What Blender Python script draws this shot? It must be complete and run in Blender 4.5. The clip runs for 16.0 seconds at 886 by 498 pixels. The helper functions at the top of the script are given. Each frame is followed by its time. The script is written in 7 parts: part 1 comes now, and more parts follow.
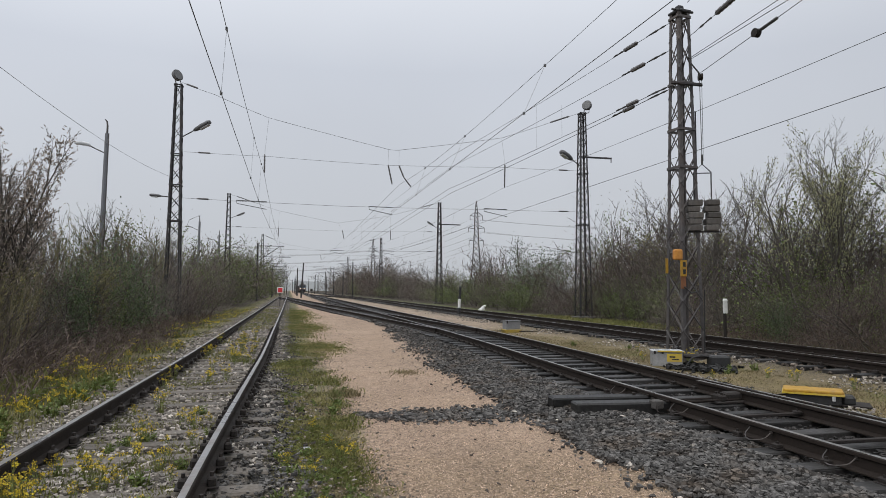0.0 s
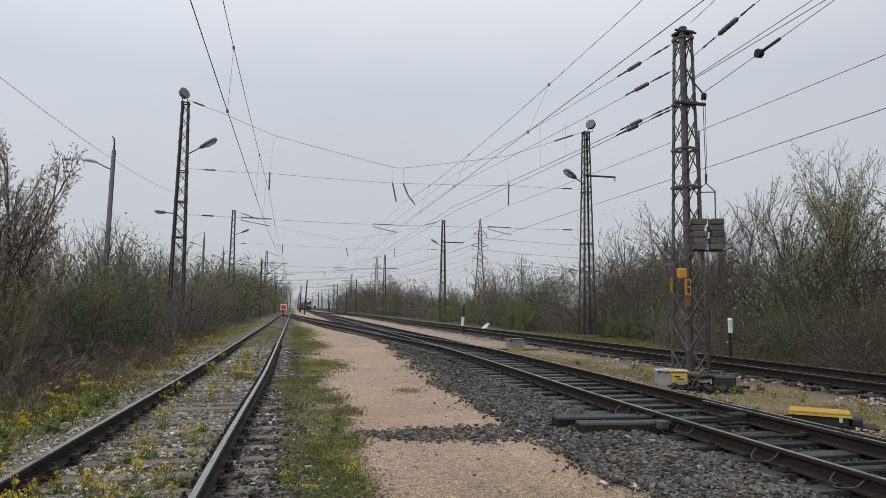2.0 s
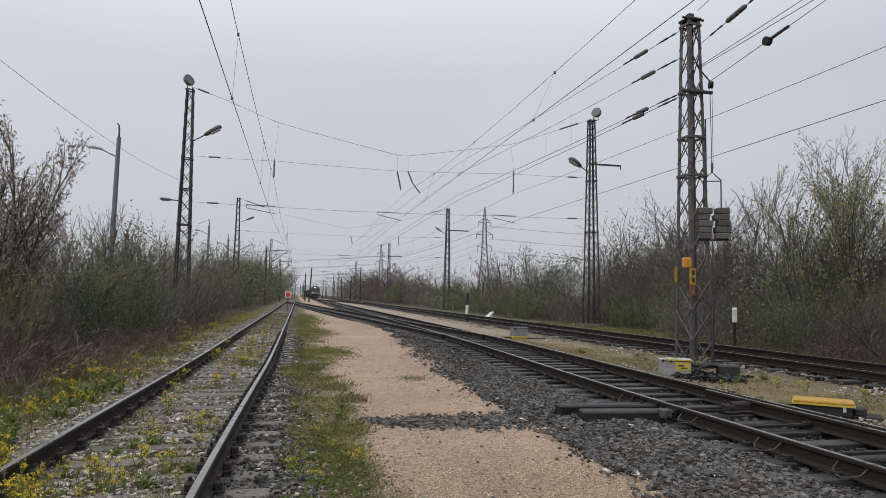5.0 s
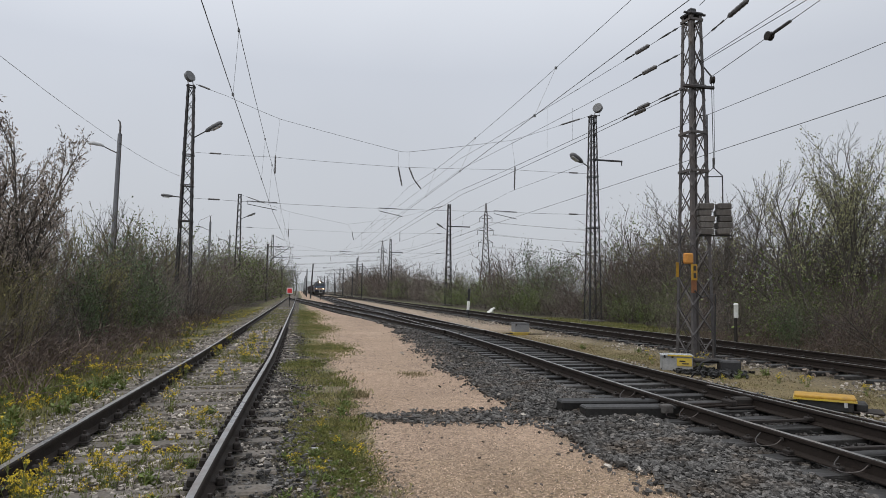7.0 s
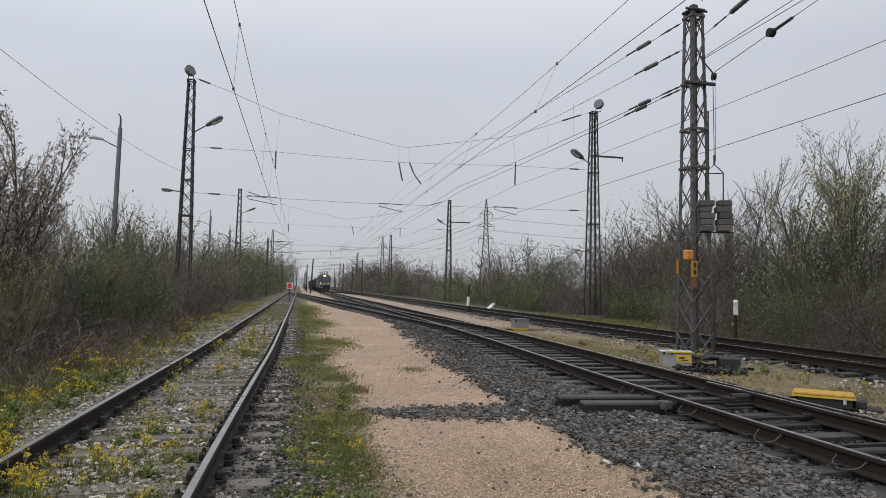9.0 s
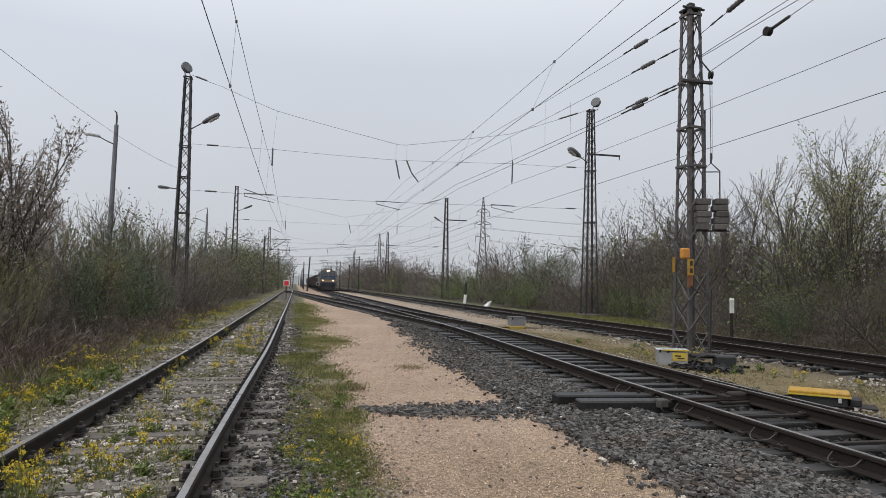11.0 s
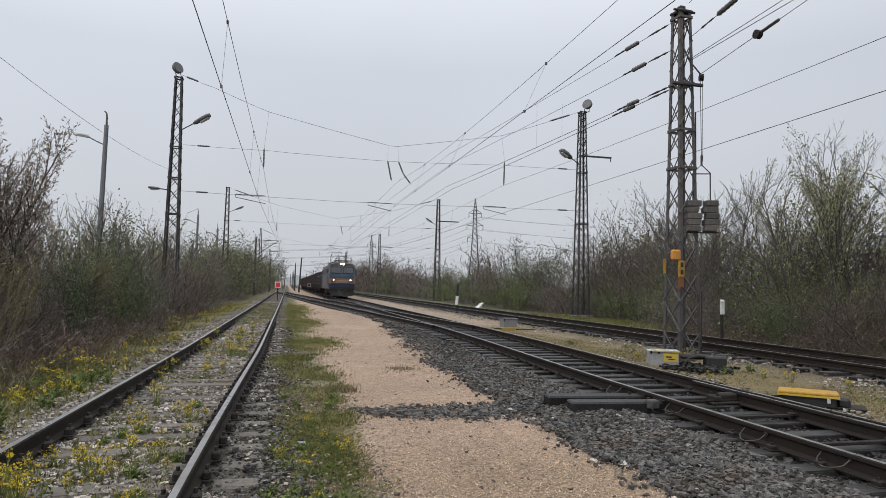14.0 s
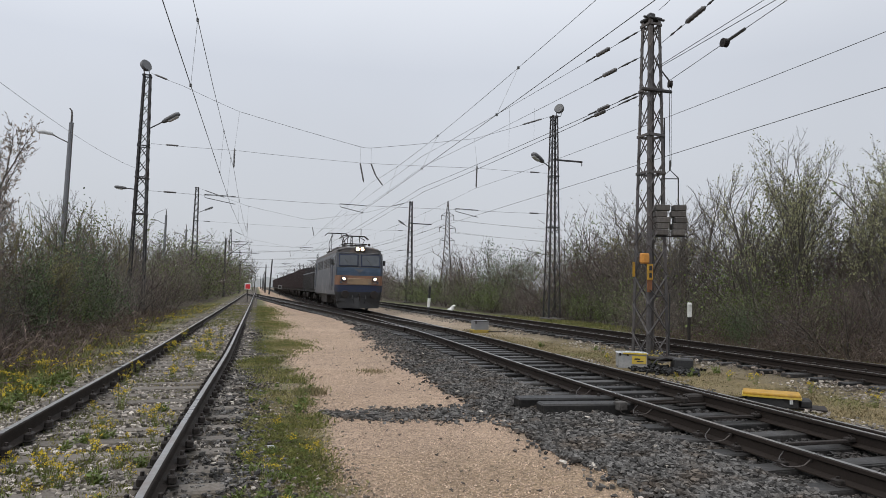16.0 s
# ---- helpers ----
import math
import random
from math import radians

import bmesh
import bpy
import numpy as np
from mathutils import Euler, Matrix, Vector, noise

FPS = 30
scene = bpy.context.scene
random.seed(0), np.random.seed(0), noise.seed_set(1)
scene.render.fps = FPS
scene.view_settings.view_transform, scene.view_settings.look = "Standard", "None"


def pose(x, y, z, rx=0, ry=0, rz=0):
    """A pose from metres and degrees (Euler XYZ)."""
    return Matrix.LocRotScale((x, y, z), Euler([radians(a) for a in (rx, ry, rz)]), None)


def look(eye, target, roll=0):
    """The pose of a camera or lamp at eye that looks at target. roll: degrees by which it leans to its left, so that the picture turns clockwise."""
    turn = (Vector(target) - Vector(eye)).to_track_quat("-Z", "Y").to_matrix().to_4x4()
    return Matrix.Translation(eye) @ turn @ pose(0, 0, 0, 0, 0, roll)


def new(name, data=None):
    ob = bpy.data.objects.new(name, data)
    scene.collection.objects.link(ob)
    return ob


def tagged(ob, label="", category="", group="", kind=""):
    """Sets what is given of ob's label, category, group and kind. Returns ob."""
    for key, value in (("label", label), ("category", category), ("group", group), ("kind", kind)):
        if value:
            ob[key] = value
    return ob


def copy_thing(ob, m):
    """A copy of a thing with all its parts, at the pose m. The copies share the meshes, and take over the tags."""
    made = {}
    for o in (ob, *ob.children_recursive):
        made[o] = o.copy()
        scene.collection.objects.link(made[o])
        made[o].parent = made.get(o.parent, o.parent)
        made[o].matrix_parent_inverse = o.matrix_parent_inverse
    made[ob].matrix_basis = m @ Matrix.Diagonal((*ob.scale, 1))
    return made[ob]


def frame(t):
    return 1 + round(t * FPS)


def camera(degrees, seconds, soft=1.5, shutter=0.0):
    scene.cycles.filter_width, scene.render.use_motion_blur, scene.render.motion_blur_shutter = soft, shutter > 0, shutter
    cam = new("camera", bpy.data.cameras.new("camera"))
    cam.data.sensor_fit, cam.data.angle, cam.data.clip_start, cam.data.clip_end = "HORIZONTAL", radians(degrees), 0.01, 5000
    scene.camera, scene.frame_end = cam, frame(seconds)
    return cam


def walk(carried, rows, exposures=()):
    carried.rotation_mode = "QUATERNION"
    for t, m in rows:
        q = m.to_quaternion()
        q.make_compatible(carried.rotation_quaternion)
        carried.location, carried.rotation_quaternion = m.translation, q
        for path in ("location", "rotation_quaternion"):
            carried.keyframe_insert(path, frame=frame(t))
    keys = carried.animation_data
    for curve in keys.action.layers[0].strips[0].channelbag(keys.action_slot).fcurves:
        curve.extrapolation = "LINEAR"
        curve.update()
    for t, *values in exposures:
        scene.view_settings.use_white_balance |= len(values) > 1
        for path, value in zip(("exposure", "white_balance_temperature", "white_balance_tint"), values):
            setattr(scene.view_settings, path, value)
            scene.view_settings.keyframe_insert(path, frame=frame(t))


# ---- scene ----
# camera ---------------------------------------------------------------------
cam = camera(68.45, 16.0, soft=0.8)
walk(cam, [
    (0, pose(0.003, -0.001, 1.53, 93.638, -0.311, -13.240)),
    (0.5, pose(0.003, -0.001, 1.53, 94.040, -0.618, -13.238)),
    (1, pose(0.003, -0.001, 1.53, 94.681, -0.310, -13.141)),
    (1.5, pose(0.002, -0.001, 1.53, 95.202, -0.563, -12.997)),
    (2, pose(0.002, -0.000, 1.53, 95.194, -0.617, -12.935)),
    (2.5, pose(0.001, -0.000, 1.53, 95.052, -0.665, -12.634)),
    (3, pose(0.000, -0.000, 1.53, 94.669, -0.723, -12.494)),
    (3.5, pose(0.001, -0.000, 1.53, 94.216, -0.868, -12.628)),
    (4, pose(0.001, -0.000, 1.53, 94.083, -0.867, -12.601)),
    (6.5, pose(0.000, -0.000, 1.53, 94.288, -0.889, -12.531)),
    (7, pose(-0.000, 0.000, 1.53, 93.800, -0.798, -12.453)),
    (7.5, pose(-0.001, 0.000, 1.53, 93.472, -0.870, -12.303)),
    (8, pose(-0.000, 0.000, 1.53, 93.438, -1.016, -12.442)),
    (8.5, pose(-0.000, 0.000, 1.53, 93.463, -1.004, -12.420)),
    (9, pose(-0.000, 0.000, 1.53, 93.414, -1.054, -12.456)),
    (11.5, pose(0.002, -0.000, 1.53, 93.161, -1.164, -12.862)),
    (12, pose(0.002, -0.000, 1.53, 93.097, -1.212, -13.000)),
    (12.5, pose(0.002, -0.000, 1.53, 93.230, -1.296, -13.019)),
    (13, pose(0.003, -0.001, 1.53, 93.430, -1.169, -13.197)),
    (13.5, pose(0.003, -0.001, 1.53, 93.403, -1.096, -13.249)),
    (14, pose(0.004, -0.001, 1.53, 93.368, -1.141, -13.438)),
    (14.5, pose(0.004, -0.001, 1.53, 93.428, -1.217, -13.528)),
    (15, pose(0.008, -0.002, 1.53, 93.676, -1.359, -14.372)),
    (15.5, pose(0.012, -0.003, 1.53, 93.624, -1.338, -15.377)),
    (16, pose(0.014, -0.003, 1.53, 93.627, -1.315, -15.884)),
], [(0, 0.0), (9, 0.0), (11.5, 0.1), (14.5, 0.1), (16, 0.1)])


# overcast daylight ------------------------------------------------------------
world = bpy.data.worlds.new("overcast")
scene.world = world
world.use_nodes = True
wt = world.node_tree
wt.nodes.clear()
sky = wt.nodes.new("ShaderNodeTexSky")
sky.sky_type, sky.sun_disc, sky.sun_elevation, sky.sun_rotation = "NISHITA", False, radians(42), radians(243)
sky.air_density, sky.dust_density = 1.5, 4.0
grey = wt.nodes.new("ShaderNodeHueSaturation")
grey.inputs["Saturation"].default_value = 0.15
wt.links.new(sky.outputs[0], grey.inputs["Color"])
wco = wt.nodes.new("ShaderNodeTexCoord")
wxyz = wt.nodes.new("ShaderNodeSeparateXYZ")
wt.links.new(wco.outputs["Generated"], wxyz.inputs[0])
wramp = wt.nodes.new("ShaderNodeValToRGB")   # cloud cover: brighter towards the zenith
wramp.color_ramp.elements[0].position, wramp.color_ramp.elements[0].color = 0.0, (0.272, 0.284, 0.302, 1)
wramp.color_ramp.elements[1].position, wramp.color_ramp.elements[1].color = 1.0, (0.78, 0.8, 0.83, 1)
wmid = wramp.color_ramp.elements.new(0.32)
wmid.color = (0.298, 0.317, 0.355, 1)
wt.links.new(wxyz.outputs[2], wramp.inputs[0])
wcloud = wt.nodes.new("ShaderNodeTexNoise")
wcloud.inputs["Scale"].default_value, wcloud.inputs["Detail"].default_value = 2.2, 3.0
wt.links.new(wco.outputs["Generated"], wcloud.inputs["Vector"])
wspan = wt.nodes.new("ShaderNodeMapRange")
wspan.inputs["From Min"].default_value, wspan.inputs["From Max"].default_value = 0.3, 0.7
wspan.inputs["To Min"].default_value, wspan.inputs["To Max"].default_value = 19.4, 20.8
wt.links.new(wcloud.outputs["Fac"], wspan.inputs["Value"])
wscale = wt.nodes.new("ShaderNodeVectorMath")
wscale.operation = "SCALE"
wt.links.new(wramp.outputs[0], wscale.inputs[0])
wside = wt.nodes.new("ShaderNodeMapRange")   # thinner cloud on the side of the sun
wside.inputs["From Min"].default_value, wside.inputs["From Max"].default_value = -1.0, 1.0
wside.inputs["To Min"].default_value, wside.inputs["To Max"].default_value = 1.13, 0.96
wt.links.new(wxyz.outputs[0], wside.inputs["Value"])
wmul = wt.nodes.new("ShaderNodeMath")
wmul.operation = "MULTIPLY"
wt.links.new(wspan.outputs[0], wmul.inputs[0])
wt.links.new(wside.outputs[0], wmul.inputs[1])
wt.links.new(wmul.outputs[0], wscale.inputs["Scale"])
wmix = wt.nodes.new("ShaderNodeMix")
wmix.data_type = "RGBA"
wmix.inputs[0].default_value = 0.1
wt.links.new(wscale.outputs[0], wmix.inputs[6])
wt.links.new(grey.outputs[0], wmix.inputs[7])
wback = wt.nodes.new("ShaderNodeBackground")
wback.inputs["Strength"].default_value = 0.1
wt.links.new(wmix.outputs[2], wback.inputs["Color"])
wout = wt.nodes.new("ShaderNodeOutputWorld")
wt.links.new(wback.outputs[0], wout.inputs[0])

sun = new("sun", bpy.data.lights.new("sun", "SUN"))
sun.data.energy, sun.data.angle, sun.data.color = 0.7, radians(35), (1.0, 0.97, 0.92)
sun.matrix_basis = look((0, 0, 30), (8, 4, 30 - 9.5))

# materials ------------------------------------------------------------------
class Nodes:
    """A small writer of node trees."""

    def __init__(self, tree):
        self.tree = tree
        tree.nodes.clear()

    def add(self, kind, values=None, operation="", data_type="", blend_type=""):
        node = self.tree.nodes.new(kind)
        if operation:
            node.operation = operation
        if data_type:
            node.data_type = data_type
        if blend_type:
            node.blend_type = blend_type
        for key, value in (values or {}).items():
            if isinstance(value, bpy.types.NodeSocket):
                self.tree.links.new(value, node.inputs[key])
            else:
                node.inputs[key].default_value = value
        return node

    def noise(self, co, scale, detail=4.0, rough=0.6):
        return self.add("ShaderNodeTexNoise", {"Vector": co, "Scale": scale, "Detail": detail, "Roughness": rough}).outputs["Fac"]

    def span(self, value, a, b, c, d):
        return self.add("ShaderNodeMapRange", {"Value": value, "From Min": a, "From Max": b, "To Min": c, "To Max": d}).outputs["Result"]

    def math(self, op, a, b=0.0):
        return self.add("ShaderNodeMath", {0: a, 1: b}, operation=op).outputs[0]

    def mix(self, fac, a, b, blend="MIX"):
        node = self.add("ShaderNodeMix", data_type="RGBA", blend_type=blend)
        for i, value in ((0, fac), (6, a), (7, b)):
            if isinstance(value, bpy.types.NodeSocket):
                self.tree.links.new(value, node.inputs[i])
            else:
                node.inputs[i].default_value = value if i == 0 else (*value[:3], 1)
        return node.outputs[2]

    def ramp(self, fac, stops):
        node = self.add("ShaderNodeValToRGB", {"Fac": fac})
        el = node.color_ramp.elements
        while len(el) < len(stops):
            el.new(0.5)
        for e, (p, c) in zip(el, stops):
            e.position, e.color = p, (*c, 1)
        return node.outputs["Color"]


def surf(name, c1, c2, rough=0.8, metal=0.0, fine=30.0, coarse=1.5, bump=0.3, depth=0.01, stain=None, island=0.0, ob_random=0.0, spec=0.5):
    """A surface with grain, broad variation, stains and relief."""
    m = bpy.data.materials.new(name)
    m.use_nodes = True
    n = Nodes(m.node_tree)
    co = n.add("ShaderNodeTexCoord").outputs["Object"]
    f, g = n.noise(co, fine), n.noise(co, coarse, 5.0)
    col = n.mix(n.span(f, 0.3, 0.7, 0, 1), c1, c2)
    if stain:
        col = n.mix(n.span(g, 0.48, 0.66, 0, 0.8), col, stain)
    bright = n.span(g, 0.3, 0.7, 0.78, 1.2)
    if island:
        r = n.add("ShaderNodeNewGeometry").outputs["Random Per Island"]
        bright = n.math("MULTIPLY", bright, n.span(r, 0, 1, 1 - island, 1 + island))
    if ob_random:
        r = n.add("ShaderNodeObjectInfo").outputs["Random"]
        bright = n.math("MULTIPLY", bright, n.span(r, 0, 1, 1 - ob_random, 1 + ob_random))
    scaled = n.add("ShaderNodeVectorMath", {0: col, "Scale": bright}, operation="SCALE").outputs[0]
    rel = n.add("ShaderNodeBump", {"Strength": bump, "Distance": depth, "Height": f}).outputs[0]
    sh = n.add("ShaderNodeBsdfPrincipled", {"Base Color": scaled, "Roughness": n.span(g, 0.3, 0.7, max(rough - 0.12, 0.02), min(rough + 0.1, 1)),
                                           "Metallic": metal, "Normal": rel, "Specular IOR Level": spec})
    n.add("ShaderNodeOutputMaterial", {"Surface": sh.outputs[0]})
    return m


def glow(name, colour, strength):
    m = bpy.data.materials.new(name)
    m.use_nodes = True
    n = Nodes(m.node_tree)
    sh = n.add("ShaderNodeEmission", {"Color": (*colour, 1), "Strength": strength})
    n.add("ShaderNodeOutputMaterial", {"Surface": sh.outputs[0]})
    return m


def ground_material():
    m = bpy.data.materials.new("ground_cover")
    m.use_nodes = True
    n = Nodes(m.node_tree)
    co = n.add("ShaderNodeNewGeometry").outputs["Position"]
    xyz = n.add("ShaderNodeSeparateXYZ", {0: co})
    x, y = xyz.outputs[0], xyz.outputs[1]
    n1, n2, n3 = n.noise(co, 0.45, 3), n.noise(co, 3.5, 5), n.noise(co, 45, 6, 0.7)
    n4 = n.noise(co, 160, 3, 0.7)
    wob = n.math("ADD", n.math("MULTIPLY", n.math("SUBTRACT", n1, 0.5), 1.0), n.math("MULTIPLY", n.math("SUBTRACT", n2, 0.5), 0.7))
    # the ballast shoulder draws back from the path farther down the line
    draw = n.math("MULTIPLY", n.span(y, 14, 28, 0, 0.85), n.math("MULTIPLY", n.span(x, 2.0, 3.2, 0, 1), n.span(x, 4.6, 6.4, 1, 0)))
    xs = n.math("SUBTRACT", n.math("ADD", x, wob), draw)
    at = lambda v: (v + 16) / 36
    litter, grass, pale = (0.04, 0.034, 0.025), (0.09, 0.085, 0.035), (0.14, 0.125, 0.11)
    sand, dark, verge = (0.36, 0.262, 0.192), (0.03, 0.029, 0.029), (0.165, 0.13, 0.068)
    band = n.ramp(n.span(xs, -16, 20, 0, 1), [
        (0.0, (0.3, 0.29, 0.27)), (at(-12), (0.26, 0.24, 0.21)), (at(-10.6), litter), (at(-4.6), litter), (at(-3.9), grass), (at(-3.1), (0.13, 0.12, 0.06)), (at(-2.7), (0.135, 0.122, 0.1)),
        (at(-1.0), (0.13, 0.116, 0.1)), (at(-0.3), (0.07, 0.063, 0.055)), (at(0.2), (0.1, 0.1, 0.05)), (at(0.66), (0.15, 0.135, 0.07)), (at(0.85), sand), (at(2.95), sand), (at(3.3), (0.12, 0.1, 0.085)), (at(3.6), dark), (at(6.9), dark),
        (at(7.25), (0.15, 0.125, 0.085)), (at(7.8), verge), (at(9.0), verge), (at(9.5), (0.17, 0.14, 0.09)), (at(10.0), (0.06, 0.05, 0.042)),
        (at(12.0), (0.06, 0.05, 0.042)), (at(12.4), (0.09, 0.105, 0.035)), (at(15.8), (0.09, 0.1, 0.04)), (at(17.0), litter)][:32])
    # farther down the line the strip between the tracks is bare sand
    bare = n.ramp(n.span(xs, -16, 20, 0, 1), [(0.0, (0, 0, 0)), (at(7.1), (0, 0, 0)), (at(7.5), (1, 1, 1)), (at(9.4), (1, 1, 1)), (at(9.9), (0, 0, 0))])
    far = n.span(n.math("ADD", y, n.math("MULTIPLY", n1, 14.0)), 26, 38, 0, 0.9)
    band = n.mix(n.math("MULTIPLY", bare, far), band, (0.33, 0.26, 0.2))
    n5 = n.noise(co, 9, 4)
    band = n.add("ShaderNodeVectorMath", {0: band, "Scale": n.span(n5, 0.3, 0.7, 0.86, 1.14)}, operation="SCALE").outputs[0]
    # broad damp and dusty patches, pebbles, grit
    col = n.mix(n.span(n2, 0.42, 0.72, 0, 0.6), band, n.mix(0.5, band, (0.13, 0.095, 0.06)))
    # thin moss and clay stains over the path
    stain = n.span(n.noise(co, 0.9, 5, 0.65), 0.5, 0.72, 0, 0.5)
    col = n.mix(stain, col, n.mix(0.55, col, (0.16, 0.115, 0.05)))
    # a trodden, mossy damp patch of the path
    spot = n.math("SQRT", n.math("ADD", n.math("POWER", n.math("SUBTRACT", x, 2.1), 2.0), n.math("POWER", n.math("SUBTRACT", y, 5.0), 2.0)))
    spot = n.math("ADD", spot, n.math("MULTIPLY", n.math("SUBTRACT", n2, 0.5), 2.2))
    col = n.mix(n.span(spot, 0.6, 2.0, 0.6, 0.0), col, n.mix(0.6, col, (0.15, 0.11, 0.05)))
    cells = n.add("ShaderNodeTexVoronoi", {"Vector": co, "Scale": 48.0, "Randomness": 1.0})
    grit = n.span(n.add("ShaderNodeSeparateColor", {0: cells.outputs["Color"]}).outputs[0], 0, 1, 0.6, 1.42)
    col = n.add("ShaderNodeVectorMath", {0: col, "Scale": grit}, operation="SCALE").outputs[0]
    col = n.add("ShaderNodeVectorMath", {0: col, "Scale": n.span(n4, 0.3, 0.7, 0.82, 1.18)}, operation="SCALE").outputs[0]
    col = n.add("ShaderNodeVectorMath", {0: col, "Scale": n.span(n1, 0.3, 0.7, 0.8, 1.18)}, operation="SCALE").outputs[0]
    height = n.math("ADD", n.math("MULTIPLY", n3, 0.6), n.math("MULTIPLY", cells.outputs["Distance"], -0.8))
    rel = n.add("ShaderNodeBump", {"Strength": 0.75, "Distance": 0.02, "Height": height}).outputs[0]
    sh = n.add("ShaderNodeBsdfPrincipled", {"Base Color": col, "Roughness": 0.92, "Normal": rel, "Specular IOR Level": 0.25})
    n.add("ShaderNodeOutputMaterial", {"Surface": sh.outputs[0]})
    return m


GROUND = ground_material()
RAIL_SIDE = surf("rusty_rail", (0.014, 0.011, 0.0095), (0.032, 0.0235, 0.019), 0.8, 0.05, 60, 3, 0.4, 0.004, (0.02, 0.0155, 0.013), spec=0.2)
RAIL_TOP = surf("worn_rail_head", (0.3, 0.29, 0.285), (0.42, 0.41, 0.4), 0.34, 0.85, 25, 2, 0.1, 0.002, (0.2, 0.17, 0.15))
TIMBER = surf("old_grey_sleeper", (0.085, 0.072, 0.06), (0.17, 0.15, 0.128), 0.85, 0, 24, 2.5, 0.6, 0.01, (0.09, 0.075, 0.06), ob_random=0.25)
TARRED = surf("tarred_sleeper", (0.009, 0.0085, 0.008), (0.04, 0.037, 0.035), 0.52, 0, 18, 2.5, 0.6, 0.008, (0.006, 0.0055, 0.005), ob_random=0.75, spec=0.38)
IRON = surf("dark_iron", (0.016, 0.014, 0.013), (0.042, 0.034, 0.03), 0.75, 0.15, 50, 5, 0.4, 0.004, spec=0.3)
LATTICE = surf("weathered_mast_steel", (0.034, 0.034, 0.037), (0.068, 0.066, 0.068), 0.7, 0.3, 14, 1.2, 0.3, 0.004, (0.06, 0.046, 0.042))
LATTICE_GREY = surf("grey_mast_paint", (0.06, 0.055, 0.055), (0.108, 0.1, 0.1), 0.65, 0.2, 14, 1.0, 0.3, 0.004, (0.1, 0.08, 0.068))
WIRE = surf("wire", (0.05, 0.05, 0.05), (0.09, 0.088, 0.085), 0.6, 0.5, 3, 0.3, 0.0)
WIRE_FAINT = surf("bright_wire", (0.16, 0.16, 0.16), (0.24, 0.24, 0.24), 0.5, 0.6, 3, 0.3, 0.0)
INSULATOR = surf("glazed_insulator", (0.075, 0.07, 0.07), (0.13, 0.122, 0.12), 0.35, 0, 10, 3, 0.1, 0.003)
POST = surf("damp_post_concrete", (0.13, 0.135, 0.15), (0.2, 0.205, 0.22), 0.85, 0, 22, 0.8, 0.4, 0.005, (0.12, 0.12, 0.125))
LAMP_GREY = surf("lamp_housing", (0.1, 0.1, 0.105), (0.16, 0.16, 0.165), 0.6, 0.3, 20, 3, 0.1)
DARK_LENS = surf("floodlight_glass", (0.06, 0.062, 0.066), (0.09, 0.092, 0.096), 0.35, 0, 12, 3, 0.05)
WEIGHT = surf("grimy_concrete", (0.06, 0.055, 0.051), (0.13, 0.12, 0.112), 0.9, 0, 22, 2.5, 0.5, 0.006, (0.08, 0.07, 0.062), ob_random=0.35)
LENS = surf("lamp_lens", (0.42, 0.43, 0.44), (0.55, 0.56, 0.57), 0.25, 0, 12, 3, 0.05)
AMBER = surf("amber_paint", (0.36, 0.19, 0.015), (0.52, 0.3, 0.025), 0.6, 0, 20, 3, 0.3, 0.003, (0.2, 0.12, 0.04))
YELLOW = surf("yellow_paint", (0.5, 0.35, 0.03), (0.62, 0.45, 0.05), 0.55, 0, 20, 3, 0.2, 0.003, (0.42, 0.3, 0.08))
YELLOW_DULL = surf("faded_yellow_paint", (0.3, 0.21, 0.03), (0.4, 0.29, 0.05), 0.7, 0, 20, 3, 0.2, 0.003, (0.2, 0.15, 0.06))
ORANGE = surf("orange_paint", (0.5, 0.2, 0.03), (0.6, 0.27, 0.04), 0.6, 0, 20, 4, 0.2, 0.003, (0.35, 0.16, 0.04))
RUST = surf("rust", (0.14, 0.06, 0.03), (0.25, 0.11, 0.05), 0.85, 0.1, 40, 4, 0.5, 0.004)
BLACK = surf("black_paint", (0.014, 0.014, 0.015), (0.028, 0.027, 0.027), 0.6, 0, 30, 4, 0.2)
WHITE = surf("white_paint", (0.68, 0.68, 0.66), (0.8, 0.8, 0.78), 0.6, 0, 25, 3, 0.2, 0.003, (0.5, 0.48, 0.44))
GREYBOX = surf("grey_cabinet", (0.24, 0.24, 0.24), (0.33, 0.33, 0.325), 0.6, 0, 20, 3, 0.2, 0.003, (0.27, 0.25, 0.23))
RELAY_GREY = surf("weathered_relay_grey", (0.16, 0.165, 0.175), (0.23, 0.235, 0.245), 0.6, 0, 20, 3, 0.2, 0.003, (0.15, 0.14, 0.135))
RED = surf("red_paint", (0.6, 0.03, 0.04), (0.72, 0.045, 0.05), 0.5, 0, 20, 3, 0.1)
STONE_DARK = surf("dark_ballast_stone", (0.042, 0.04, 0.038), (0.15, 0.142, 0.135), 0.9, 0, 60, 2.0, 0.4, 0.004, (0.065, 0.05, 0.038), island=0.7, spec=0.25)
STONE_BLACK = surf("oily_ballast_stone", (0.016, 0.015, 0.015), (0.06, 0.057, 0.055), 0.7, 0, 60, 2.0, 0.4, 0.004, (0.03, 0.024, 0.02), island=0.7, spec=0.4)
STONE_PALE = surf("pale_ballast_stone", (0.2, 0.176, 0.15), (0.43, 0.39, 0.345), 0.9, 0, 60, 1.2, 0.4, 0.004, (0.1, 0.085, 0.07), island=0.75)
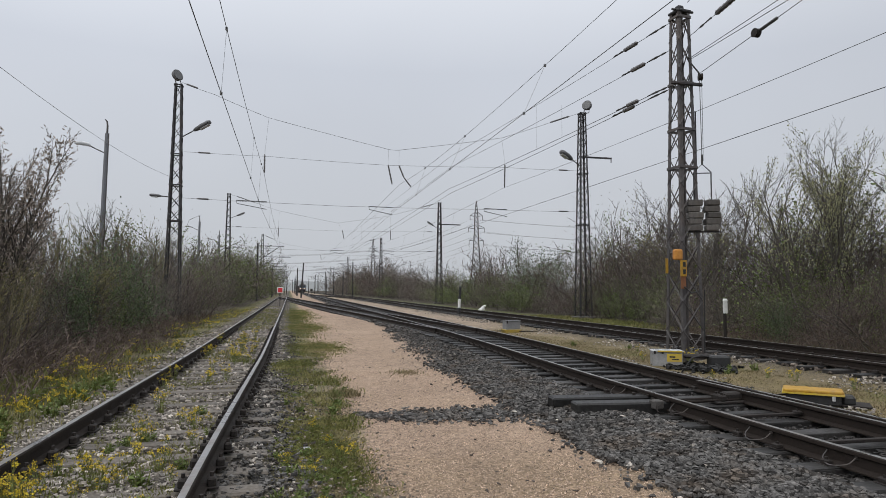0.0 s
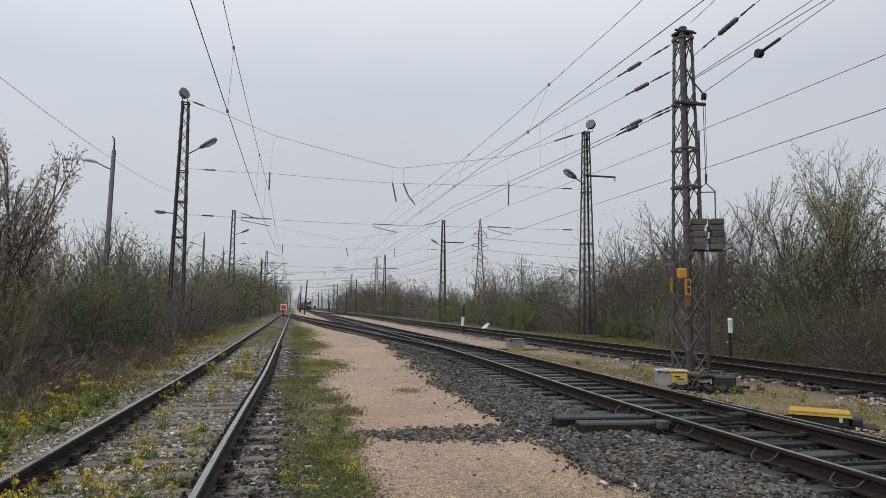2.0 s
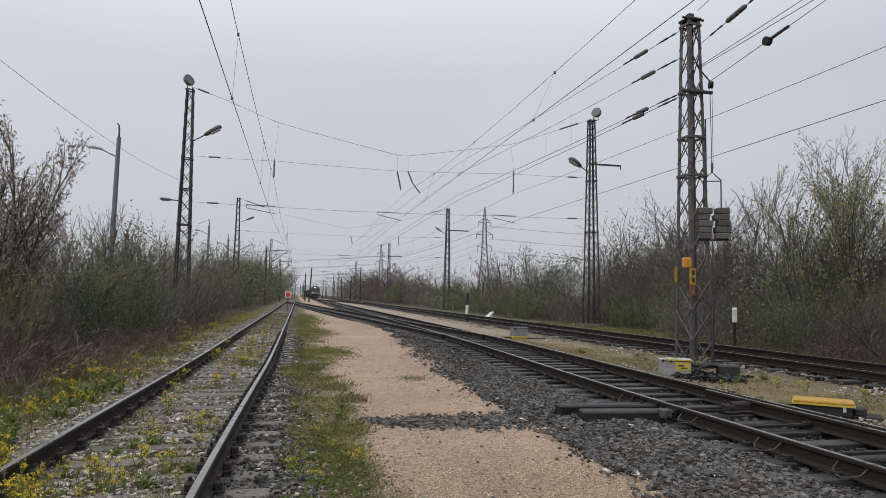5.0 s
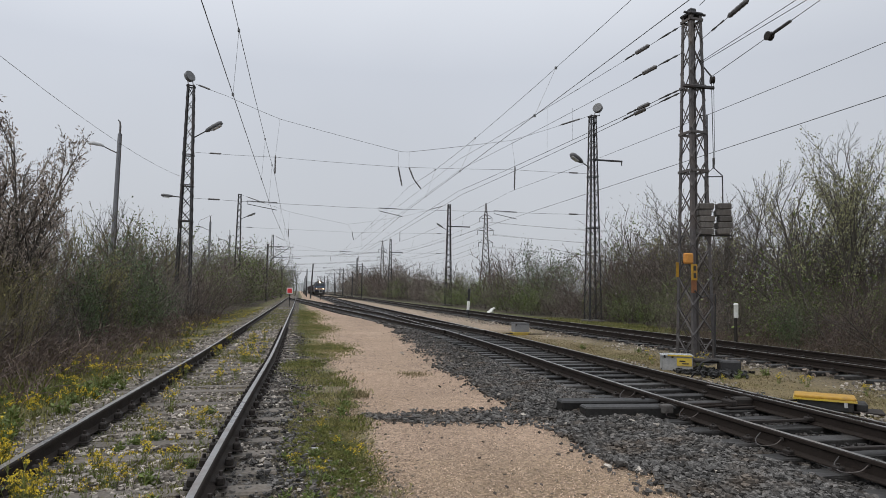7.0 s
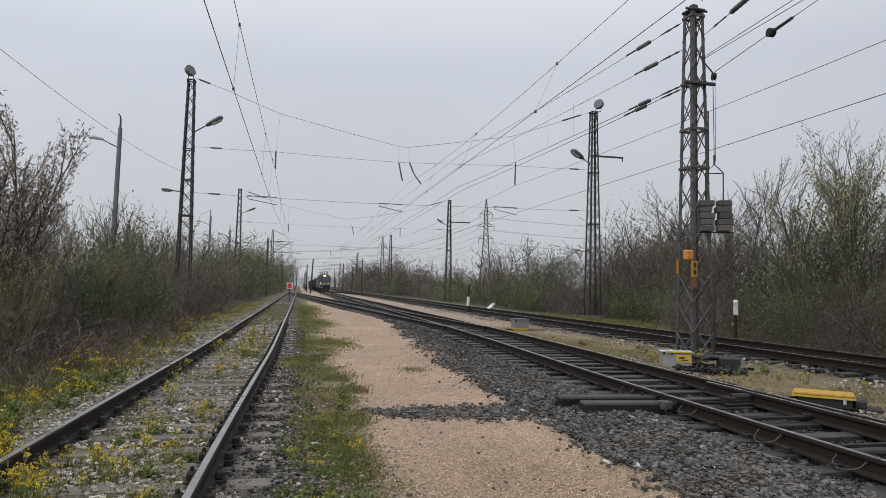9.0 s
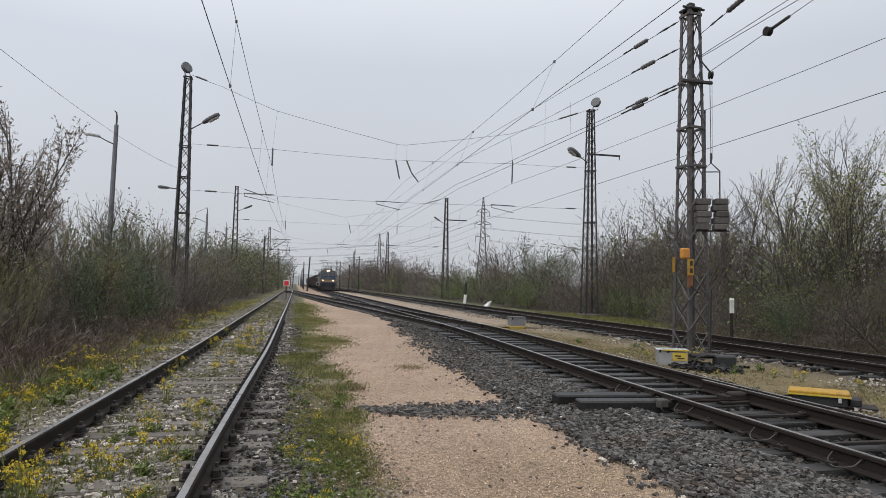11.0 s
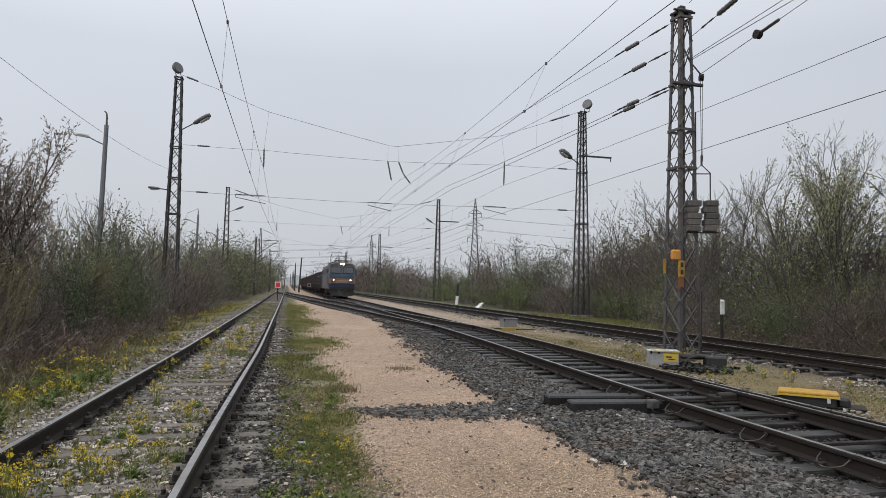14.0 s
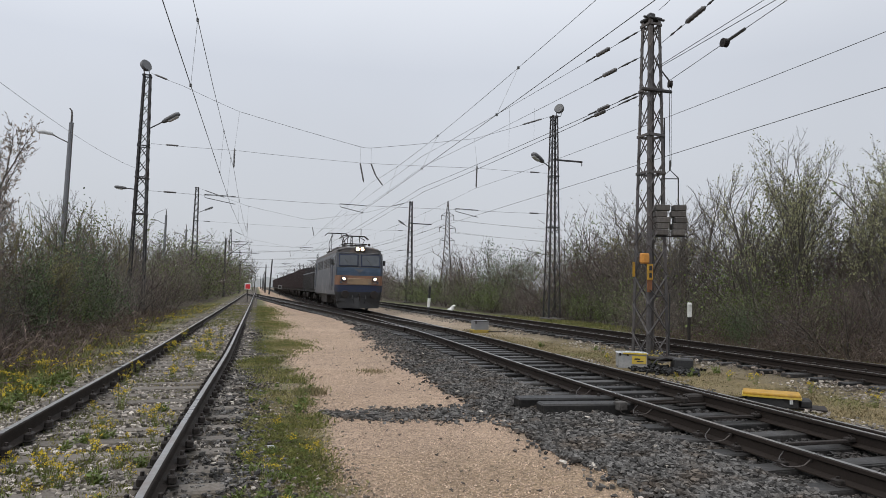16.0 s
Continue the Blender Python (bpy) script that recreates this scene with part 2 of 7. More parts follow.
STONE_SAND = surf("path_pebble", (0.3, 0.21, 0.15), (0.56, 0.43, 0.33), 0.9, 0, 60, 3, 0.4, 0.003, island=0.5)
CLOD = surf("dark_clod", (0.05, 0.04, 0.035), (0.11, 0.085, 0.07), 0.9, 0, 60, 3, 0.5, 0.004, island=0.4)
TREE_TWIG = surf("tree_twigs", (0.055, 0.048, 0.042), (0.11, 0.096, 0.082), 0.9, 0, 5, 0.7, 0.0, island=0.3)
BARK = surf("bark", (0.04, 0.034, 0.03), (0.095, 0.082, 0.072), 0.9, 0, 25, 1.5, 0.5, 0.006, (0.085, 0.085, 0.06))
TWIG = surf("twigs", (0.11, 0.092, 0.076), (0.19, 0.16, 0.135), 0.9, 0, 5, 0.7, 0.0, island=0.3)
TWIG_RED = surf("reddish_twigs", (0.085, 0.062, 0.053), (0.155, 0.115, 0.1), 0.9, 0, 5, 0.7, 0.0, island=0.3)
WITHY = surf("olive_withies", (0.1, 0.09, 0.042), (0.19, 0.165, 0.08), 0.85, 0, 5, 0.7, 0.0, island=0.35)
STRAW = surf("dry_stems", (0.075, 0.055, 0.042), (0.155, 0.115, 0.085), 0.9, 0, 4, 0.9, 0.0, island=0.4)
PALE_BUD = surf("pale_green_buds", (0.2, 0.2, 0.095), (0.33, 0.33, 0.17), 0.85, 0, 5, 0.8, 0.0, island=0.35)
CATKIN = surf("catkins", (0.19, 0.155, 0.13), (0.33, 0.28, 0.235), 0.85, 0, 5, 0.8, 0.0, island=0.35)
WEED_LEAF = surf("weed_leaves", (0.085, 0.12, 0.025), (0.17, 0.22, 0.05), 0.7, 0, 6, 1.0, 0.0, island=0.4)
THORN_BLOOM = surf("thorn_blossom", (0.42, 0.37, 0.37), (0.6, 0.54, 0.54), 0.8, 0, 20, 3, 0.0, island=0.3)
LEAF = surf("young_leaves", (0.085, 0.118, 0.03), (0.16, 0.2, 0.055), 0.75, 0, 4, 0.6, 0.0, island=0.4)
LEAF_DEEP = surf("evergreen_leaves", (0.055, 0.09, 0.036), (0.105, 0.15, 0.062), 0.75, 0, 4, 0.6, 0.0, island=0.4)
LEAF_OLIVE = surf("olive_buds", (0.15, 0.14, 0.045), (0.245, 0.225, 0.075), 0.8, 0, 4, 0.6, 0.0, island=0.4)
GRASS = surf("grass_blades", (0.085, 0.1, 0.022), (0.185, 0.18, 0.045), 0.8, 0, 3, 0.8, 0.0, stain=(0.24, 0.2, 0.1), island=0.4)
GRASS_DRY = surf("dry_grass_blades", (0.18, 0.145, 0.075), (0.27, 0.22, 0.12), 0.85, 0, 3, 0.8, 0.0, stain=(0.12, 0.13, 0.045), island=0.35)
BLOSSOM = surf("yellow_blossom", (0.5, 0.37, 0.02), (0.66, 0.5, 0.03), 0.7, 0, 20, 3, 0.0, island=0.2)
LOCO_GREY = surf("loco_grey", (0.085, 0.09, 0.102), (0.13, 0.135, 0.15), 0.5, 0, 12, 1.0, 0.1, 0.003, (0.25, 0.24, 0.24))
LOCO_CAB = surf("loco_cab_front", (0.06, 0.066, 0.078), (0.092, 0.1, 0.115), 0.5, 0, 12, 1.5, 0.1, 0.003, (0.07, 0.065, 0.065))
LOCO_BLUE = surf("loco_blue", (0.03, 0.058, 0.1), (0.046, 0.078, 0.125), 0.45, 0, 12, 1.5, 0.1, 0.003, (0.06, 0.08, 0.12))
LOCO_ORANGE = surf("loco_orange_stripe", (0.19, 0.095, 0.055), (0.26, 0.13, 0.075), 0.55, 0, 12, 2.0, 0.1, 0.003, (0.14, 0.09, 0.06))
LOCO_TAN = surf("loco_tan_band", (0.24, 0.165, 0.1), (0.33, 0.235, 0.15), 0.5, 0, 12, 2.0, 0.1, 0.003, (0.28, 0.19, 0.11))
LOCO_NAVY = surf("loco_navy_skirt", (0.012, 0.02, 0.05), (0.024, 0.034, 0.075), 0.75, 0, 14, 1.5, 0.2, 0.003, (0.035, 0.032, 0.03))
LOCO_ROOF = surf("loco_roof", (0.045, 0.043, 0.043), (0.078, 0.074, 0.073), 0.7, 0, 14, 1.2, 0.2, 0.003, (0.13, 0.09, 0.07))
WINDOW = surf("dark_window_glass", (0.045, 0.052, 0.06), (0.06, 0.068, 0.076), 0.08, 0, 3, 1, 0.0, spec=0.9)
WAGON = surf("wagon_brown", (0.032, 0.021, 0.022), (0.058, 0.038, 0.037), 0.75, 0, 10, 0.9, 0.3, 0.004, (0.04, 0.036, 0.034))
WAGON_DARK = surf("wagon_dark", (0.03, 0.028, 0.028), (0.05, 0.046, 0.045), 0.75, 0, 10, 0.9, 0.3, 0.004)
HEADLIGHT = glow("headlight_glow", (1.0, 0.72, 0.42), 10.0)
TOPLIGHT = glow("top_light_glow", (1.0, 0.62, 0.32), 14.0)
# grey haze of the distance, put into the backdrop as a flat glow
FAR_WOODS_GLOW = glow("far_hazy_woods", (0.33, 0.35, 0.365), 1.0)


# mesh helpers ---------------------------------------------------------------
class Buf:
    """Vertices and faces of one mesh."""

    def __init__(self):
        self.v, self.f, self.k = [], [], []

    def put(self, verts, faces, slot=0):
        o = len(self.v)
        self.v += [tuple(p) for p in verts]
        self.f += [tuple(i + o for i in q) for q in faces]
        self.k += [slot] * len(faces)
        return self

    def box(self, c, s, m=None, ch=0.0, slot=0):
        """A box of size s round c, with chamfered edges."""
        hx, hy, hz = s[0] / 2, s[1] / 2, s[2] / 2
        if ch <= 0:
            vs = [(x, y, z) for x in (-hx, hx) for y in (-hy, hy) for z in (-hz, hz)]
            fs = [(0, 1, 3, 2), (4, 6, 7, 5), (0, 4, 5, 1), (2, 3, 7, 6), (0, 2, 6, 4), (1, 5, 7, 3)]
        else:
            b = bmesh.new()
            bmesh.ops.create_cube(b, size=1.0)
            for q in b.verts:
                q.co = (q.co.x * s[0], q.co.y * s[1], q.co.z * s[2])
            bmesh.ops.bevel(b, geom=b.edges[:], offset=min(ch, min(s) * 0.4), segments=1, affect="EDGES")
            b.verts.index_update()
            vs = [q.co.copy() for q in b.verts]
            fs = [[q.index for q in p.verts] for p in b.faces]
            b.free()
        mm = Matrix.Translation(c) @ m.to_4x4() if m else Matrix.Translation(c)
        return self.put([mm @ Vector(p) for p in vs], fs, slot)

    def tube(self, pts, r, sides=6, slot=0, cap=True):
        """A tube along points; r is one radius or one a point."""
        pts = [Vector(p) for p in pts]
        rs = [r] * len(pts) if isinstance(r, (int, float)) else r
        rings = []
        for i, p in enumerate(pts):
            d = (pts[min(i + 1, len(pts) - 1)] - pts[max(i - 1, 0)]).normalized()
            a = d.cross(Vector((0, 0, 1)) if abs(d.z) < 0.9 else Vector((1, 0, 0))).normalized()
            b = d.cross(a)
            rings += [p + rs[i] * (math.cos(q) * a + math.sin(q) * b) for q in (2 * math.pi * j / sides for j in range(sides))]
        fs = [(i * sides + j, i * sides + (j + 1) % sides, (i + 1) * sides + (j + 1) % sides, (i + 1) * sides + j)
              for i in range(len(pts) - 1) for j in range(sides)]
        if cap:
            fs += [tuple(range(sides))[::-1], tuple((len(pts) - 1) * sides + j for j in range(sides))]
        return self.put(rings, fs, slot)

    def sweep(self, outline, path, slot=None):
        """An outline (x across, z up) swept along a path of (x, y, z); slot: material of each outline side."""
        n = len(outline)
        vs = []
        for i, p in enumerate(path):
            a, b = Vector(path[max(i - 1, 0)]), Vector(path[min(i + 1, len(path) - 1)])
            d = (b - a).normalized()
            r = Vector((d.y, -d.x, 0)).normalized()
            vs += [Vector(p) + r * u + Vector((0, 0, w)) for u, w in outline]
        o = len(self.v)
        self.v += [tuple(q) for q in vs]
        for i in range(len(path) - 1):
            for j in range(n):
                k = (j + 1) % n
                self.f.append((o + i * n + j, o + i * n + k, o + (i + 1) * n + k, o + (i + 1) * n + j))
                self.k.append(slot[j] if slot else 0)
        self.f += [tuple(o + j for j in range(n)), tuple(o + (len(path) - 1) * n + j for j in range(n))[::-1]]
        self.k += [0, 0]
        return self

    def mesh(self, name, mats, smooth=False):
        me = bpy.data.meshes.new(name)
        me.from_pydata(self.v, [], self.f)
        for m in mats if isinstance(mats, (list, tuple)) else [mats]:
            me.materials.append(m)
        me.polygons.foreach_set("material_index", self.k)
        if smooth:
            me.polygons.foreach_set("use_smooth", [True] * len(self.f))
        me.update()
        b = bmesh.new()
        b.from_mesh(me)
        bmesh.ops.recalc_face_normals(b, faces=b.faces)
        b.to_mesh(me)
        b.free()
        return me


def part(name, shape, material, parent, label="", smooth=False):
    """Links a Buf or a mesh as one object under a thing or a part."""
    me = shape.mesh(name, material, smooth) if isinstance(shape, Buf) else shape
    ob = new(name, me)
    ob.parent = parent
    if label:
        ob["label"] = label
    return ob


def thing(name, label, category, at=None, group="", kind=""):
    ob = tagged(new(name), label, category, group, kind)
    ob.empty_display_size = 0.2
    ob.matrix_basis = at or Matrix()
    return ob


def array_mesh(name, verts, faces, material):
    """A mesh from numpy arrays; all faces have the same number of corners."""
    verts, faces = np.asarray(verts, np.float32), np.asarray(faces, np.int32)
    me = bpy.data.meshes.new(name)
    n, k = faces.shape
    me.vertices.add(len(verts))
    me.vertices.foreach_set("co", verts.ravel())
    me.loops.add(n * k)
    me.loops.foreach_set("vertex_index", faces.ravel())
    me.polygons.add(n)
    me.polygons.foreach_set("loop_start", np.arange(0, n * k, k, dtype=np.int32))
    me.materials.append(material)
    me.update(calc_edges=True)
    me.validate()
    me.polygons.foreach_set("use_smooth", [False] * len(me.polygons))
    return me


rng = np.random.default_rng(7)


def land(x, y):
    """Height of the ground at x, y."""
    x, y = np.asarray(x, float), np.asarray(y, float)
    step = lambda a, b: np.clip((x - a) / (b - a), 0, 1) ** 2 * (3 - 2 * np.clip((x - a) / (b - a), 0, 1))
    z = -0.10 + 0.045 * step(-4.2, -2.9) - 0.02 * step(0.0, 0.8) + 0.0 * x
    z = z + 0.055 * step(2.85, 3.9) - 0.045 * step(4.25, 4.65) - 0.005 * step(6.8, 7.4)
    z = z + 0.11 * step(9.3, 9.9) - 0.11 * step(12.3, 13.0)
    return z

# ground -----------------------------------------------------------------------
def ground():
    xs = np.concatenate([[-1500, -600, -250, -120, -60, -35, -22], np.arange(-16, 20.01, 0.3), [24, 32, 48, 80, 150, 300, 700, 1500]])
    ys = np.concatenate([[-700, -200, -60, -20, -8], np.arange(-4, 30, 0.4), np.arange(30, 80, 2.0), [90, 110, 140, 190, 260, 360, 520, 800, 1400, 2500]])
    gx, gy = np.meshgrid(xs, ys)
    gz = land(gx, gy)
    near = (np.abs(gx) < 22) & (gy < 60) & (gy > -10)
    bumps = 0.018 * np.sin(gx * 2.3 + np.sin(gy * 1.7)) * np.sin(gy * 1.9 + np.cos(gx * 1.3)) + rng.normal(0, 0.006, gx.shape)
    path = (gx > 0.9) & (gx < 3.0)
    gz = gz + np.where(near, np.where(path, 0.35, 1.0) * bumps - 0.01, 0)
    nx, ny = len(xs), len(ys)
    i = np.arange(nx * ny).reshape(ny, nx)
    faces = np.stack([i[:-1, :-1], i[:-1, 1:], i[1:, 1:], i[1:, :-1]], -1).reshape(-1, 4)
    me = array_mesh("ground", np.stack([gx, gy, gz], -1).reshape(-1, 3), faces, GROUND)
    me.polygons.foreach_set("use_smooth", [True] * len(me.polygons))
    return tagged(new("ground", me), "gravelly trackside ground with sandy path and weedy verges", "ground", kind="structure")


ground()

# tracks -----------------------------------------------------------------------
RAIL = [(-0.075, 0.0), (0.075, 0.0), (0.075, 0.012), (0.012, 0.035), (0.009, 0.115), (0.036, 0.13), (0.036, 0.158), (0.026, 0.168),
        (-0.026, 0.168), (-0.036, 0.158), (-0.036, 0.13), (-0.009, 0.115), (-0.012, 0.035), (-0.075, 0.012)]
RAIL_SLOTS = [0] * 7 + [1] + [0] * 6


def line_at(knots, y):
    return float(np.interp(y, [k[1] for k in knots], [k[0] for k in knots]))


def smooth_knots(knots, ys):
    """x over y through the knots, rounded off."""
    xs = np.interp(ys, [k[1] for k in knots], [k[0] for k in knots])
    for _ in range(6):
        xs[1:-1] = (xs[:-2] + 2 * xs[1:-1] + xs[2:]) / 4
    return xs


def steps(a, b):
    near = np.arange(a, min(b, 60), 1.0)
    far = np.arange(60, b, 6.0) if b > 60 else np.array([])
    return np.concatenate([near, far, [b]])


def bent_rail(knots, offset, y0, y1, z, parent, name="rail", label=""):
    ys = steps(y0, y1)
    xs = smooth_knots(knots, ys)
    pts = [(x + offset, y, z) for x, y in zip(xs, ys)]
    return part(name, Buf().sweep(RAIL, pts, RAIL_SLOTS), [RAIL_SIDE, RAIL_TOP], parent, label)


def sleeper_mesh(length, width, height, mat, seed):
    r = random.Random(seed)
    b = Buf().box((0, 0, -height / 2), (length, width, height), ch=0.015)
    b.v = [(x + r.uniform(-0.008, 0.008), y + r.uniform(-0.008, 0.008), z + r.uniform(-0.006, 0.004)) for x, y, z in b.v]
    return b.mesh("sleeper", mat)


def clip_mesh():
    """Base plate with screws on both sides of the rail foot."""
    b = Buf().box((0, 0, 0.008), (0.32, 0.16, 0.016), ch=0.004)
    for sx in (-0.105, 0.105):
        b.box((sx, 0, 0.045), (0.07, 0.12, 0.075), ch=0.015)
        b.tube([(sx, 0, 0.07), (sx, 0, 0.115)], 0.017, 6)
    return b.mesh("rail_clip", IRON)


CLIP = clip_mesh()
CLIP_LOW = clip_mesh()
CLIP_LOW.transform(Matrix.Diagonal((1, 0.8, 0.62, 1)))


def lay(name, label, knots, y0, y1, zs, mats, spacing, start, length, near_to, skip=(), stuff_to=None, jitter=0.015, proud=0.14, sink=0.0):
    """A track: two rails, sleepers as pieces up to near_to, the farther ones joined."""
    r = random.Random(len(name))
    t = thing(name, label, "railway track", kind="structure")
    for off in (-0.7525, 0.7525):
        bent_rail(knots, off, y0, y1, zs, t)
    kinds = [sleeper_mesh(length, 0.24, proud, mats, k) for k in range(5)]
    y, far = start, Buf()
    while y < (stuff_to or y1):
        x = line_at(knots, y)
        if not any(a < y < b for a, b in skip):
            if y < near_to:
                ob = part("sleeper", kinds[r.randrange(5)], None, t)
                ob.matrix_basis = pose(x + r.uniform(-0.04, 0.04), y, zs - sink + r.uniform(-0.012, 0.002), 0, 0, r.uniform(-1.2, 1.2))
                if y < 26:
                    for off in (-0.7525, 0.7525):
                        c = part("rail_clip", CLIP if sink else CLIP_LOW, None, t)
                        c.matrix_basis = pose(x + off, y, zs - 0.004, 0, 0, r.uniform(-3, 3))
            else:
                far.box((x, y, zs - sink - 0.07), (length, 0.24, 0.14))
        y += spacing * r.uniform(1 - jitter, 1 + jitter)
    if far.v:
        tagged(part("far_sleepers", far, mats, t), kind="stuff")
    return t


L_LINE = [(-1.42, -12), (-1.42, 5), (-1.36, 9), (-1.27, 14), (-1.2, 50), (-1.2, 400)]
M_LINE = [(5.5, -12), (5.55, 5), (5.57, 9), (5.66, 12), (5.8, 15), (5.9, 18), (5.98, 24), (6.0, 30), (6.0, 900)]
R_LINE = [(11.1, -30), (11.1, 60), (11.6, 140), (11.8, 900)]
B_LINE = [(5.98, 22), (5.6, 27), (5.2, 31.5), (4.75, 38), (3.8, 50), (2.85, 63), (1.65, 80), (0.65, 95), (-0.5, 112), (-1.0, 122), (-1.2, 132)]
C_LINE = [(11.6, 105), (10.6, 117), (8.8, 136), (7.0, 155), (6.0, 170)]

lay("track_left", "disused siding with worn rails and grey weathered sleepers in pale weedy ballast", L_LINE, -8, 130, 0.002, TIMBER, 0.585, -7.4, 2.5, 44, stuff_to=120, proud=0.12, sink=0.035)
lay("track_main", "main line of dark tarred sleepers and heavy rails in dark ballast", M_LINE, -12, 800, 0.002, TARRED, 0.6, -8.2, 2.6, 60, stuff_to=300)
lay("track_right", "line of rusty rails on brown sleepers beside the hedge", R_LINE, -25, 800, 0.102, TARRED, 0.62, -12, 2.6, 55, stuff_to=200, proud=0.13)

turnout = thing("turnout", "branch rails that leave the main line on long dark timbers", "railway turnout", kind="structure")
for off in (-0.7525, 0.7525):
    bent_rail(B_LINE, off, 23 if off < 0 else 23, 131, 0.006, turnout)
branch_far = Buf()
yy = 44.0
while yy < 125:
    branch_far.box((line_at(B_LINE, yy), yy, -0.066), (2.6, 0.24, 0.13))
    yy += 0.6
tagged(part("far_sleepers", branch_far, TARRED, turnout), kind="stuff")
long_timber = [sleeper_mesh(4.1, 0.24, 0.13, TARRED, 40 + k) for k in range(3)]
yy, kk = 27.2, 0
while yy < 44:
    ob = part("sleeper", long_timber[kk % 3], None, turnout)
    west = line_at(B_LINE, yy) - 1.25
    ob.matrix_basis = pose((west + 7.25) / 2, yy, -0.006) @ Matrix.Diagonal(((7.25 - west) / 4.1, 1, 1, 1))
    yy, kk = yy + 0.6, kk + 1
crossover = thing("crossover", "crossover rails between the two running lines", "railway crossover", kind="structure")
for off in (-0.7525, 0.7525):
    bent_rail(C_LINE, off, 105, 170, 0.05, crossover)

# switch rails near the point machine, lying inside the main line's far rail
blade = thing("switch_blade", "long planed switch rail lying close against the stock rail", "switch rail", kind="structure")
part("rail", Buf().sweep(RAIL, [(6.30 + line_at(M_LINE, q) - 5.57 - 0.12 - 0.012 * max(8.6 - q, 0), q, 0.0) for q in np.arange(-6, 9.3, 0.5)], RAIL_SLOTS), [RAIL_SIDE, RAIL_TOP], blade)
part("rail", Buf().sweep(RAIL, [(4.9 - 0.1 - 0.0 + 0.0 * q, q, -0.002) for q in np.arange(-8, 2.0, 0.5)], RAIL_SLOTS), [RAIL_SIDE, RAIL_TOP], blade)

# lattice masts ------------------------------------------------------------------
def lattice_side(b, corners_low, corners_high, z0, z1, bays, r):
    """Crossing flat bars between two legs."""
    for i in range(bays):
        a, c = i / bays, (i + 1) / bays
        p = [Vector(corners_low[k]).lerp(Vector(corners_high[k]), q) for k in (0, 1) for q in (a, c)]
        b.tube([p[0], p[3]], r, 4, cap=False)
        b.tube([p[2], p[1]], r, 4, cap=False)


def leg(b, low, high, w, turn):
    """An angle iron from low to high."""
    out = [(0, 0), (w, 0), (w, 0.012), (0.012, 0.012), (0.012, w), (0, w)]
    vs = []
    for p in (low, high):
        vs += [Vector(p) + Matrix.Rotation(turn, 3, "Z") @ Vector((x, y, 0)) for x, y in out]
    n = len(out)
    return b.put(vs, [(j, (j + 1) % n, n + (j + 1) % n, n + j) for j in range(n)] + [tuple(range(n))[::-1], tuple(range(n, 2 * n))])


def lattice_mast(name, label, height, w0, w1, bays, steel, at, rings=(0.5,), leg_w=0.1, group="", bar=0.015, single=True):
    mast = thing(name, label, "lattice mast", at, group)
    low = [(sx * w0 / 2, sy * w0 / 2, 0) for sx, sy in ((-1, -1), (1, -1), (1, 1), (-1, 1))]
    high = [(sx * w1 / 2, sy * w1 / 2, height) for sx, sy in ((-1, -1), (1, -1), (1, 1), (-1, 1))]
    for k in range(4):
        part("leg", leg(Buf(), low[k], high[k], leg_w, k * math.pi / 2), steel, mast)
    for k in range(4):
        b = Buf()
        for i in range(bays):
            p = [Vector(low[(k + s) % 4]).lerp(Vector(high[(k + s) % 4]), q / bays) for s in (0, 1) for q in (i, i + 1)]
            for a, e in ((p[0], p[3]), (p[2], p[1])):
                if single:
                    part("brace", Buf().tube([a, e], bar, 4, cap=False), steel, mast)
                else:
                    b.tube([a, e], bar, 4, cap=False)
        if not single:
            tagged(part("bracing", b, steel, mast), kind="stuff")
    for q in rings:
        w = w0 + (w1 - w0) * q + 0.02
        b = Buf()
        for k in range(4):
            s = (w, 0.04, 0.06) if k % 2 == 0 else (0.04, w, 0.06)
            o = [(0, -w / 2), (w / 2, 0), (0, w / 2), (-w / 2, 0)][k]
            b.box((o[0], o[1], height * q), s)
        part("band", b, steel, mast)
    part("base", Buf().box((0, 0, 0.02), (w0 + 0.3, w0 + 0.3, 0.3), ch=0.04), WEIGHT, mast)
    return mast


def floodlight(mast, at, name="floodlight", label="round floodlight facing down the yard"):
    lamp = part(name, Buf().tube([(0, 0.02, 0), (0, 0.2, 0.0), (0, 0.3, 0)], [0.3, 0.27, 0.12], 16), LAMP_GREY, mast, label, True)
    lamp.matrix_basis = at
    part("bracket", Buf().tube([(-0.16, 0.12, -0.25), (-0.16, 0.12, -0.5), (0.16, 0.12, -0.5), (0.16, 0.12, -0.25)], 0.03, 5), LATTICE, lamp)
    part("glass", Buf().tube([(0, 0.0, 0), (0, 0.018, 0)], 0.275, 16), DARK_LENS, lamp)
    return lamp


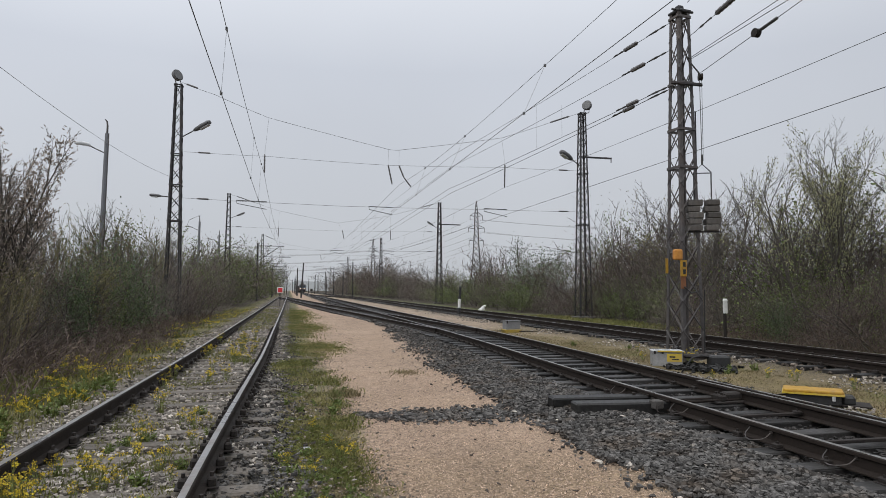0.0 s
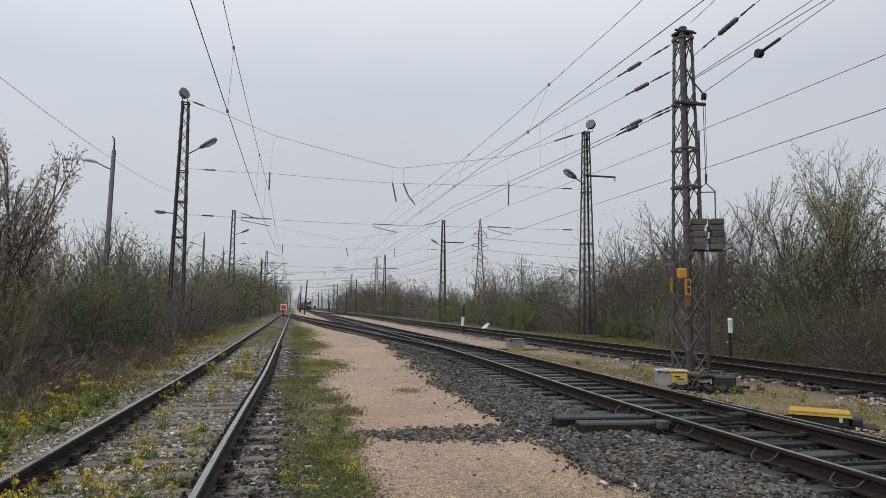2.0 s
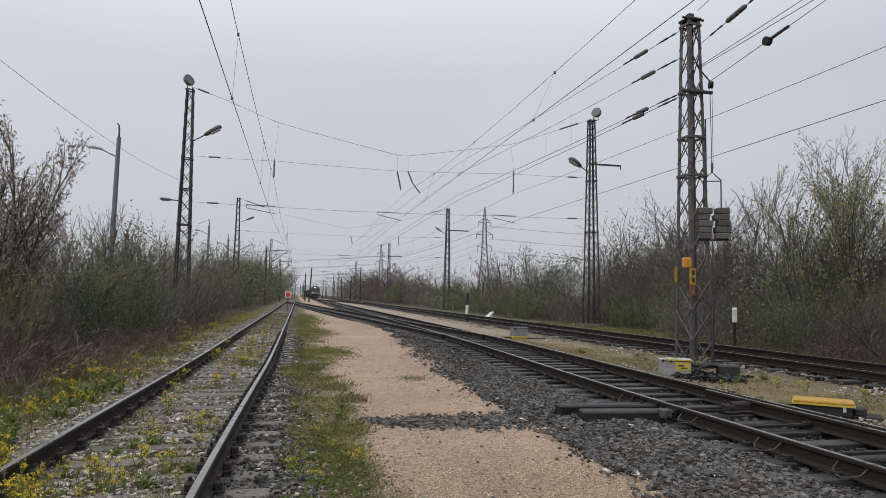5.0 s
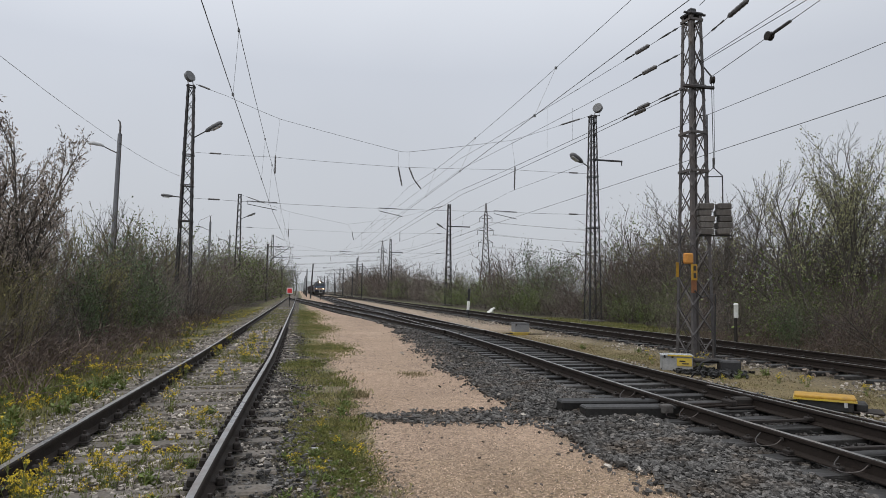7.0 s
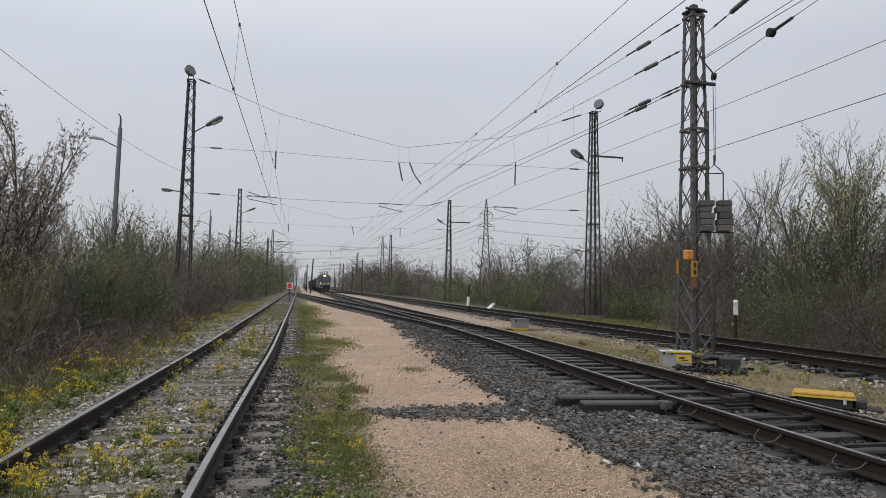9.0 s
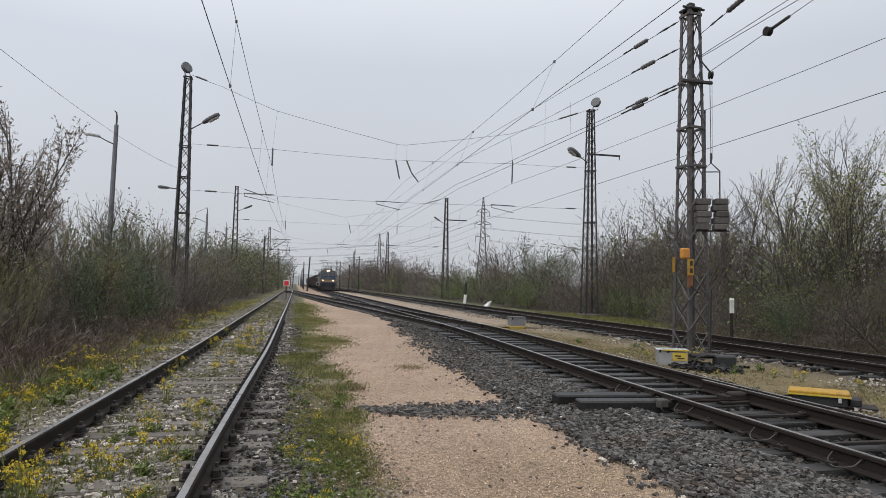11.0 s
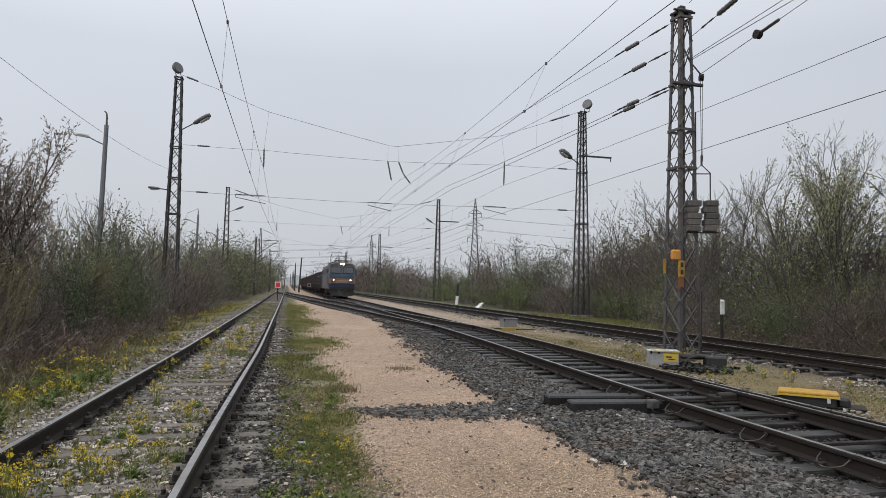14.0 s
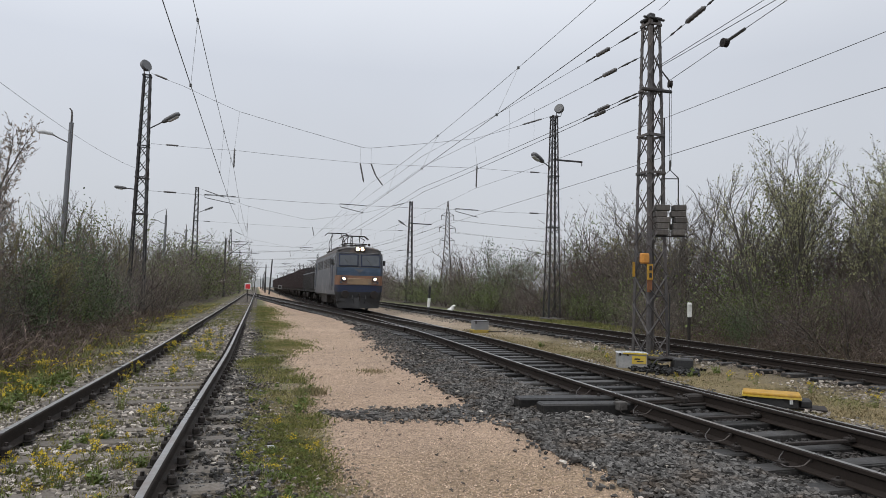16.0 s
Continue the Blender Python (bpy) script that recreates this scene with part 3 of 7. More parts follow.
def street_head(mast, base, tip, size=1.0, name="yard_lamp"):
    """A long lamp head on a short bracket."""
    a, b = Vector(base), Vector(tip)
    d = (b - a).normalized()
    arm = part(name, Buf().tube([a, a + (b - a) * 0.45], 0.03, 6), LATTICE, mast, "elongated yard lamp on a short raised bracket")
    m = (Matrix.Translation(a + (b - a) * 0.42) @ d.to_track_quat("Y", "Z").to_matrix().to_4x4())
    ln = (b - a).length * 0.6
    body = Buf()
    rings = [(0, 0.06, 0.05), (0.12, 0.11, 0.08), (0.45, 0.17, 0.1), (0.85, 0.17, 0.1), (1, 0.11, 0.06)]
    vs = []
    for q, hw, hh in rings:
        vs += [m @ Vector((math.cos(t) * hw * size, q * ln, math.sin(t) * hh * size)) for t in (k * math.pi / 4 for k in range(8))]
    body.put(vs, [(i * 8 + j, i * 8 + (j + 1) % 8, (i + 1) * 8 + (j + 1) % 8, (i + 1) * 8 + j) for i in range(4) for j in range(8)] + [tuple(range(8)), tuple(range(32, 40))])
    part("head", body, LAMP_GREY, arm, smooth=True)
    glass = Buf().box((0, 0.6 * ln, -0.09 * size), (0.24 * size, 0.55 * ln, 0.05), ch=0.02)
    glass.v = [tuple(m @ Vector(p)) for p in glass.v]
    part("lens", glass, LENS, arm)
    return arm


def insulator(p, q, r=0.055, name="insulator", parent=None):
    """A ribbed insulator between two points."""
    p, q = Vector(p), Vector(q)
    k = 10
    pts = [p.lerp(q, i / k) for i in range(k + 1)]
    rs = [r * (1.0 if i % 2 else 0.86) * (0.5 if i in (0, k) else 1) for i in range(k + 1)]
    return part(name, Buf().tube(pts, rs, 8), INSULATOR, parent)


MAST_LABEL = "dark steel lattice catenary mast with floodlight and yard lamp"
mast_w = lattice_mast("catenary_mast", MAST_LABEL, 12.2, 0.8, 0.36, 17, LATTICE, pose(-5.75, 35.2, -0.15), (0.42, 0.57, 0.7, 0.995), leg_w=0.085, group="catenary masts")
floodlight(mast_w, pose(0.0, -0.2, 12.65, -18, 0, 48))
street_head(mast_w, (0.25, -0.1, 9.45), (1.6, -0.2, 10.3), 1.3)
street_head(mast_w, (-0.3, 0, 6.35), (-1.2, 0, 6.42), 0.8)
mast_e = lattice_mast("catenary_mast", "dark steel lattice catenary mast with floodlight, lamp and side arm", 12.2, 0.8, 0.36, 17, LATTICE, pose(16.7, 35.2, -0.1), (0.45, 0.7, 0.995), leg_w=0.085, group="catenary masts")
floodlight(mast_e, pose(0.2, -0.2, 12.65, -15, 0, -50))
street_head(mast_e, (-0.2, -0.1, 9.0), (-1.45, -0.25, 9.75), 1.5)
part("side_arm", Buf().box((0.85, 0, 9.55), (2.1, 0.08, 0.1), ch=0.01).tube([(1.86, 0, 9.5), (1.86, 0, 9.3)], 0.03, 5), LATTICE, mast_e)
far_w = lattice_mast("catenary_mast", "slim dark lattice catenary mast with a yard lamp", 12.2, 0.8, 0.36, 17, LATTICE, pose(-6.7, 75, -0.1), (0.3, 0.5, 0.7, 0.995), group="catenary masts", single=False)
street_head(far_w, (0.25, -0.1, 9.45), (1.7, -0.2, 10.1))
far_e = lattice_mast("catenary_mast", "slim dark lattice catenary mast with lamp and side arm", 12.2, 0.8, 0.36, 17, LATTICE, pose(17.4, 76, -0.1), (0.3, 0.5, 0.7, 0.995), group="catenary masts", single=False)
street_head(far_e, (-0.2, -0.1, 9.0), (-1.5, -0.25, 9.8))
part("side_arm", Buf().box((1.2, 0, 9.55), (2.8, 0.1, 0.12), ch=0.01), LATTICE, far_e)
for src, x, y in ((far_w, -5.2, 129), (far_e, 17.9, 131), (far_e, -5.5, 205), (far_e, 18, 210), (far_e, 18, 300)):
    copy_thing(src, pose(x, y, -0.1))

# tension mast with weights ---------------------------------------------------------
TX, TY = 9.25, 13.95
tower = lattice_mast("tension_mast", "grey lattice anchor mast with yellow tags beside the track", 8.48, 0.63, 0.33, 12, LATTICE_GREY, pose(TX, TY, -0.1, 0, 0, 6),
                     (0.545, 0.655, 0.79, 0.985), leg_w=0.085, bar=0.017)
part("cap", Buf().box((0, 0, 8.5), (0.4, 0.4, 0.07), ch=0.02).box((0.0, 0, 8.6), (0.18, 0.16, 0.16), ch=0.03).tube([(-0.3, -0.1, 8.52), (0.32, -0.1, 8.52)], 0.03, 6), LATTICE, tower)
unturn = Matrix.Rotation(radians(-6), 4, "Z")
mid = part("cross_beam", Buf().box((0.0, -0.25, 6.65), (0.85, 0.07, 0.08), ch=0.02), LATTICE, tower)
mid.matrix_basis = unturn
b = Buf().box((-0.36, -0.3, 2.5), (0.2, 0.16, 0.25), ch=0.03)
ob = part("tag_box", b, ORANGE, tower, "orange metal box strapped to the mast")
ob.matrix_basis = unturn
plate = part("number_plate", Buf().box((-0.25, -0.36, 2.18), (0.16, 0.025, 0.38), ch=0.004), AMBER, tower, "amber enamel plate with dark marks")
plate.matrix_basis = unturn
for zz in (2.27, 2.1):
    part("mark", Buf().box((-0.24, -0.378, zz), (0.07, 0.008, 0.11)), BLACK, plate)
ob = part("rust_patch", Buf().box((-0.25, -0.345, 1.85), (0.14, 0.02, 0.3), ch=0.005), RUST, tower, "rusty steel plate")
ob.matrix_basis = unturn
ob = part("side_plate", Buf().box((-0.37, 0.14, 2.25), (0.07, 0.02, 0.36), ch=0.004), AMBER, tower)
ob.matrix_basis = unturn
ob = part("guide_rod", Buf().tube([(0.12, -0.1, 5.98), (0.3, -0.13, 6.02), (0.3, -0.13, 3.0)], 0.018, 6), LATTICE, tower)
ob.matrix_basis = unturn
ob = part("feed_cable", Buf().tube([(-0.25, -0.37, 1.75), (-0.1, -0.42, 1.6), (0.3, -0.36, 1.68), (0.29, -0.33, 0.2)], 0.018, 5), BLACK, tower)
ob.matrix_basis = unturn

weights = thing("tension_weights", "stacked rough concrete weights hanging from a cable by the mast", "weights", pose(TX + 0.37, TY - 0.26, 2.98, 0, 0, -20))
wm = [Buf().box((0, 0, 0.074), (0.35, 0.28, 0.145), ch=0.015).mesh("weight_block", WEIGHT), Buf().box((0, 0, 0.074), (0.3, 0.28, 0.145), ch=0.02).mesh("weight_block", WEIGHT)]
for cx in (-0.21, 0.21):
    for k in range(5):
        ob = part("weight_block", wm[(k + (cx > 0)) % 2], None, weights)
        ob.matrix_basis = pose(cx + 0.02 * ((k * 7) % 3 - 1), 0.01 * (k % 2), 0.15 * k, 0, 0, 4 * ((k * 5) % 3 - 1))
part("hanger", Buf().tube([(-0.2, 0, -0.02), (-0.2, 0, 1.42), (0, 0, 1.62), (0.2, 0, 1.42), (0.2, 0, -0.02)], 0.016, 6).tube([(-0.2, 0, 1.4), (0.2, 0, 1.4)], 0.014, 5).box((0, 0, -0.02), (0.75, 0.1, 0.03)), LATTICE, weights)
part("cable", Buf().tube([(0, 0, 1.6), (0, 0, 1.85)], 0.025, 6).tube([(0, 0, 1.8), (-0.02, 0, 3.72)], 0.009, 5).tube([(0.03, 0, 1.7), (0.03, 0, 3.7)], 0.006, 5), WIRE, weights)
part("pulley", Buf().tube([(-0.045, 0, 3.76), (-0.02, 0, 3.76), (0, 0, 3.76), (0.02, 0, 3.76), (0.045, 0, 3.76)], [0.09, 0.09, 0.065, 0.09, 0.09], 16), IRON, weights)
part("pulley_arm", Buf().tube([(0, 0, 3.82), (-0.18, 0.06, 4.1), (-0.3, 0.1, 4.35)], 0.02, 6), LATTICE, weights)

# overhead wires --------------------------------------------------------------------
def span(points, sag=0.0, r=0.007, n=8, b=None):
    """A wire through points with a little sag in each stretch."""
    b = b or Buf()
    pts = []
    for p, q in zip(points[:-1], points[1:]):
        p, q = Vector(p), Vector(q)
        for i in range(n):
            t = i / n
            pts.append(p.lerp(q, t) - Vector((0, 0, 4 * sag * t * (1 - t))))
    pts.append(Vector(points[-1]))
    return b.tube(pts, r, 4, cap=False)


def catenary(name, label, contact, carrier, sag, droppers, rc=0.0085, rm=0.0075):
    """A contact wire and the carrier wire above it, tied by droppers at the given y."""
    w = thing(name, label, "overhead line", kind="structure")
    part("contact_wire", span(contact, 0.03, rc), WIRE, w)
    part("carrier_wire", span(carrier, sag, rm), WIRE, w)

    def at(points, y, s):
        for p, q in zip(points[:-1], points[1:]):
            if p[1] <= y <= q[1]:
                t = (y - p[1]) / (q[1] - p[1])
                return Vector(p).lerp(Vector(q), t) - Vector((0, 0, 4 * s * t * (1 - t)))
        return None

    for y in droppers:
        a, b = at(contact, y, 0.03), at(carrier, y, sag)
        if a and b:
            part("dropper", Buf().tube([a, b], 0.004, 4, cap=False).box(a, (0.05, 0.05, 0.06)).box(b, (0.05, 0.05, 0.06)), WIRE_FAINT, w)
    return w


catenary("overhead_line_left", "thin contact and carrier wires above the siding",
         [(-1.5, -8, 5.75), (-1.5, 35, 5.72), (-1.0, 75, 5.72), (-1.5, 129, 5.72), (-1.2, 205, 5.72)],
         [(-1.45, -8, 7.6), (-1.4, 35, 7.55), (-1.3, 75, 7.5), (-1.3, 129, 7.5), (-1.2, 205, 7.5)], 0.45, (5, 14.4, 25.3, 31.5, 45, 55, 65, 85, 100, 115))
catenary("overhead_line_main", "contact and carrier wires above the main line",
         [(5.3, -10, 5.8), (5.45, 35, 5.8), (6.2, 76, 5.75), (5.7, 130, 5.75), (6.3, 208, 5.75), (5.8, 300, 5.75), (6, 420, 5.75)],
         [(5.85, -10, 7.5), (5.84, 5, 7.1), (5.92, 14, 6.99), (5.95, 22, 6.99), (5.83, 28.6, 7.02), (5.75, 35, 7.3), (6, 76, 7.3), (6, 130, 7.3), (6, 208, 7.3), (6, 300, 7.3), (6, 420, 7.3)], 0.02, (4, 14.5, 22, 28.4, 45, 55, 65, 87, 100, 118, 150, 170, 190))
catenary("overhead_line_right", "contact and carrier wires above the line by the hedge",
         [(10.9, -10, 5.4), (11.6, 35, 5.75), (11.0, 76, 5.75), (11.6, 131, 5.75), (11.8, 210, 5.75), (11.8, 300, 5.75)],
         [(11.0, -10, 6.5), (11.7, 35, 7.35), (11.4, 76, 7.4), (11.6, 131, 7.4), (11.8, 210, 7.4), (11.8, 300, 7.4)], 0.25, (46, 56, 66, 90, 110))

anchor = thing("anchored_wires", "contact and carrier wires anchored to the tension mast with insulators", "overhead line", kind="structure")
T0 = Vector((TX - 0.2, TY + 0.1, 0))
for zt, end, far, i0, i1, r in ((8.18, (8.58, 35, 8.98), (6.6, 76, 7.9), 0.13, 0.19, 0.008), (7.49, (8.65, 35, 8.41), (7.0, 76, 7.4), 0.1, 0.16, 0.008),
                                (6.6, (8.54, 35, 7.18), (6.5, 76, 5.75), 0.13, 0.18, 0.0095), (6.52, (8.75, 35, 7.0), (6.9, 76, 5.75), 0.15, 0.2, 0.0095)):
    a, e = T0 + Vector((0, 0, zt)), Vector(end)
    part("anchor_wire", span([a, e, far], 0.05, r), WIRE, anchor)
    insulator(a.lerp(e, i0 * 0.55), a.lerp(e, i1 * 0.55), 0.062, "insulator", anchor)
    part("turnbuckle", Buf().tube([a.lerp(e, q) for q in (0.008, 0.014, 0.022, 0.03, 0.04, 0.05)], [0.012, 0.026, 0.014, 0.028, 0.02, 0.01], 6).tube([a.lerp(e, i1 * q) for q in (0.56, 0.58, 0.62, 0.66, 0.7)], [0.012, 0.028, 0.014, 0.024, 0.01], 6), WIRE, anchor)
for y0, z0, z1 in ((22.5, 8.45, 6.82), (20.2, 7.8, 6.72)):
    part("dropper", Buf().tube([(8.85, y0, z0), (8.85, y0, z1)], 0.004, 4, cap=False), WIRE_FAINT, anchor)
T1 = Vector((TX + 0.12, TY - 0.15, 0))
for z0, end, ins in ((8.62, (11.4, 0, 12.5), False), (7.73, (10.5, 0, 10.6), True), (7.2, (11.2, 0, 9.2), False), (7.16, (11.6, 0, 8.95), False)):
    a, e = T1 + Vector((0, 0, z0)), Vector(end)
    part("anchor_wire", span([a, e], 0.03, 0.009), WIRE, anchor)
    if ins:
        insulator(a.lerp(e, 0.07), a.lerp(e, 0.115), 0.065, "insulator", anchor)
        part("turnbuckle", Buf().tube([a.lerp(e, q) for q in (0.03, 0.035, 0.045, 0.06)], [0.012, 0.026, 0.014, 0.022], 6).tube([a.lerp(e, q) for q in (0.12, 0.125, 0.135, 0.15)], [0.014, 0.028, 0.014, 0.018], 6), WIRE, anchor)
pa = Vector((TX + 0.37, TY - 0.26, 6.84))
pe = Vector((11.5, 4.1, 9.3))
part("anchor_wire", span([pa, pe], 0.0, 0.009), WIRE, anchor)
part("pulley", Buf().tube([pa.lerp(pe, 0.165) + Vector((q, 0, 0)) for q in (-0.06, -0.03, 0, 0.03, 0.06)], [0.1, 0.1, 0.08, 0.1, 0.1], 14), IRON, anchor)
part("turnbuckle", Buf().tube([pa.lerp(pe, 0.175), pa.lerp(pe, 0.22)], 0.035, 6), WIRE, anchor)


def headspan(y, xl, xr, tops, mids, lows, arms, hangers):
    h = thing("cross_span", "cross-span wires between two masts with insulators and steady arms", "overhead line", kind="structure")
    part("span_wire", span(tops, 0.02, 0.009), WIRE, h)
    part("span_wire", span(mids, 0.02, 0.0075), WIRE, h)
    part("span_wire", span(lows, 0.02, 0.0075), WIRE, h)
    a, e = Vector(tops[0]), Vector(tops[1])
    insulator(a.lerp(e, 0.12), a.lerp(e, 0.5), 0.05, "insulator", h)
    a, e = Vector(tops[-1]), Vector(tops[-2])
    insulator(a.lerp(e, 0.12), a.lerp(e, 0.38), 0.05, "insulator", h)
    for line in (mids, lows):
        a, e = Vector(line[0]), Vector(line[1])
        insulator(a + (e - a).normalized() * 0.7, a + (e - a).normalized() * 1.3, 0.045, "insulator", h)
        a, e = Vector(line[-1]), Vector(line[-2])
        insulator(a + (e - a).normalized() * 0.8, a + (e - a).normalized() * 1.4, 0.045, "insulator", h)
    for x, z, ln in arms:
        part("steady_arm", Buf().tube([(x, y, z), (x + ln, y, z - 0.02)], 0.022, 5).tube([(x, y, z), (x + 0.02, y, z - 0.16), (x + ln, y, z - 0.42)], 0.018, 5), WIRE, h)
    for pts in hangers:
        pts = [Vector(p) for p in pts]
        part("hanger_wire", Buf().tube(pts[:2], 0.005, 4, cap=False), WIRE_FAINT, h)
        insulator(pts[1], pts[2], 0.045, "insulator", h)
        if len(pts) > 3:
            insulator(pts[2], pts[3], 0.04, "insulator", h)
    return h


headspan(35, -5.6, 16.5, [(-5.55, 35, 12.1), (-4.0, 35, 11.6), (-1.23, 35, 10.55), (5.13, 35, 9.22), (5.72, 35, 9.21), (11.64, 35, 10.24), (16.4, 35, 12.0)],
         [(-5.4, 35, 8.52), (-1.37, 35, 8.5), (5.1, 35, 8.34), (11.8, 35, 8.55), (16.5, 35, 8.57)],
         [(-5.4, 35, 6.15), (1.04, 35, 6.03), (4.12, 35, 6.02), (10.6, 35, 6.1), (16.5, 35, 6.16)],
         [(-2.75, 6.12, 1.5), (4.1, 6.04, 1.3), (10.6, 6.15, 1.35)],
         [[(-1.23, 35, 10.55), (-1.4, 35, 8.6), (-1.4, 35, 7.6)], [(5.13, 35, 9.2), (5.12, 35, 8.36), (5.35, 35, 7.3)],
          [(5.72, 35, 9.2), (5.72, 35, 8.36), (6.0, 35, 7.7), (6.4, 35, 7.2)], [(11.64, 35, 10.2), (11.83, 35, 8.75), (11.8, 35, 7.4)]])
for y, xl, xr in ((75.5, -6.6, 17.2), (130, -5.1, 17.7)):
    m = (xl + xr) / 2
    headspan(y, xl, xr, [(xl, y, 12.1), (-1.3, y, 10.4), (m, y, 9.2), (11.5, y, 10.3), (xr, y, 12.0)],
             [(xl, y, 8.5), (m, y, 8.3), (xr, y, 8.5)], [(xl, y, 6.15), (m, y, 6.0), (xr, y, 6.15)],
             [(-2.7, 6.1, 1.5), (4.5, 6.05, 1.5), (10.2, 6.1, 1.5)],
             [[(-1.3, y, 10.4), (-1.35, y, 8.5), (-1.35, y, 7.5)], [(m, y, 9.2), (5.8, y, 8.4), (6.0, y, 7.4)], [(11.4, y, 10.3), (11.4, y, 8.5), (11.4, y, 7.4)]])

feeder = thing("feeder_wire", "thin feeder wire strung along the edge of the yard", "overhead line", kind="structure")
part("wire", span([(-5.78, 2, 6.3), (-5.98, 35.2, 7.23)], 0.65, 0.0065, 16), WIRE_FAINT, feeder)

# concrete lamp posts beside the road ---------------------------------------------------
def lamp_post(at):
    p = thing("lamp_post", "grey concrete lamp post with an outreach arm above the hedge", "lamp post", at, "roadside lamp posts")
    part("pole", Buf().tube([(0, 0, 0), (0, 0, 9.35)], [0.15, 0.1], 8), POST, p)
    part("cable_duct", Buf().tube([(0.12, -0.06, 1.0), (0.09, -0.06, 9.35)], 0.02, 6), LATTICE_GREY, p)
    part("spike", Buf().tube([(0, 0, 9.3), (0, 0, 9.75), (-0.03, 0, 9.95), (-0.12, 0, 10.05)], [0.05, 0.045, 0.04, 0.03], 6), LATTICE_GREY, p)
    part("arm", Buf().tube([(0, 0, 8.35), (-0.4, 0, 8.52), (-0.8, 0, 8.72)], 0.03, 6), LATTICE_GREY, p)
    part("lamp_head", Buf().tube([(-0.7, 0, 8.68), (-0.85, 0, 8.76), (-1.2, 0, 8.8), (-1.45, 0, 8.8)], [0.04, 0.1, 0.1, 0.04], 8), LENS, p, smooth=True)
    return p


post = lamp_post(pose(-9.0, 34.6, -0.2, 0, 0.7, 0))
for x, y in ((-9.25, 71), (-9.0, 88)):
    copy_thing(post, pose(x, y, -0.2, 0, 0.5, 0) @ Matrix.Diagonal((1, 1, 0.93, 1)))

# single catenary poles with brackets, farther down the line -------------------------------
def bracket_pole(at, height=8.2, arm=True, side=1):
    p = thing("bracket_pole", "dark steel pole with a cantilever bracket beside the line", "catenary pole", at, "bracket poles")
    part("pole", Buf().tube([(0, 0, 0), (0, 0, height)], [0.17, 0.12], 8), LATTICE, p)
    if arm:
        part("bracket", Buf().tube([(0, 0, height - 0.35), (side * 3.6, 0, height - 0.4)], 0.04, 5).tube([(0, 0, height - 2.6), (side * 3.0, 0, height - 0.45)], 0.045, 5)
             .tube([(side * 0.6, 0, height - 1.9), (side * 4.6, 0, height - 2.0)], 0.03, 5), LATTICE, p)
    return p


bp = bracket_pole(pose(-4.5, 96, -0.1))
for x, y, h in ((-3.6, 140, 0), (-4.0, 162, 0), (-3.2, 250, 0)):
    copy_thing(bp, pose(x, y, -0.1) @ Matrix.Diagonal((0.85, 0.85, 0.82, 1)))
bq = bracket_pole(pose(2.3, 134, -0.1, 0, 3, 0), 7.0, False)
for x, y in ((1.9, 168), (2.0, 205), (2.0, 250), (2.0, 300), (14.6, 185), (14.6, 225), (14.6, 270), (14.6, 340), (1.6, 360), (8.9, 240), (8.9, 320)):
    copy_thing(bq, pose(x, y, -0.1, 0, (x * 7 + y) % 5 - 1.5, 0))
br = bracket_pole(pose(14.8, 158, -0.1), 8.4, True, -1)
for y in (198, 246, 310):
    copy_thing(br, pose(12.9, y, -0.1))

# high-voltage pylon beyond the hedge ---------------------------------------------------------
def pylon(at):
    p = thing("transmission_pylon", "tall grey lattice transmission pylon beyond the hedge", "pylon", at)
    secs = [(0, 4.6), (12, 2.2), (20, 1.3), (26, 1.0), (30.5, 0.15)]
    for (z0, w0), (z1, w1) in zip(secs[:-1], secs[1:]):
        low = [(sx * w0 / 2, sy * w0 / 2, z0) for sx, sy in ((-1, -1), (1, -1), (1, 1), (-1, 1))]
        high = [(sx * w1 / 2, sy * w1 / 2, z1) for sx, sy in ((-1, -1), (1, -1), (1, 1), (-1, 1))]
        b = Buf()
        for k in range(4):
            b.tube([low[k], high[k]], 0.1, 4)
            lattice_side(b, (low[k], low[(k + 1) % 4]), (high[k], high[(k + 1) % 4]), z0, z1, 4, 0.06)
        part("tower_section", b, LATTICE_GREY, p)
    for z, ln in ((17.5, 2.3), (21.5, 2.6), (25.5, 2.0)):
        for s in (-1, 1):
            b = Buf()
            for q in (-0.5, 0.5):
                b.tube([(s * 0.5, q, z), (s * ln, 0, z + 0.3)], 0.08, 4).tube([(s * 0.5, q, z + 1.3), (s * ln, 0, z + 0.3)], 0.06, 4)
            b.tube([(s * ln, 0, z + 0.3), (s * ln, 0, z - 1.2)], 0.09, 5)
            part("cross_arm", b, LATTICE_GREY, p)
    return p


PX, PY = 58.5, 202
pylon(pose(PX, PY, 0, 0, 0, -12))
copy_thing(scene.objects["transmission_pylon"], pose(41, 330, -3, 0, 0, -12))
hv = thing("transmission_lines", "sagging transmission wires from pylon to pylon", "power line", kind="structure")
for z, ln in ((16.5, 2.3), (20.5, 2.6), (24.5, 2.0)):
    for s in (-1, 1):
        part("wire", span([(PX + s * ln, PY, z), (41 + s * ln, 330, z - 3)], 2.5, 0.035, 10), WIRE_FAINT, hv)
        part("wire", span([(PX + s * ln, PY, z), (190, 150 + s * 6, z)], 4.0, 0.03, 10), WIRE_FAINT, hv)
        part("wire", span([(41 + s * ln, 330, z - 3), (-120, 420 + s * 6, z)], 4.0, 0.05, 10), WIRE_FAINT, hv)

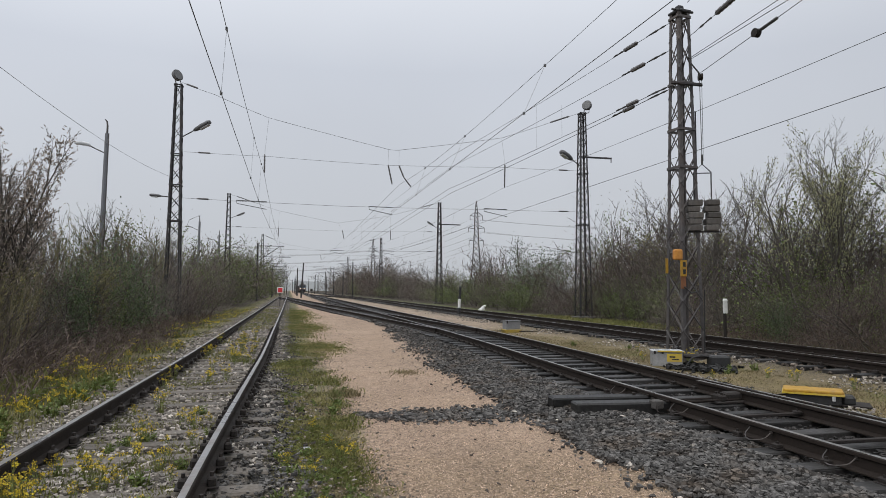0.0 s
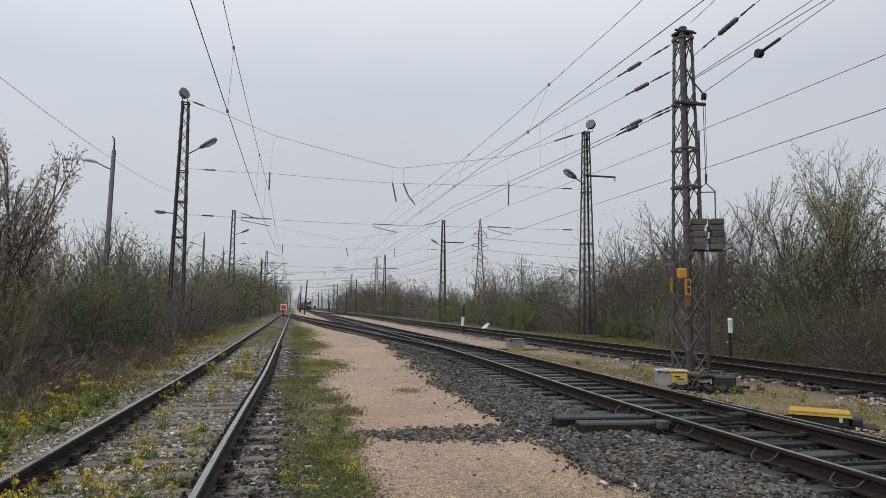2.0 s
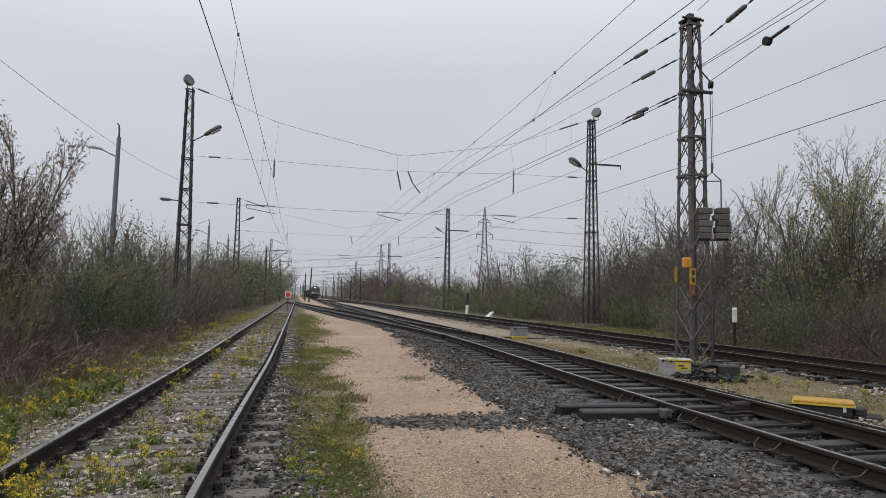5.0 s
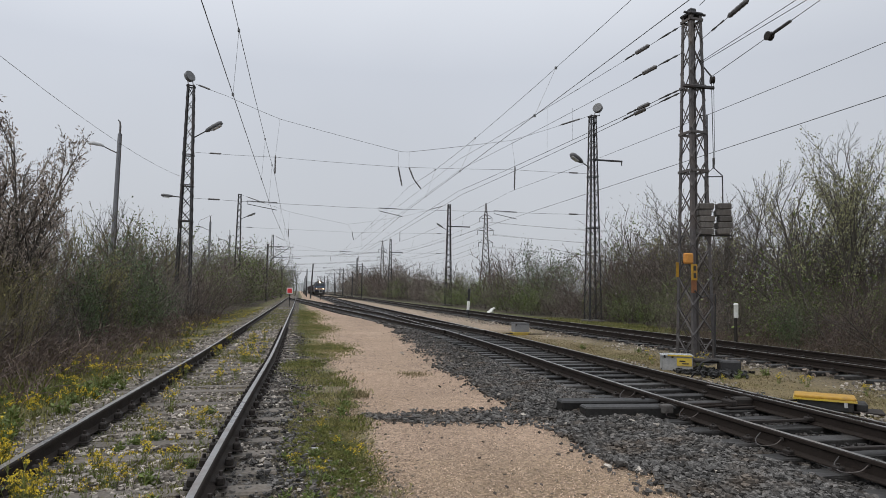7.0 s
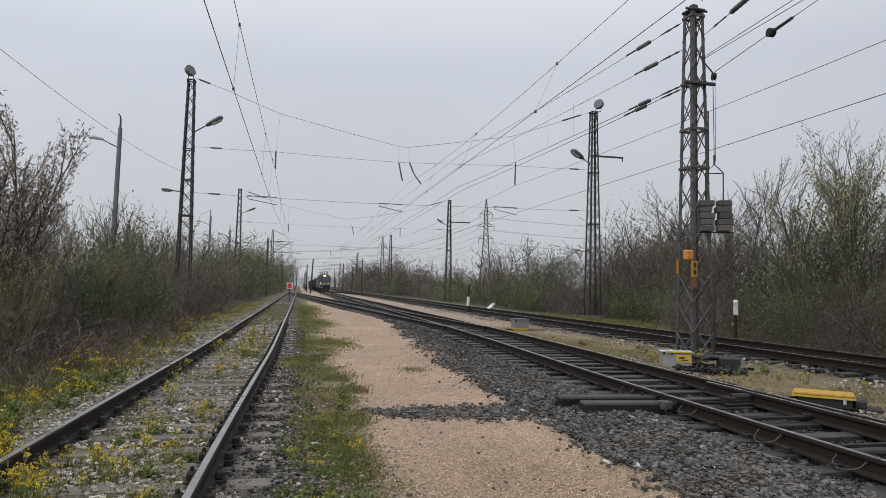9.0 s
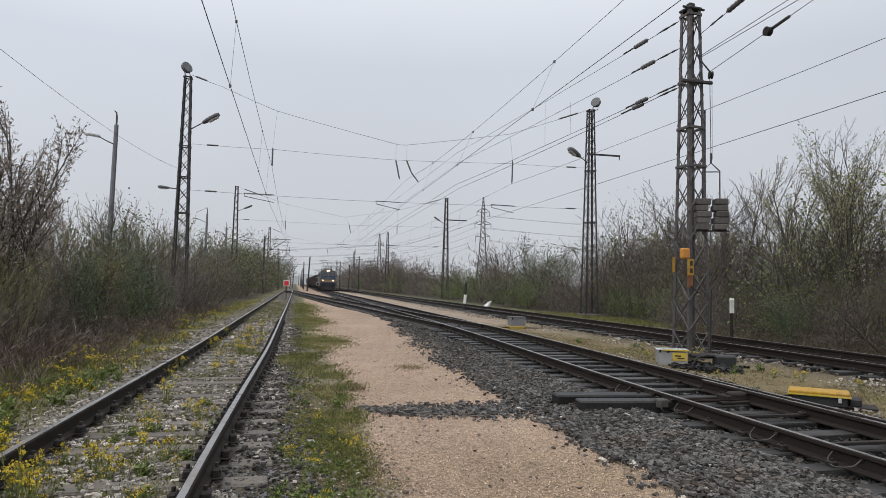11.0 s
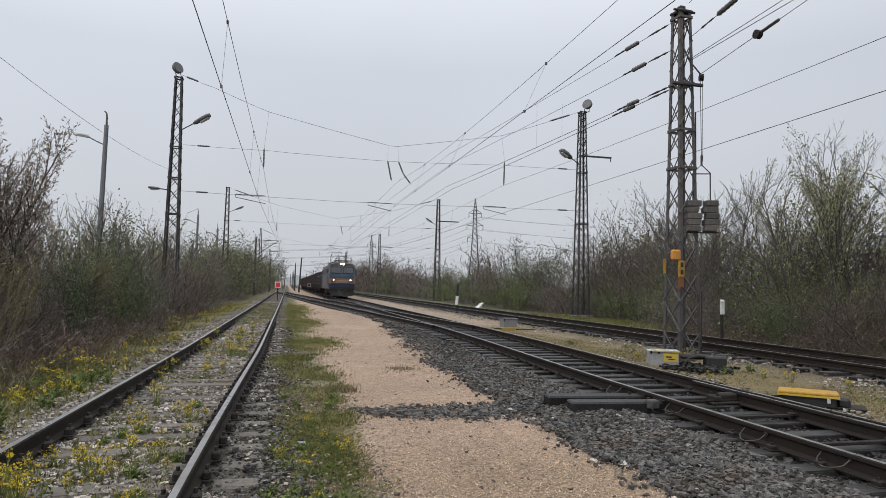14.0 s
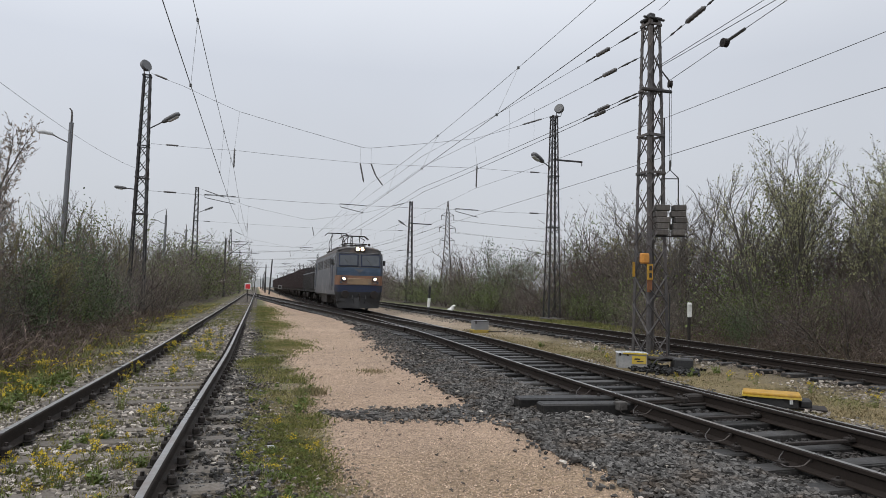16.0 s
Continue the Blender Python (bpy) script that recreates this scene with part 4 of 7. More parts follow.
def bow(pts, n=5):
    """Points of a smooth curve through the given ones."""
    pts = [Vector(p) for p in pts]
    q = [pts[0] * 2 - pts[1], *pts, pts[-1] * 2 - pts[-2]]
    out = []
    for a, b, c, d in zip(q, q[1:], q[2:], q[3:]):
        for i in range(n):
            t = i / n
            out.append(0.5 * (2 * b + (c - a) * t + (2 * a - 5 * b + 4 * c - d) * t * t + (3 * b - a - 3 * c + d) * t ** 3))
    return out + [pts[-1]]


# trackside things ------------------------------------------------------------------------
sign = thing("stop_sign", "square red stop board with white border on a thin post", "sign", pose(-0.85, 63.5, -0.03))
part("post", Buf().tube([(0, 0, 0), (0, 0, 1.35)], 0.035, 8), IRON, sign)
part("board", Buf().box((0, -0.05, 1.5), (0.56, 0.03, 0.56), ch=0.01), WHITE, sign)
part("red_field", Buf().box((0, -0.072, 1.5), (0.42, 0.012, 0.42)), RED, sign)

marker = thing("marker_board", "small white-framed square marker on a short post", "sign", pose(3.6, 112, -0.06))
part("post", Buf().tube([(0, 0, 0), (0, 0, 1.2)], 0.035, 6), IRON, marker)
part("frame", Buf().box((0, 0, 1.5), (0.56, 0.04, 0.56), ch=0.01), GREYBOX, marker)
part("dark_field", Buf().box((0, -0.03, 1.5), (0.36, 0.02, 0.36)), BLACK, marker)

bw = thing("striped_post", "short black and white striped marker post between the tracks", "marker post", pose(10.12, 38.8, -0.03, 0, 3.5, 0))
for k, (z0, z1, m) in enumerate(((0, 0.5, BLACK), (0.5, 1.05, WHITE), (1.05, 1.72, BLACK))):
    part("stripe", Buf().tube([(0, 0, z0), (0, 0, z1)], 0.1 - 0.012 * k, 10), m, bw)
part("cap", Buf().tube([(0, 0, 1.72), (0, 0, 1.78), (0, 0, 1.83)], [0.1, 0.08, 0.02], 10), BLACK, bw)

wp = thing("white_plate_post", "white rounded plate on a dark post by the hedge", "marker post", pose(13.35, 18.0, -0.09))
part("post", Buf().tube([(0, 0, 0), (0, 0, 1.0)], 0.05, 8), IRON, wp)
part("plate", Buf().box((0, -0.03, 1.15), (0.16, 0.05, 0.42), ch=0.02).tube([(0, -0.03, 1.35), (0, -0.03, 1.41)], [0.08, 0.05], 8), WHITE, wp)

rag = thing("white_bag", "crumpled white plastic bag caught at the foot of the hedge", "bag", pose(14.5, 49, -0.09) @ Matrix.Scale(0.6, 4))
bagm = Buf()
rr = random.Random(5)
ring = []
for i in range(7):
    z = i / 6 * 1.1
    w = (0.25, 0.45, 0.42, 0.3, 0.24, 0.3, 0.12)[i]
    ring += [(w * math.cos(a) * rr.uniform(0.6, 1.2) + 0.9 * z * 0.7, w * math.sin(a) * rr.uniform(0.6, 1.2), z * 0.7 + rr.uniform(0, 0.08)) for a in (j * math.pi / 5 for j in range(10))]
bagm.put(ring, [(i * 10 + j, i * 10 + (j + 1) % 10, (i + 1) * 10 + (j + 1) % 10, (i + 1) * 10 + j) for i in range(6) for j in range(10)] + [tuple(range(10)), tuple(range(60, 70))])
part("film", bagm, WHITE, rag)

hut = thing("relay_box", "grey trackside relay box on a yellow plinth", "relay box", pose(8.35, 24.0, -0.07, 0, 0, 4) @ Matrix.Scale(0.8, 4))
part("plinth", Buf().box((0, 0, 0.07), (0.8, 0.6, 0.16), ch=0.02), YELLOW_DULL, hut)
part("cabinet", Buf().box((0.02, 0, 0.33), (0.72, 0.5, 0.4), ch=0.02), RELAY_GREY, hut)
part("lid", Buf().box((0.02, 0, 0.56), (0.76, 0.55, 0.05), ch=0.015), LAMP_GREY, hut)
part("hinge", Buf().box((-0.3, -0.26, 0.5), (0.05, 0.04, 0.12)), IRON, hut)
part("rod", Buf().box((-0.5, -0.1, 0.08), (0.5, 0.05, 0.04)).box((0.8, -0.3, 0.06), (1.0, 0.06, 0.04)), IRON, hut)

cab = thing("signal_box", "low white cabinet with a yellow front panel at the mast foot", "cabinet", pose(7.98, 12.75, -0.08, 0, 0, -24))
part("body", Buf().box((0, 0, 0.16), (0.62, 0.4, 0.32), ch=0.02), GREYBOX, cab)
part("lid", Buf().box((0, 0, 0.335), (0.66, 0.44, 0.035), ch=0.01), LENS, cab, "white lid with yellow edge")
part("lid_edge", Buf().box((0.05, -0.222, 0.335), (0.5, 0.012, 0.03)), YELLOW, cab)
panel = part("panel", Buf().box((0.14, -0.206, 0.2), (0.3, 0.014, 0.17), ch=0.003), YELLOW, cab, "yellow panel with dark bars")
part("mark", Buf().box((0.1, -0.217, 0.22), (0.12, 0.008, 0.03)).box((0.16, -0.217, 0.17), (0.14, 0.008, 0.02)), BLACK, panel)
for sx in (-0.26, -0.1):
    part("catch", Buf().box((sx, -0.21, 0.31), (0.04, 0.03, 0.06), ch=0.005), IRON, cab)

blk = thing("concrete_footing", "dark weathered footing block on rubble by the mast", "footing", pose(8.85, 12.3, -0.1, 0, 0, -20) @ Matrix.Scale(0.82, 4))
part("block", Buf().box((0.1, 0, 0.16), (0.5, 0.42, 0.36), ch=0.04), BLACK, blk)
part("slab", Buf().box((-0.35, 0.25, 0.29), (0.8, 0.5, 0.08), ch=0.03), IRON, blk)
part("cable", Buf().tube([(-0.75, -0.2, 0.1), (-0.6, -0.15, 0.28), (-0.35, -0.1, 0.34), (-0.15, 0, 0.3)], 0.022, 6), BLACK, blk)

pm = thing("point_machine", "black point machine with an amber yellow lid beside the rail", "point machine", pose(7.35, 8.0, -0.06, 0, 0, -41) @ Matrix.Scale(0.84, 4))
part("case", Buf().box((0, 0, 0.1), (0.82, 0.42, 0.2), ch=0.03), BLACK, pm)
part("lid", Buf().box((0, 0, 0.225), (0.9, 0.5, 0.05), ch=0.014), AMBER, pm, "amber painted steel lid with worn top")
part("lid_rim", Buf().box((0, 0, 0.19), (0.92, 0.52, 0.03)), YELLOW, pm)
part("padlock", Buf().box((0.3, -0.235, 0.13), (0.05, 0.03, 0.08), ch=0.008).tube([(0.3, -0.235, 0.17), (0.3, -0.235, 0.2)], 0.02, 6), LENS, pm)
part("side_housing", Buf().box((0.52, 0.04, 0.09), (0.2, 0.26, 0.17), ch=0.04), BLACK, pm)
part("bed_plate", Buf().box((0.1, 0.1, 0.015), (1.5, 0.5, 0.03), ch=0.008), IRON, pm)

for x, y, ln, rz in ((4.2, 8.25, 1.5, -5), (4.25, 7.78, 1.35, -6)):
    tb = thing("timber_beam", "long tarred timber beam lying out from the sleepers on ballast", "timber beam", pose(x, y, 0.01, 0, 0, rz), "timber beams")
    part("beam", Buf().box((0, 0, 0.0), (ln, 0.26, 0.2), ch=0.02), TARRED, tb)
    part("bolt", Buf().tube([(ln * 0.3, 0.03, 0.1), (ln * 0.3, 0.03, 0.13)], 0.025, 6), IRON, tb)
    part("strap", Buf().box((ln * 0.42, 0, 0.11), (0.09, 0.27, 0.02)), IRON, tb)

cube = thing("junction_block", "small pale concrete junction block at the rail with looping cables", "junction block", pose(4.62, 7.62, 0.05, 0, 0, 10) @ Matrix.Scale(0.85, 4))
part("block", Buf().box((0, 0, 0.04), (0.17, 0.15, 0.13), ch=0.015), WEIGHT, cube)
part("cable", Buf().tube(bow([(-0.02, -0.08, 0.05), (-0.12, -0.16, -0.03), (0.05, -0.22, -0.06), (0.3, -0.15, 0.0), (0.4, 0.02, 0.1)]), 0.008, 6), IRON, cube)

for x, y in ((4.68, 5.9), (4.7, 4.9), (4.72, 7.35), (4.72, 8.9)):
    bond = thing("bond_cable", "looped bonding cable clipped to the rail web", "cable", pose(x, y, 0.03), "bond cables")
    part("cable", Buf().tube(bow([(0.08, -0.16, 0.08), (0.01, -0.13, 0.02), (-0.05, 0.0, -0.01), (0.0, 0.12, 0.02), (0.08, 0.15, 0.08)]), 0.0055, 6), LATTICE_GREY, bond)
    part("clamp", Buf().box((0.085, -0.16, 0.08), (0.025, 0.04, 0.035), ch=0.006), IRON, bond)

lock = thing("switch_lock", "greasy black switch lock with rods between the rails", "switch lock", pose(5.95, 8.0, 0.0, 0, 0, 2))
part("bed_plate", Buf().box((0, 0, 0.02), (0.55, 0.3, 0.03), ch=0.006), IRON, lock)
part("housing", Buf().box((0.08, 0.02, 0.085), (0.26, 0.16, 0.11), ch=0.025), IRON, lock)
part("clamp", Buf().box((-0.14, 0, 0.075), (0.1, 0.22, 0.09), ch=0.02).tube([(-0.14, -0.06, 0.1), (-0.14, -0.06, 0.15)], 0.022, 6).tube([(-0.14, 0.06, 0.1), (-0.14, 0.06, 0.15)], 0.022, 6), IRON, lock)
part("throw_rod", Buf().tube([(-1.05, -0.05, 0.04), (0.55, -0.05, 0.05)], 0.02, 6), RAIL_SIDE, lock)
part("detector_rod", Buf().tube([(-1.05, 0.1, 0.04), (1.3, 0.1, 0.06)], 0.014, 6), RAIL_SIDE, lock)
for yy in (6.85, 5.5):
    bar = thing("stretcher_bar", "oily steel stretcher bar across the track", "switch rod", pose(line_at(M_LINE, yy), yy, 0.05), "stretcher bars")
    part("bar", Buf().box((0.0, 0, 0), (1.3, 0.05, 0.035), ch=0.006), IRON, bar)
    for sx in (-0.55, 0.5):
        part("bracket", Buf().box((sx, 0, 0.015), (0.1, 0.08, 0.05), ch=0.012), IRON, bar)
        part("bolt", Buf().tube([(sx, 0, 0.035), (sx, 0, 0.06)], 0.015, 6), IRON, bar)

paper = thing("paper_scrap", "pale scrap of card lying in the weeds", "litter", pose(0.2, 6.62, -0.02, 12, 5, 14))
part("card", Buf().box((0, 0, 0), (0.07, 0.06, 0.008), ch=0.002), GREYBOX, paper)

# plants -----------------------------------------------------------------------------------
def tapers(segs, sides=3):
    """Tapered prisms for rows of x0 y0 z0 x1 y1 z1 r0 r1."""
    s = np.asarray(segs, float)
    p, q, r0, r1 = s[:, :3], s[:, 3:6], s[:, 6:7], s[:, 7:8]
    d = q - p
    d /= np.maximum(np.linalg.norm(d, axis=1, keepdims=True), 1e-9)
    ref = np.where(np.abs(d[:, 2:3]) < 0.9, [[0, 0, 1.0]], [[1.0, 0, 0]])
    a = np.cross(d, ref)
    a /= np.linalg.norm(a, axis=1, keepdims=True)
    b = np.cross(d, a)
    n = len(s)
    v = np.empty((n, 2 * sides, 3))
    for j in range(sides):
        t = 2 * math.pi * j / sides
        o = math.cos(t) * a + math.sin(t) * b
        v[:, j], v[:, sides + j] = p + o * r0, q + o * r1
    base = (np.arange(n) * 2 * sides)[:, None]
    f = np.concatenate([base + np.array([[j, (j + 1) % sides, sides + (j + 1) % sides, sides + j]]) for j in range(sides)])
    return v.reshape(-1, 3), f


def leaves(places, dirs, size, long, r):
    """Small folded leaves as rhombs."""
    n = len(places)
    d = np.asarray(dirs, float) + r.normal(0, 0.7, (n, 3))
    d /= np.linalg.norm(d, axis=1, keepdims=True)
    a = np.cross(d, r.normal(0, 1, (n, 3)))
    a /= np.maximum(np.linalg.norm(a, axis=1, keepdims=True), 1e-6)
    s = size * r.uniform(0.6, 1.4, (n, 1))
    p = np.asarray(places, float)
    v = np.stack([p, p + d * s * long * 0.5 + a * s * 0.5, p + d * s * long, p + d * s * long * 0.5 - a * s * 0.5], 1).reshape(-1, 3)
    f = np.arange(n * 4).reshape(-1, 4)
    return v, f


COARSE = 0      # 0 beside the camera, 1 farther along, 2 far down the line
FINEST = (0.0055, 0.0085, 0.014)


def spikes(segs):
    """Pointed three-sided twigs."""
    v, f = tapers(segs, 3)
    v = v.reshape(-1, 6, 3)
    tip = v[:, 3:].mean(1, keepdims=True)
    v = np.concatenate([v[:, :3], tip], 1).reshape(-1, 3)
    base = (np.arange(len(segs)) * 4)[:, None]
    return v, np.concatenate([base + np.array([[j, (j + 1) % 3, 3]]) for j in range(3)])


def grow(r, p, d, length, rad, level, kids, ratio, up, wander, segs, tips, flare, low=0.2):
    last = level == len(kids)
    n = (5, 3, 2, 1, 1)[level]
    pts, dirs = [p], []
    for i in range(n):
        d = (d + Vector((r.gauss(0, wander), r.gauss(0, wander), r.gauss(0, wander) + up))).normalized()
        q = p + d * (length / n)
        k0, k1 = rad * (1 - 0.75 * i / n), rad * (1 - 0.75 * (i + 1) / n)
        segs[3 if level >= 2 and i == n - 1 else min(level, 2)].append((*p, *q, k0, k1))
        p = q
        pts.append(p)
        dirs.append(d)
    if last:
        tips.append((*p, *d))
        return
    for k in range(kids[level]):
        lo = low if level == 0 else 0.2
        t = lo + (1 - lo) * (k + r.random()) / kids[level]
        i = min(int(t * n), n - 1)
        base = pts[i].lerp(pts[i + 1], t * n - i)
        side = Vector((r.gauss(0, 1), r.gauss(0, 1), r.gauss(0, 0.6))).normalized()
        nd = (dirs[i] + side * flare).normalized()
        grow(r, base, nd, length * ratio * r.uniform(0.7, 1.15) * (1.15 - 0.45 * t), max(rad * 0.5 * (1.1 - 0.5 * t), FINEST[COARSE]), level + 1, kids, ratio, up, wander, segs, tips, flare)


def inside(g, tp, k, n):
    """Places and directions strewn through the shrub whose tips are given."""
    own = tp[g.integers(0, len(tp), n)]
    pl = own[:, :3] * k
    pl[:, :2] *= g.uniform(0.08, 1, (n, 1)) ** 0.5
    pl[:, 2:] *= g.uniform(0.02, 1, (n, 1)) ** 0.55
    pl += g.normal(0, 0.12, (n, 3))
    pl[:, 2] = np.maximum(pl[:, 2], 0.03)
    return pl, own[:, 3:]


def plant(name, label, category, seed, stems, height, splay, kids, ratio=0.55, up=0.05, wander=0.13, flare=0.75, rad=0.05, spread=0.3, bark=None, twig=None,
          leaf=None, per_tip=0, leaf_size=0.04, leaf_long=1.6, scatter=0.2, start_len=0.75, low=0.2, brush=0, brush_len=0.36, foliage=0, bloom=0):
    """A tree or shrub: limbs, fine twigs and buds or leaves. Stands at the origin."""
    r = random.Random(seed)
    segs, tips = ([], [], [], []), []
    if COARSE:
        kids = (*kids[:-2], max(2, round(kids[-2] * (0.85, 0.6)[COARSE - 1])), max(2, round(kids[-1] * (0.62, 0.4)[COARSE - 1])))
        per_tip = max(1, round(per_tip * (0.8, 0.75)[COARSE - 1])) if per_tip else 0
        leaf_size *= (1.0, 1.15)[COARSE - 1]
        brush = round(brush * (0.75, 0.35)[COARSE - 1])
        foliage = round(foliage * (0.9, 0.65)[COARSE - 1])
        brush_len *= (1.15, 1.6)[COARSE - 1]
        stems = max(2, round(stems * (0.8, 0.45)[COARSE - 1]))
    low_growth = category in ("shrub", "bush", "bramble")
    marks = [(0, 0)]
    for _ in range(stems):
        a = r.uniform(0, 2 * math.pi)
        o = Vector((math.cos(a), math.sin(a), 0)) * r.uniform(0, spread)
        d = Vector((math.cos(a) * splay * r.uniform(0.2, 1.1), math.sin(a) * splay * r.uniform(0.2, 1.1), 1)).normalized()
        grow(r, o - Vector((0, 0, 0.15)), d, height * start_len * r.uniform(0.75, 1.1), rad * r.uniform(0.6, 1.1), 0, kids, ratio, up, wander, segs, tips, flare, low)
        marks.append((len(segs[0]), len(segs[1])))
    t = thing(name, label, category)
    top = max(q[2] for q in tips)
    k = height / top
    # low growth is one tangle; a tree has one trunk for each stem
    for (a0, a1), (b0, b1) in [((0, 0), marks[-1])] if low_growth else zip(marks[:-1], marks[1:]):
        wood, faces = tapers(segs[0][a0:b0] + (segs[1][a1:b1] if low_growth else []), 3 if COARSE else 4)
        tr = part("branchwork" if low_growth else "trunk", array_mesh("limbs", wood * k, faces, bark or BARK), None, t)
        if low_growth:
            tagged(tr, kind="stuff")
    v, f = spikes(segs[3])
    v2, f2 = tapers(segs[2] if low_growth else segs[1] + segs[2], 3)
    f2 = np.concatenate([f2[:, :3], f2[:, [0, 2, 3]]])
    v, f = np.concatenate([v, v2]), np.concatenate([f, f2 + len(v)])
    v = v * k
    g = np.random.default_rng(seed)
    tp = np.asarray(tips)
    if brush:
        # fine twigs that fill the shrub from the tips down to the ground
        pl, d = inside(g, tp, k, brush)
        d = d * 0.7 + [0, 0, 0.6] + g.normal(0, 0.45, (brush, 3))
        d /= np.linalg.norm(d, axis=1, keepdims=True)
        a = np.cross(d, g.normal(0, 1, (brush, 3)))
        a *= (0.0055, 0.0075, 0.014)[COARSE] / np.maximum(np.linalg.norm(a, axis=1, keepdims=True), 1e-6)
        tv = np.stack([pl - a, pl + a, pl + d * brush_len * g.uniform(0.5, 1.4, (brush, 1)) * np.clip(1.3 - pl[:, 2:] / height, 0.3, 1)], 1).reshape(-1, 3)
        v, f = np.concatenate([v, tv]), np.concatenate([f, np.arange(brush * 3).reshape(-1, 3) + len(v)])
    part("crown", array_mesh("crown", v, f, twig or TWIG), None, t)
    if bloom:
        pl, d = inside(g, tp, k, bloom)
        bv, bf = leaves(pl, d, (0.03, 0.035, 0.055)[COARSE], 1.0, g)
        part("blossom", array_mesh("blossom", bv, bf, THORN_BLOOM), None, t, "pale pinkish blossom")
    if foliage:
        pl, d = inside(g, tp, k, foliage)
        v, f = leaves(pl, d, leaf_size, leaf_long, g)
        part("foliage", array_mesh("foliage", v, f, leaf), None, t)
    if leaf and per_tip:
        tp = np.repeat(tp, per_tip, 0)
        pl = tp[:, :3] * k - tp[:, 3:] * g.uniform(0, 1, (len(tp), 1)) * height * 0.09 + g.normal(0, scatter * 0.4, (len(tp), 3))
        pl[:, 2] = np.maximum(pl[:, 2], 0.05)
        v, f = leaves(pl, tp[:, 3:] + [0, 0, 0.2], leaf_size, leaf_long, g)
        part("foliage", array_mesh("foliage", v, f, leaf), None, t)
    return t


KINDS = {}


def seed_plants():
    K, c = KINDS, COARSE
    K["catkin", c] = (6.0, [plant("catkin_tree", "slender bare tree hung with grey-brown catkins beside the siding", "tree", s, 4, 6.0, 0.3, (11, 7, 4), 0.4, 0.1, 0.06, 0.52, 0.07, 0.3, low=0.2, twig=TREE_TWIG,
                                leaf=CATKIN, per_tip=6, leaf_size=0.027, leaf_long=3.0, scatter=0.06) for s in (3, 4)])
    K["aspen", c] = (7.0, [plant("budding_aspen", "tall slender tree with pale green buds behind the hedge", "tree", s, 5, 7.0, 0.34, (8, 6, 5), 0.42, 0.08, 0.07, 0.62, 0.055, 0.6, low=0.34, twig=TREE_TWIG,
                               leaf=PALE_BUD, per_tip=3, leaf_size=0.03, leaf_long=2.2, scatter=0.1) for s in (5, 6)])
    K["bare", c] = (4.0, [plant("bare_shrub", "tangled bare brown shrub in the trackside thicket", "shrub", s, 7, 4.0, 0.55, (6, 4), 0.5, 0.03, 0.16, 0.8, 0.03, 0.6, brush=3500, brush_len=0.24) for s in (11, 12, 13)])
    K["red", c] = (4.0, [plant("bare_shrub", "reddish-brown leafless shrub in the hedge by the line", "shrub", s, 7, 4.0, 0.6, (6, 4), 0.5, 0.02, 0.15, 0.85, 0.03, 0.7, twig=TWIG_RED, brush=3500, brush_len=0.24) for s in (21, 22)])
    K["thorn", c] = (4.0, [plant("blackthorn", "dark blackthorn shrub with sparse pale blossom in the hedge", "shrub", 25, 7, 4.0, 0.6, (6, 4), 0.5, 0.02, 0.16, 0.85, 0.032, 0.7, twig=TWIG_RED, brush=4000, brush_len=0.22, bloom=420)])
    K["green", c] = (4.0, [plant("leafing_bush", "bush with fresh green spring leaves in the hedge", "bush", s, 7, 4.0, 0.6, (6, 4), 0.5, 0.02, 0.15, 0.8, 0.035, 0.6, brush=900, brush_len=0.2, leaf=LEAF, foliage=4200,
                                leaf_size=0.048, leaf_long=1.5) for s in (31, 32)])
    K["deep", c] = (4.5, [plant("evergreen_bush", "dense dark green bush above the thicket", "bush", 41, 7, 4.5, 0.5, (6, 5), 0.48, 0.03, 0.14, 0.8, 0.04, 0.5, brush=900, brush_len=0.2, leaf=LEAF_DEEP, foliage=5200,
                              leaf_size=0.046, leaf_long=1.5)])
    K["olive", c] = (5.0, [plant("budding_tree", "young tree with yellow-olive buds in the hedge", "tree", 51, 5, 5.0, 0.45, (9, 7, 4), 0.5, 0.06, 0.12, 0.65, 0.06, 0.4, twig=TREE_TWIG, leaf=LEAF_OLIVE, per_tip=5,
                               leaf_size=0.03, leaf_long=1.9, scatter=0.2)])
    K["tree", c] = (7.0, [plant("bare_tree", "tall leafless tree with dark limbs behind the hedge", "tree", s, 3, 7.0, 0.3, (10, 8, 6), 0.44, 0.06, 0.09, 0.62, 0.058, 0.5, low=0.28, twig=TREE_TWIG) for s in (61, 62)])
    K["withy", c] = (4.0, [plant("withy_thicket", "clump of straight upright olive-brown withies", "shrub", 71, 46, 4.0, 0.22, (5, 3), 0.3, 0.05, 0.05, 0.5, 0.016, 1.1, bark=WITHY, twig=WITHY, leaf=LEAF_OLIVE, per_tip=1,
                               leaf_size=0.03, leaf_long=2.0, scatter=0.1, start_len=0.9)])
    K["bramble", c] = (1.2, [plant("bramble", "low tangle of dry brown bramble stems", "bramble", 81, 26, 1.2, 1.3, (5, 3), 0.5, -0.06, 0.25, 0.9, 0.009, 0.7, twig=STRAW, bark=TWIG_RED, brush=600, brush_len=0.14)])


for COARSE in (0, 1, 2):
    seed_plants()
USED = set()
prng = random.Random(99)


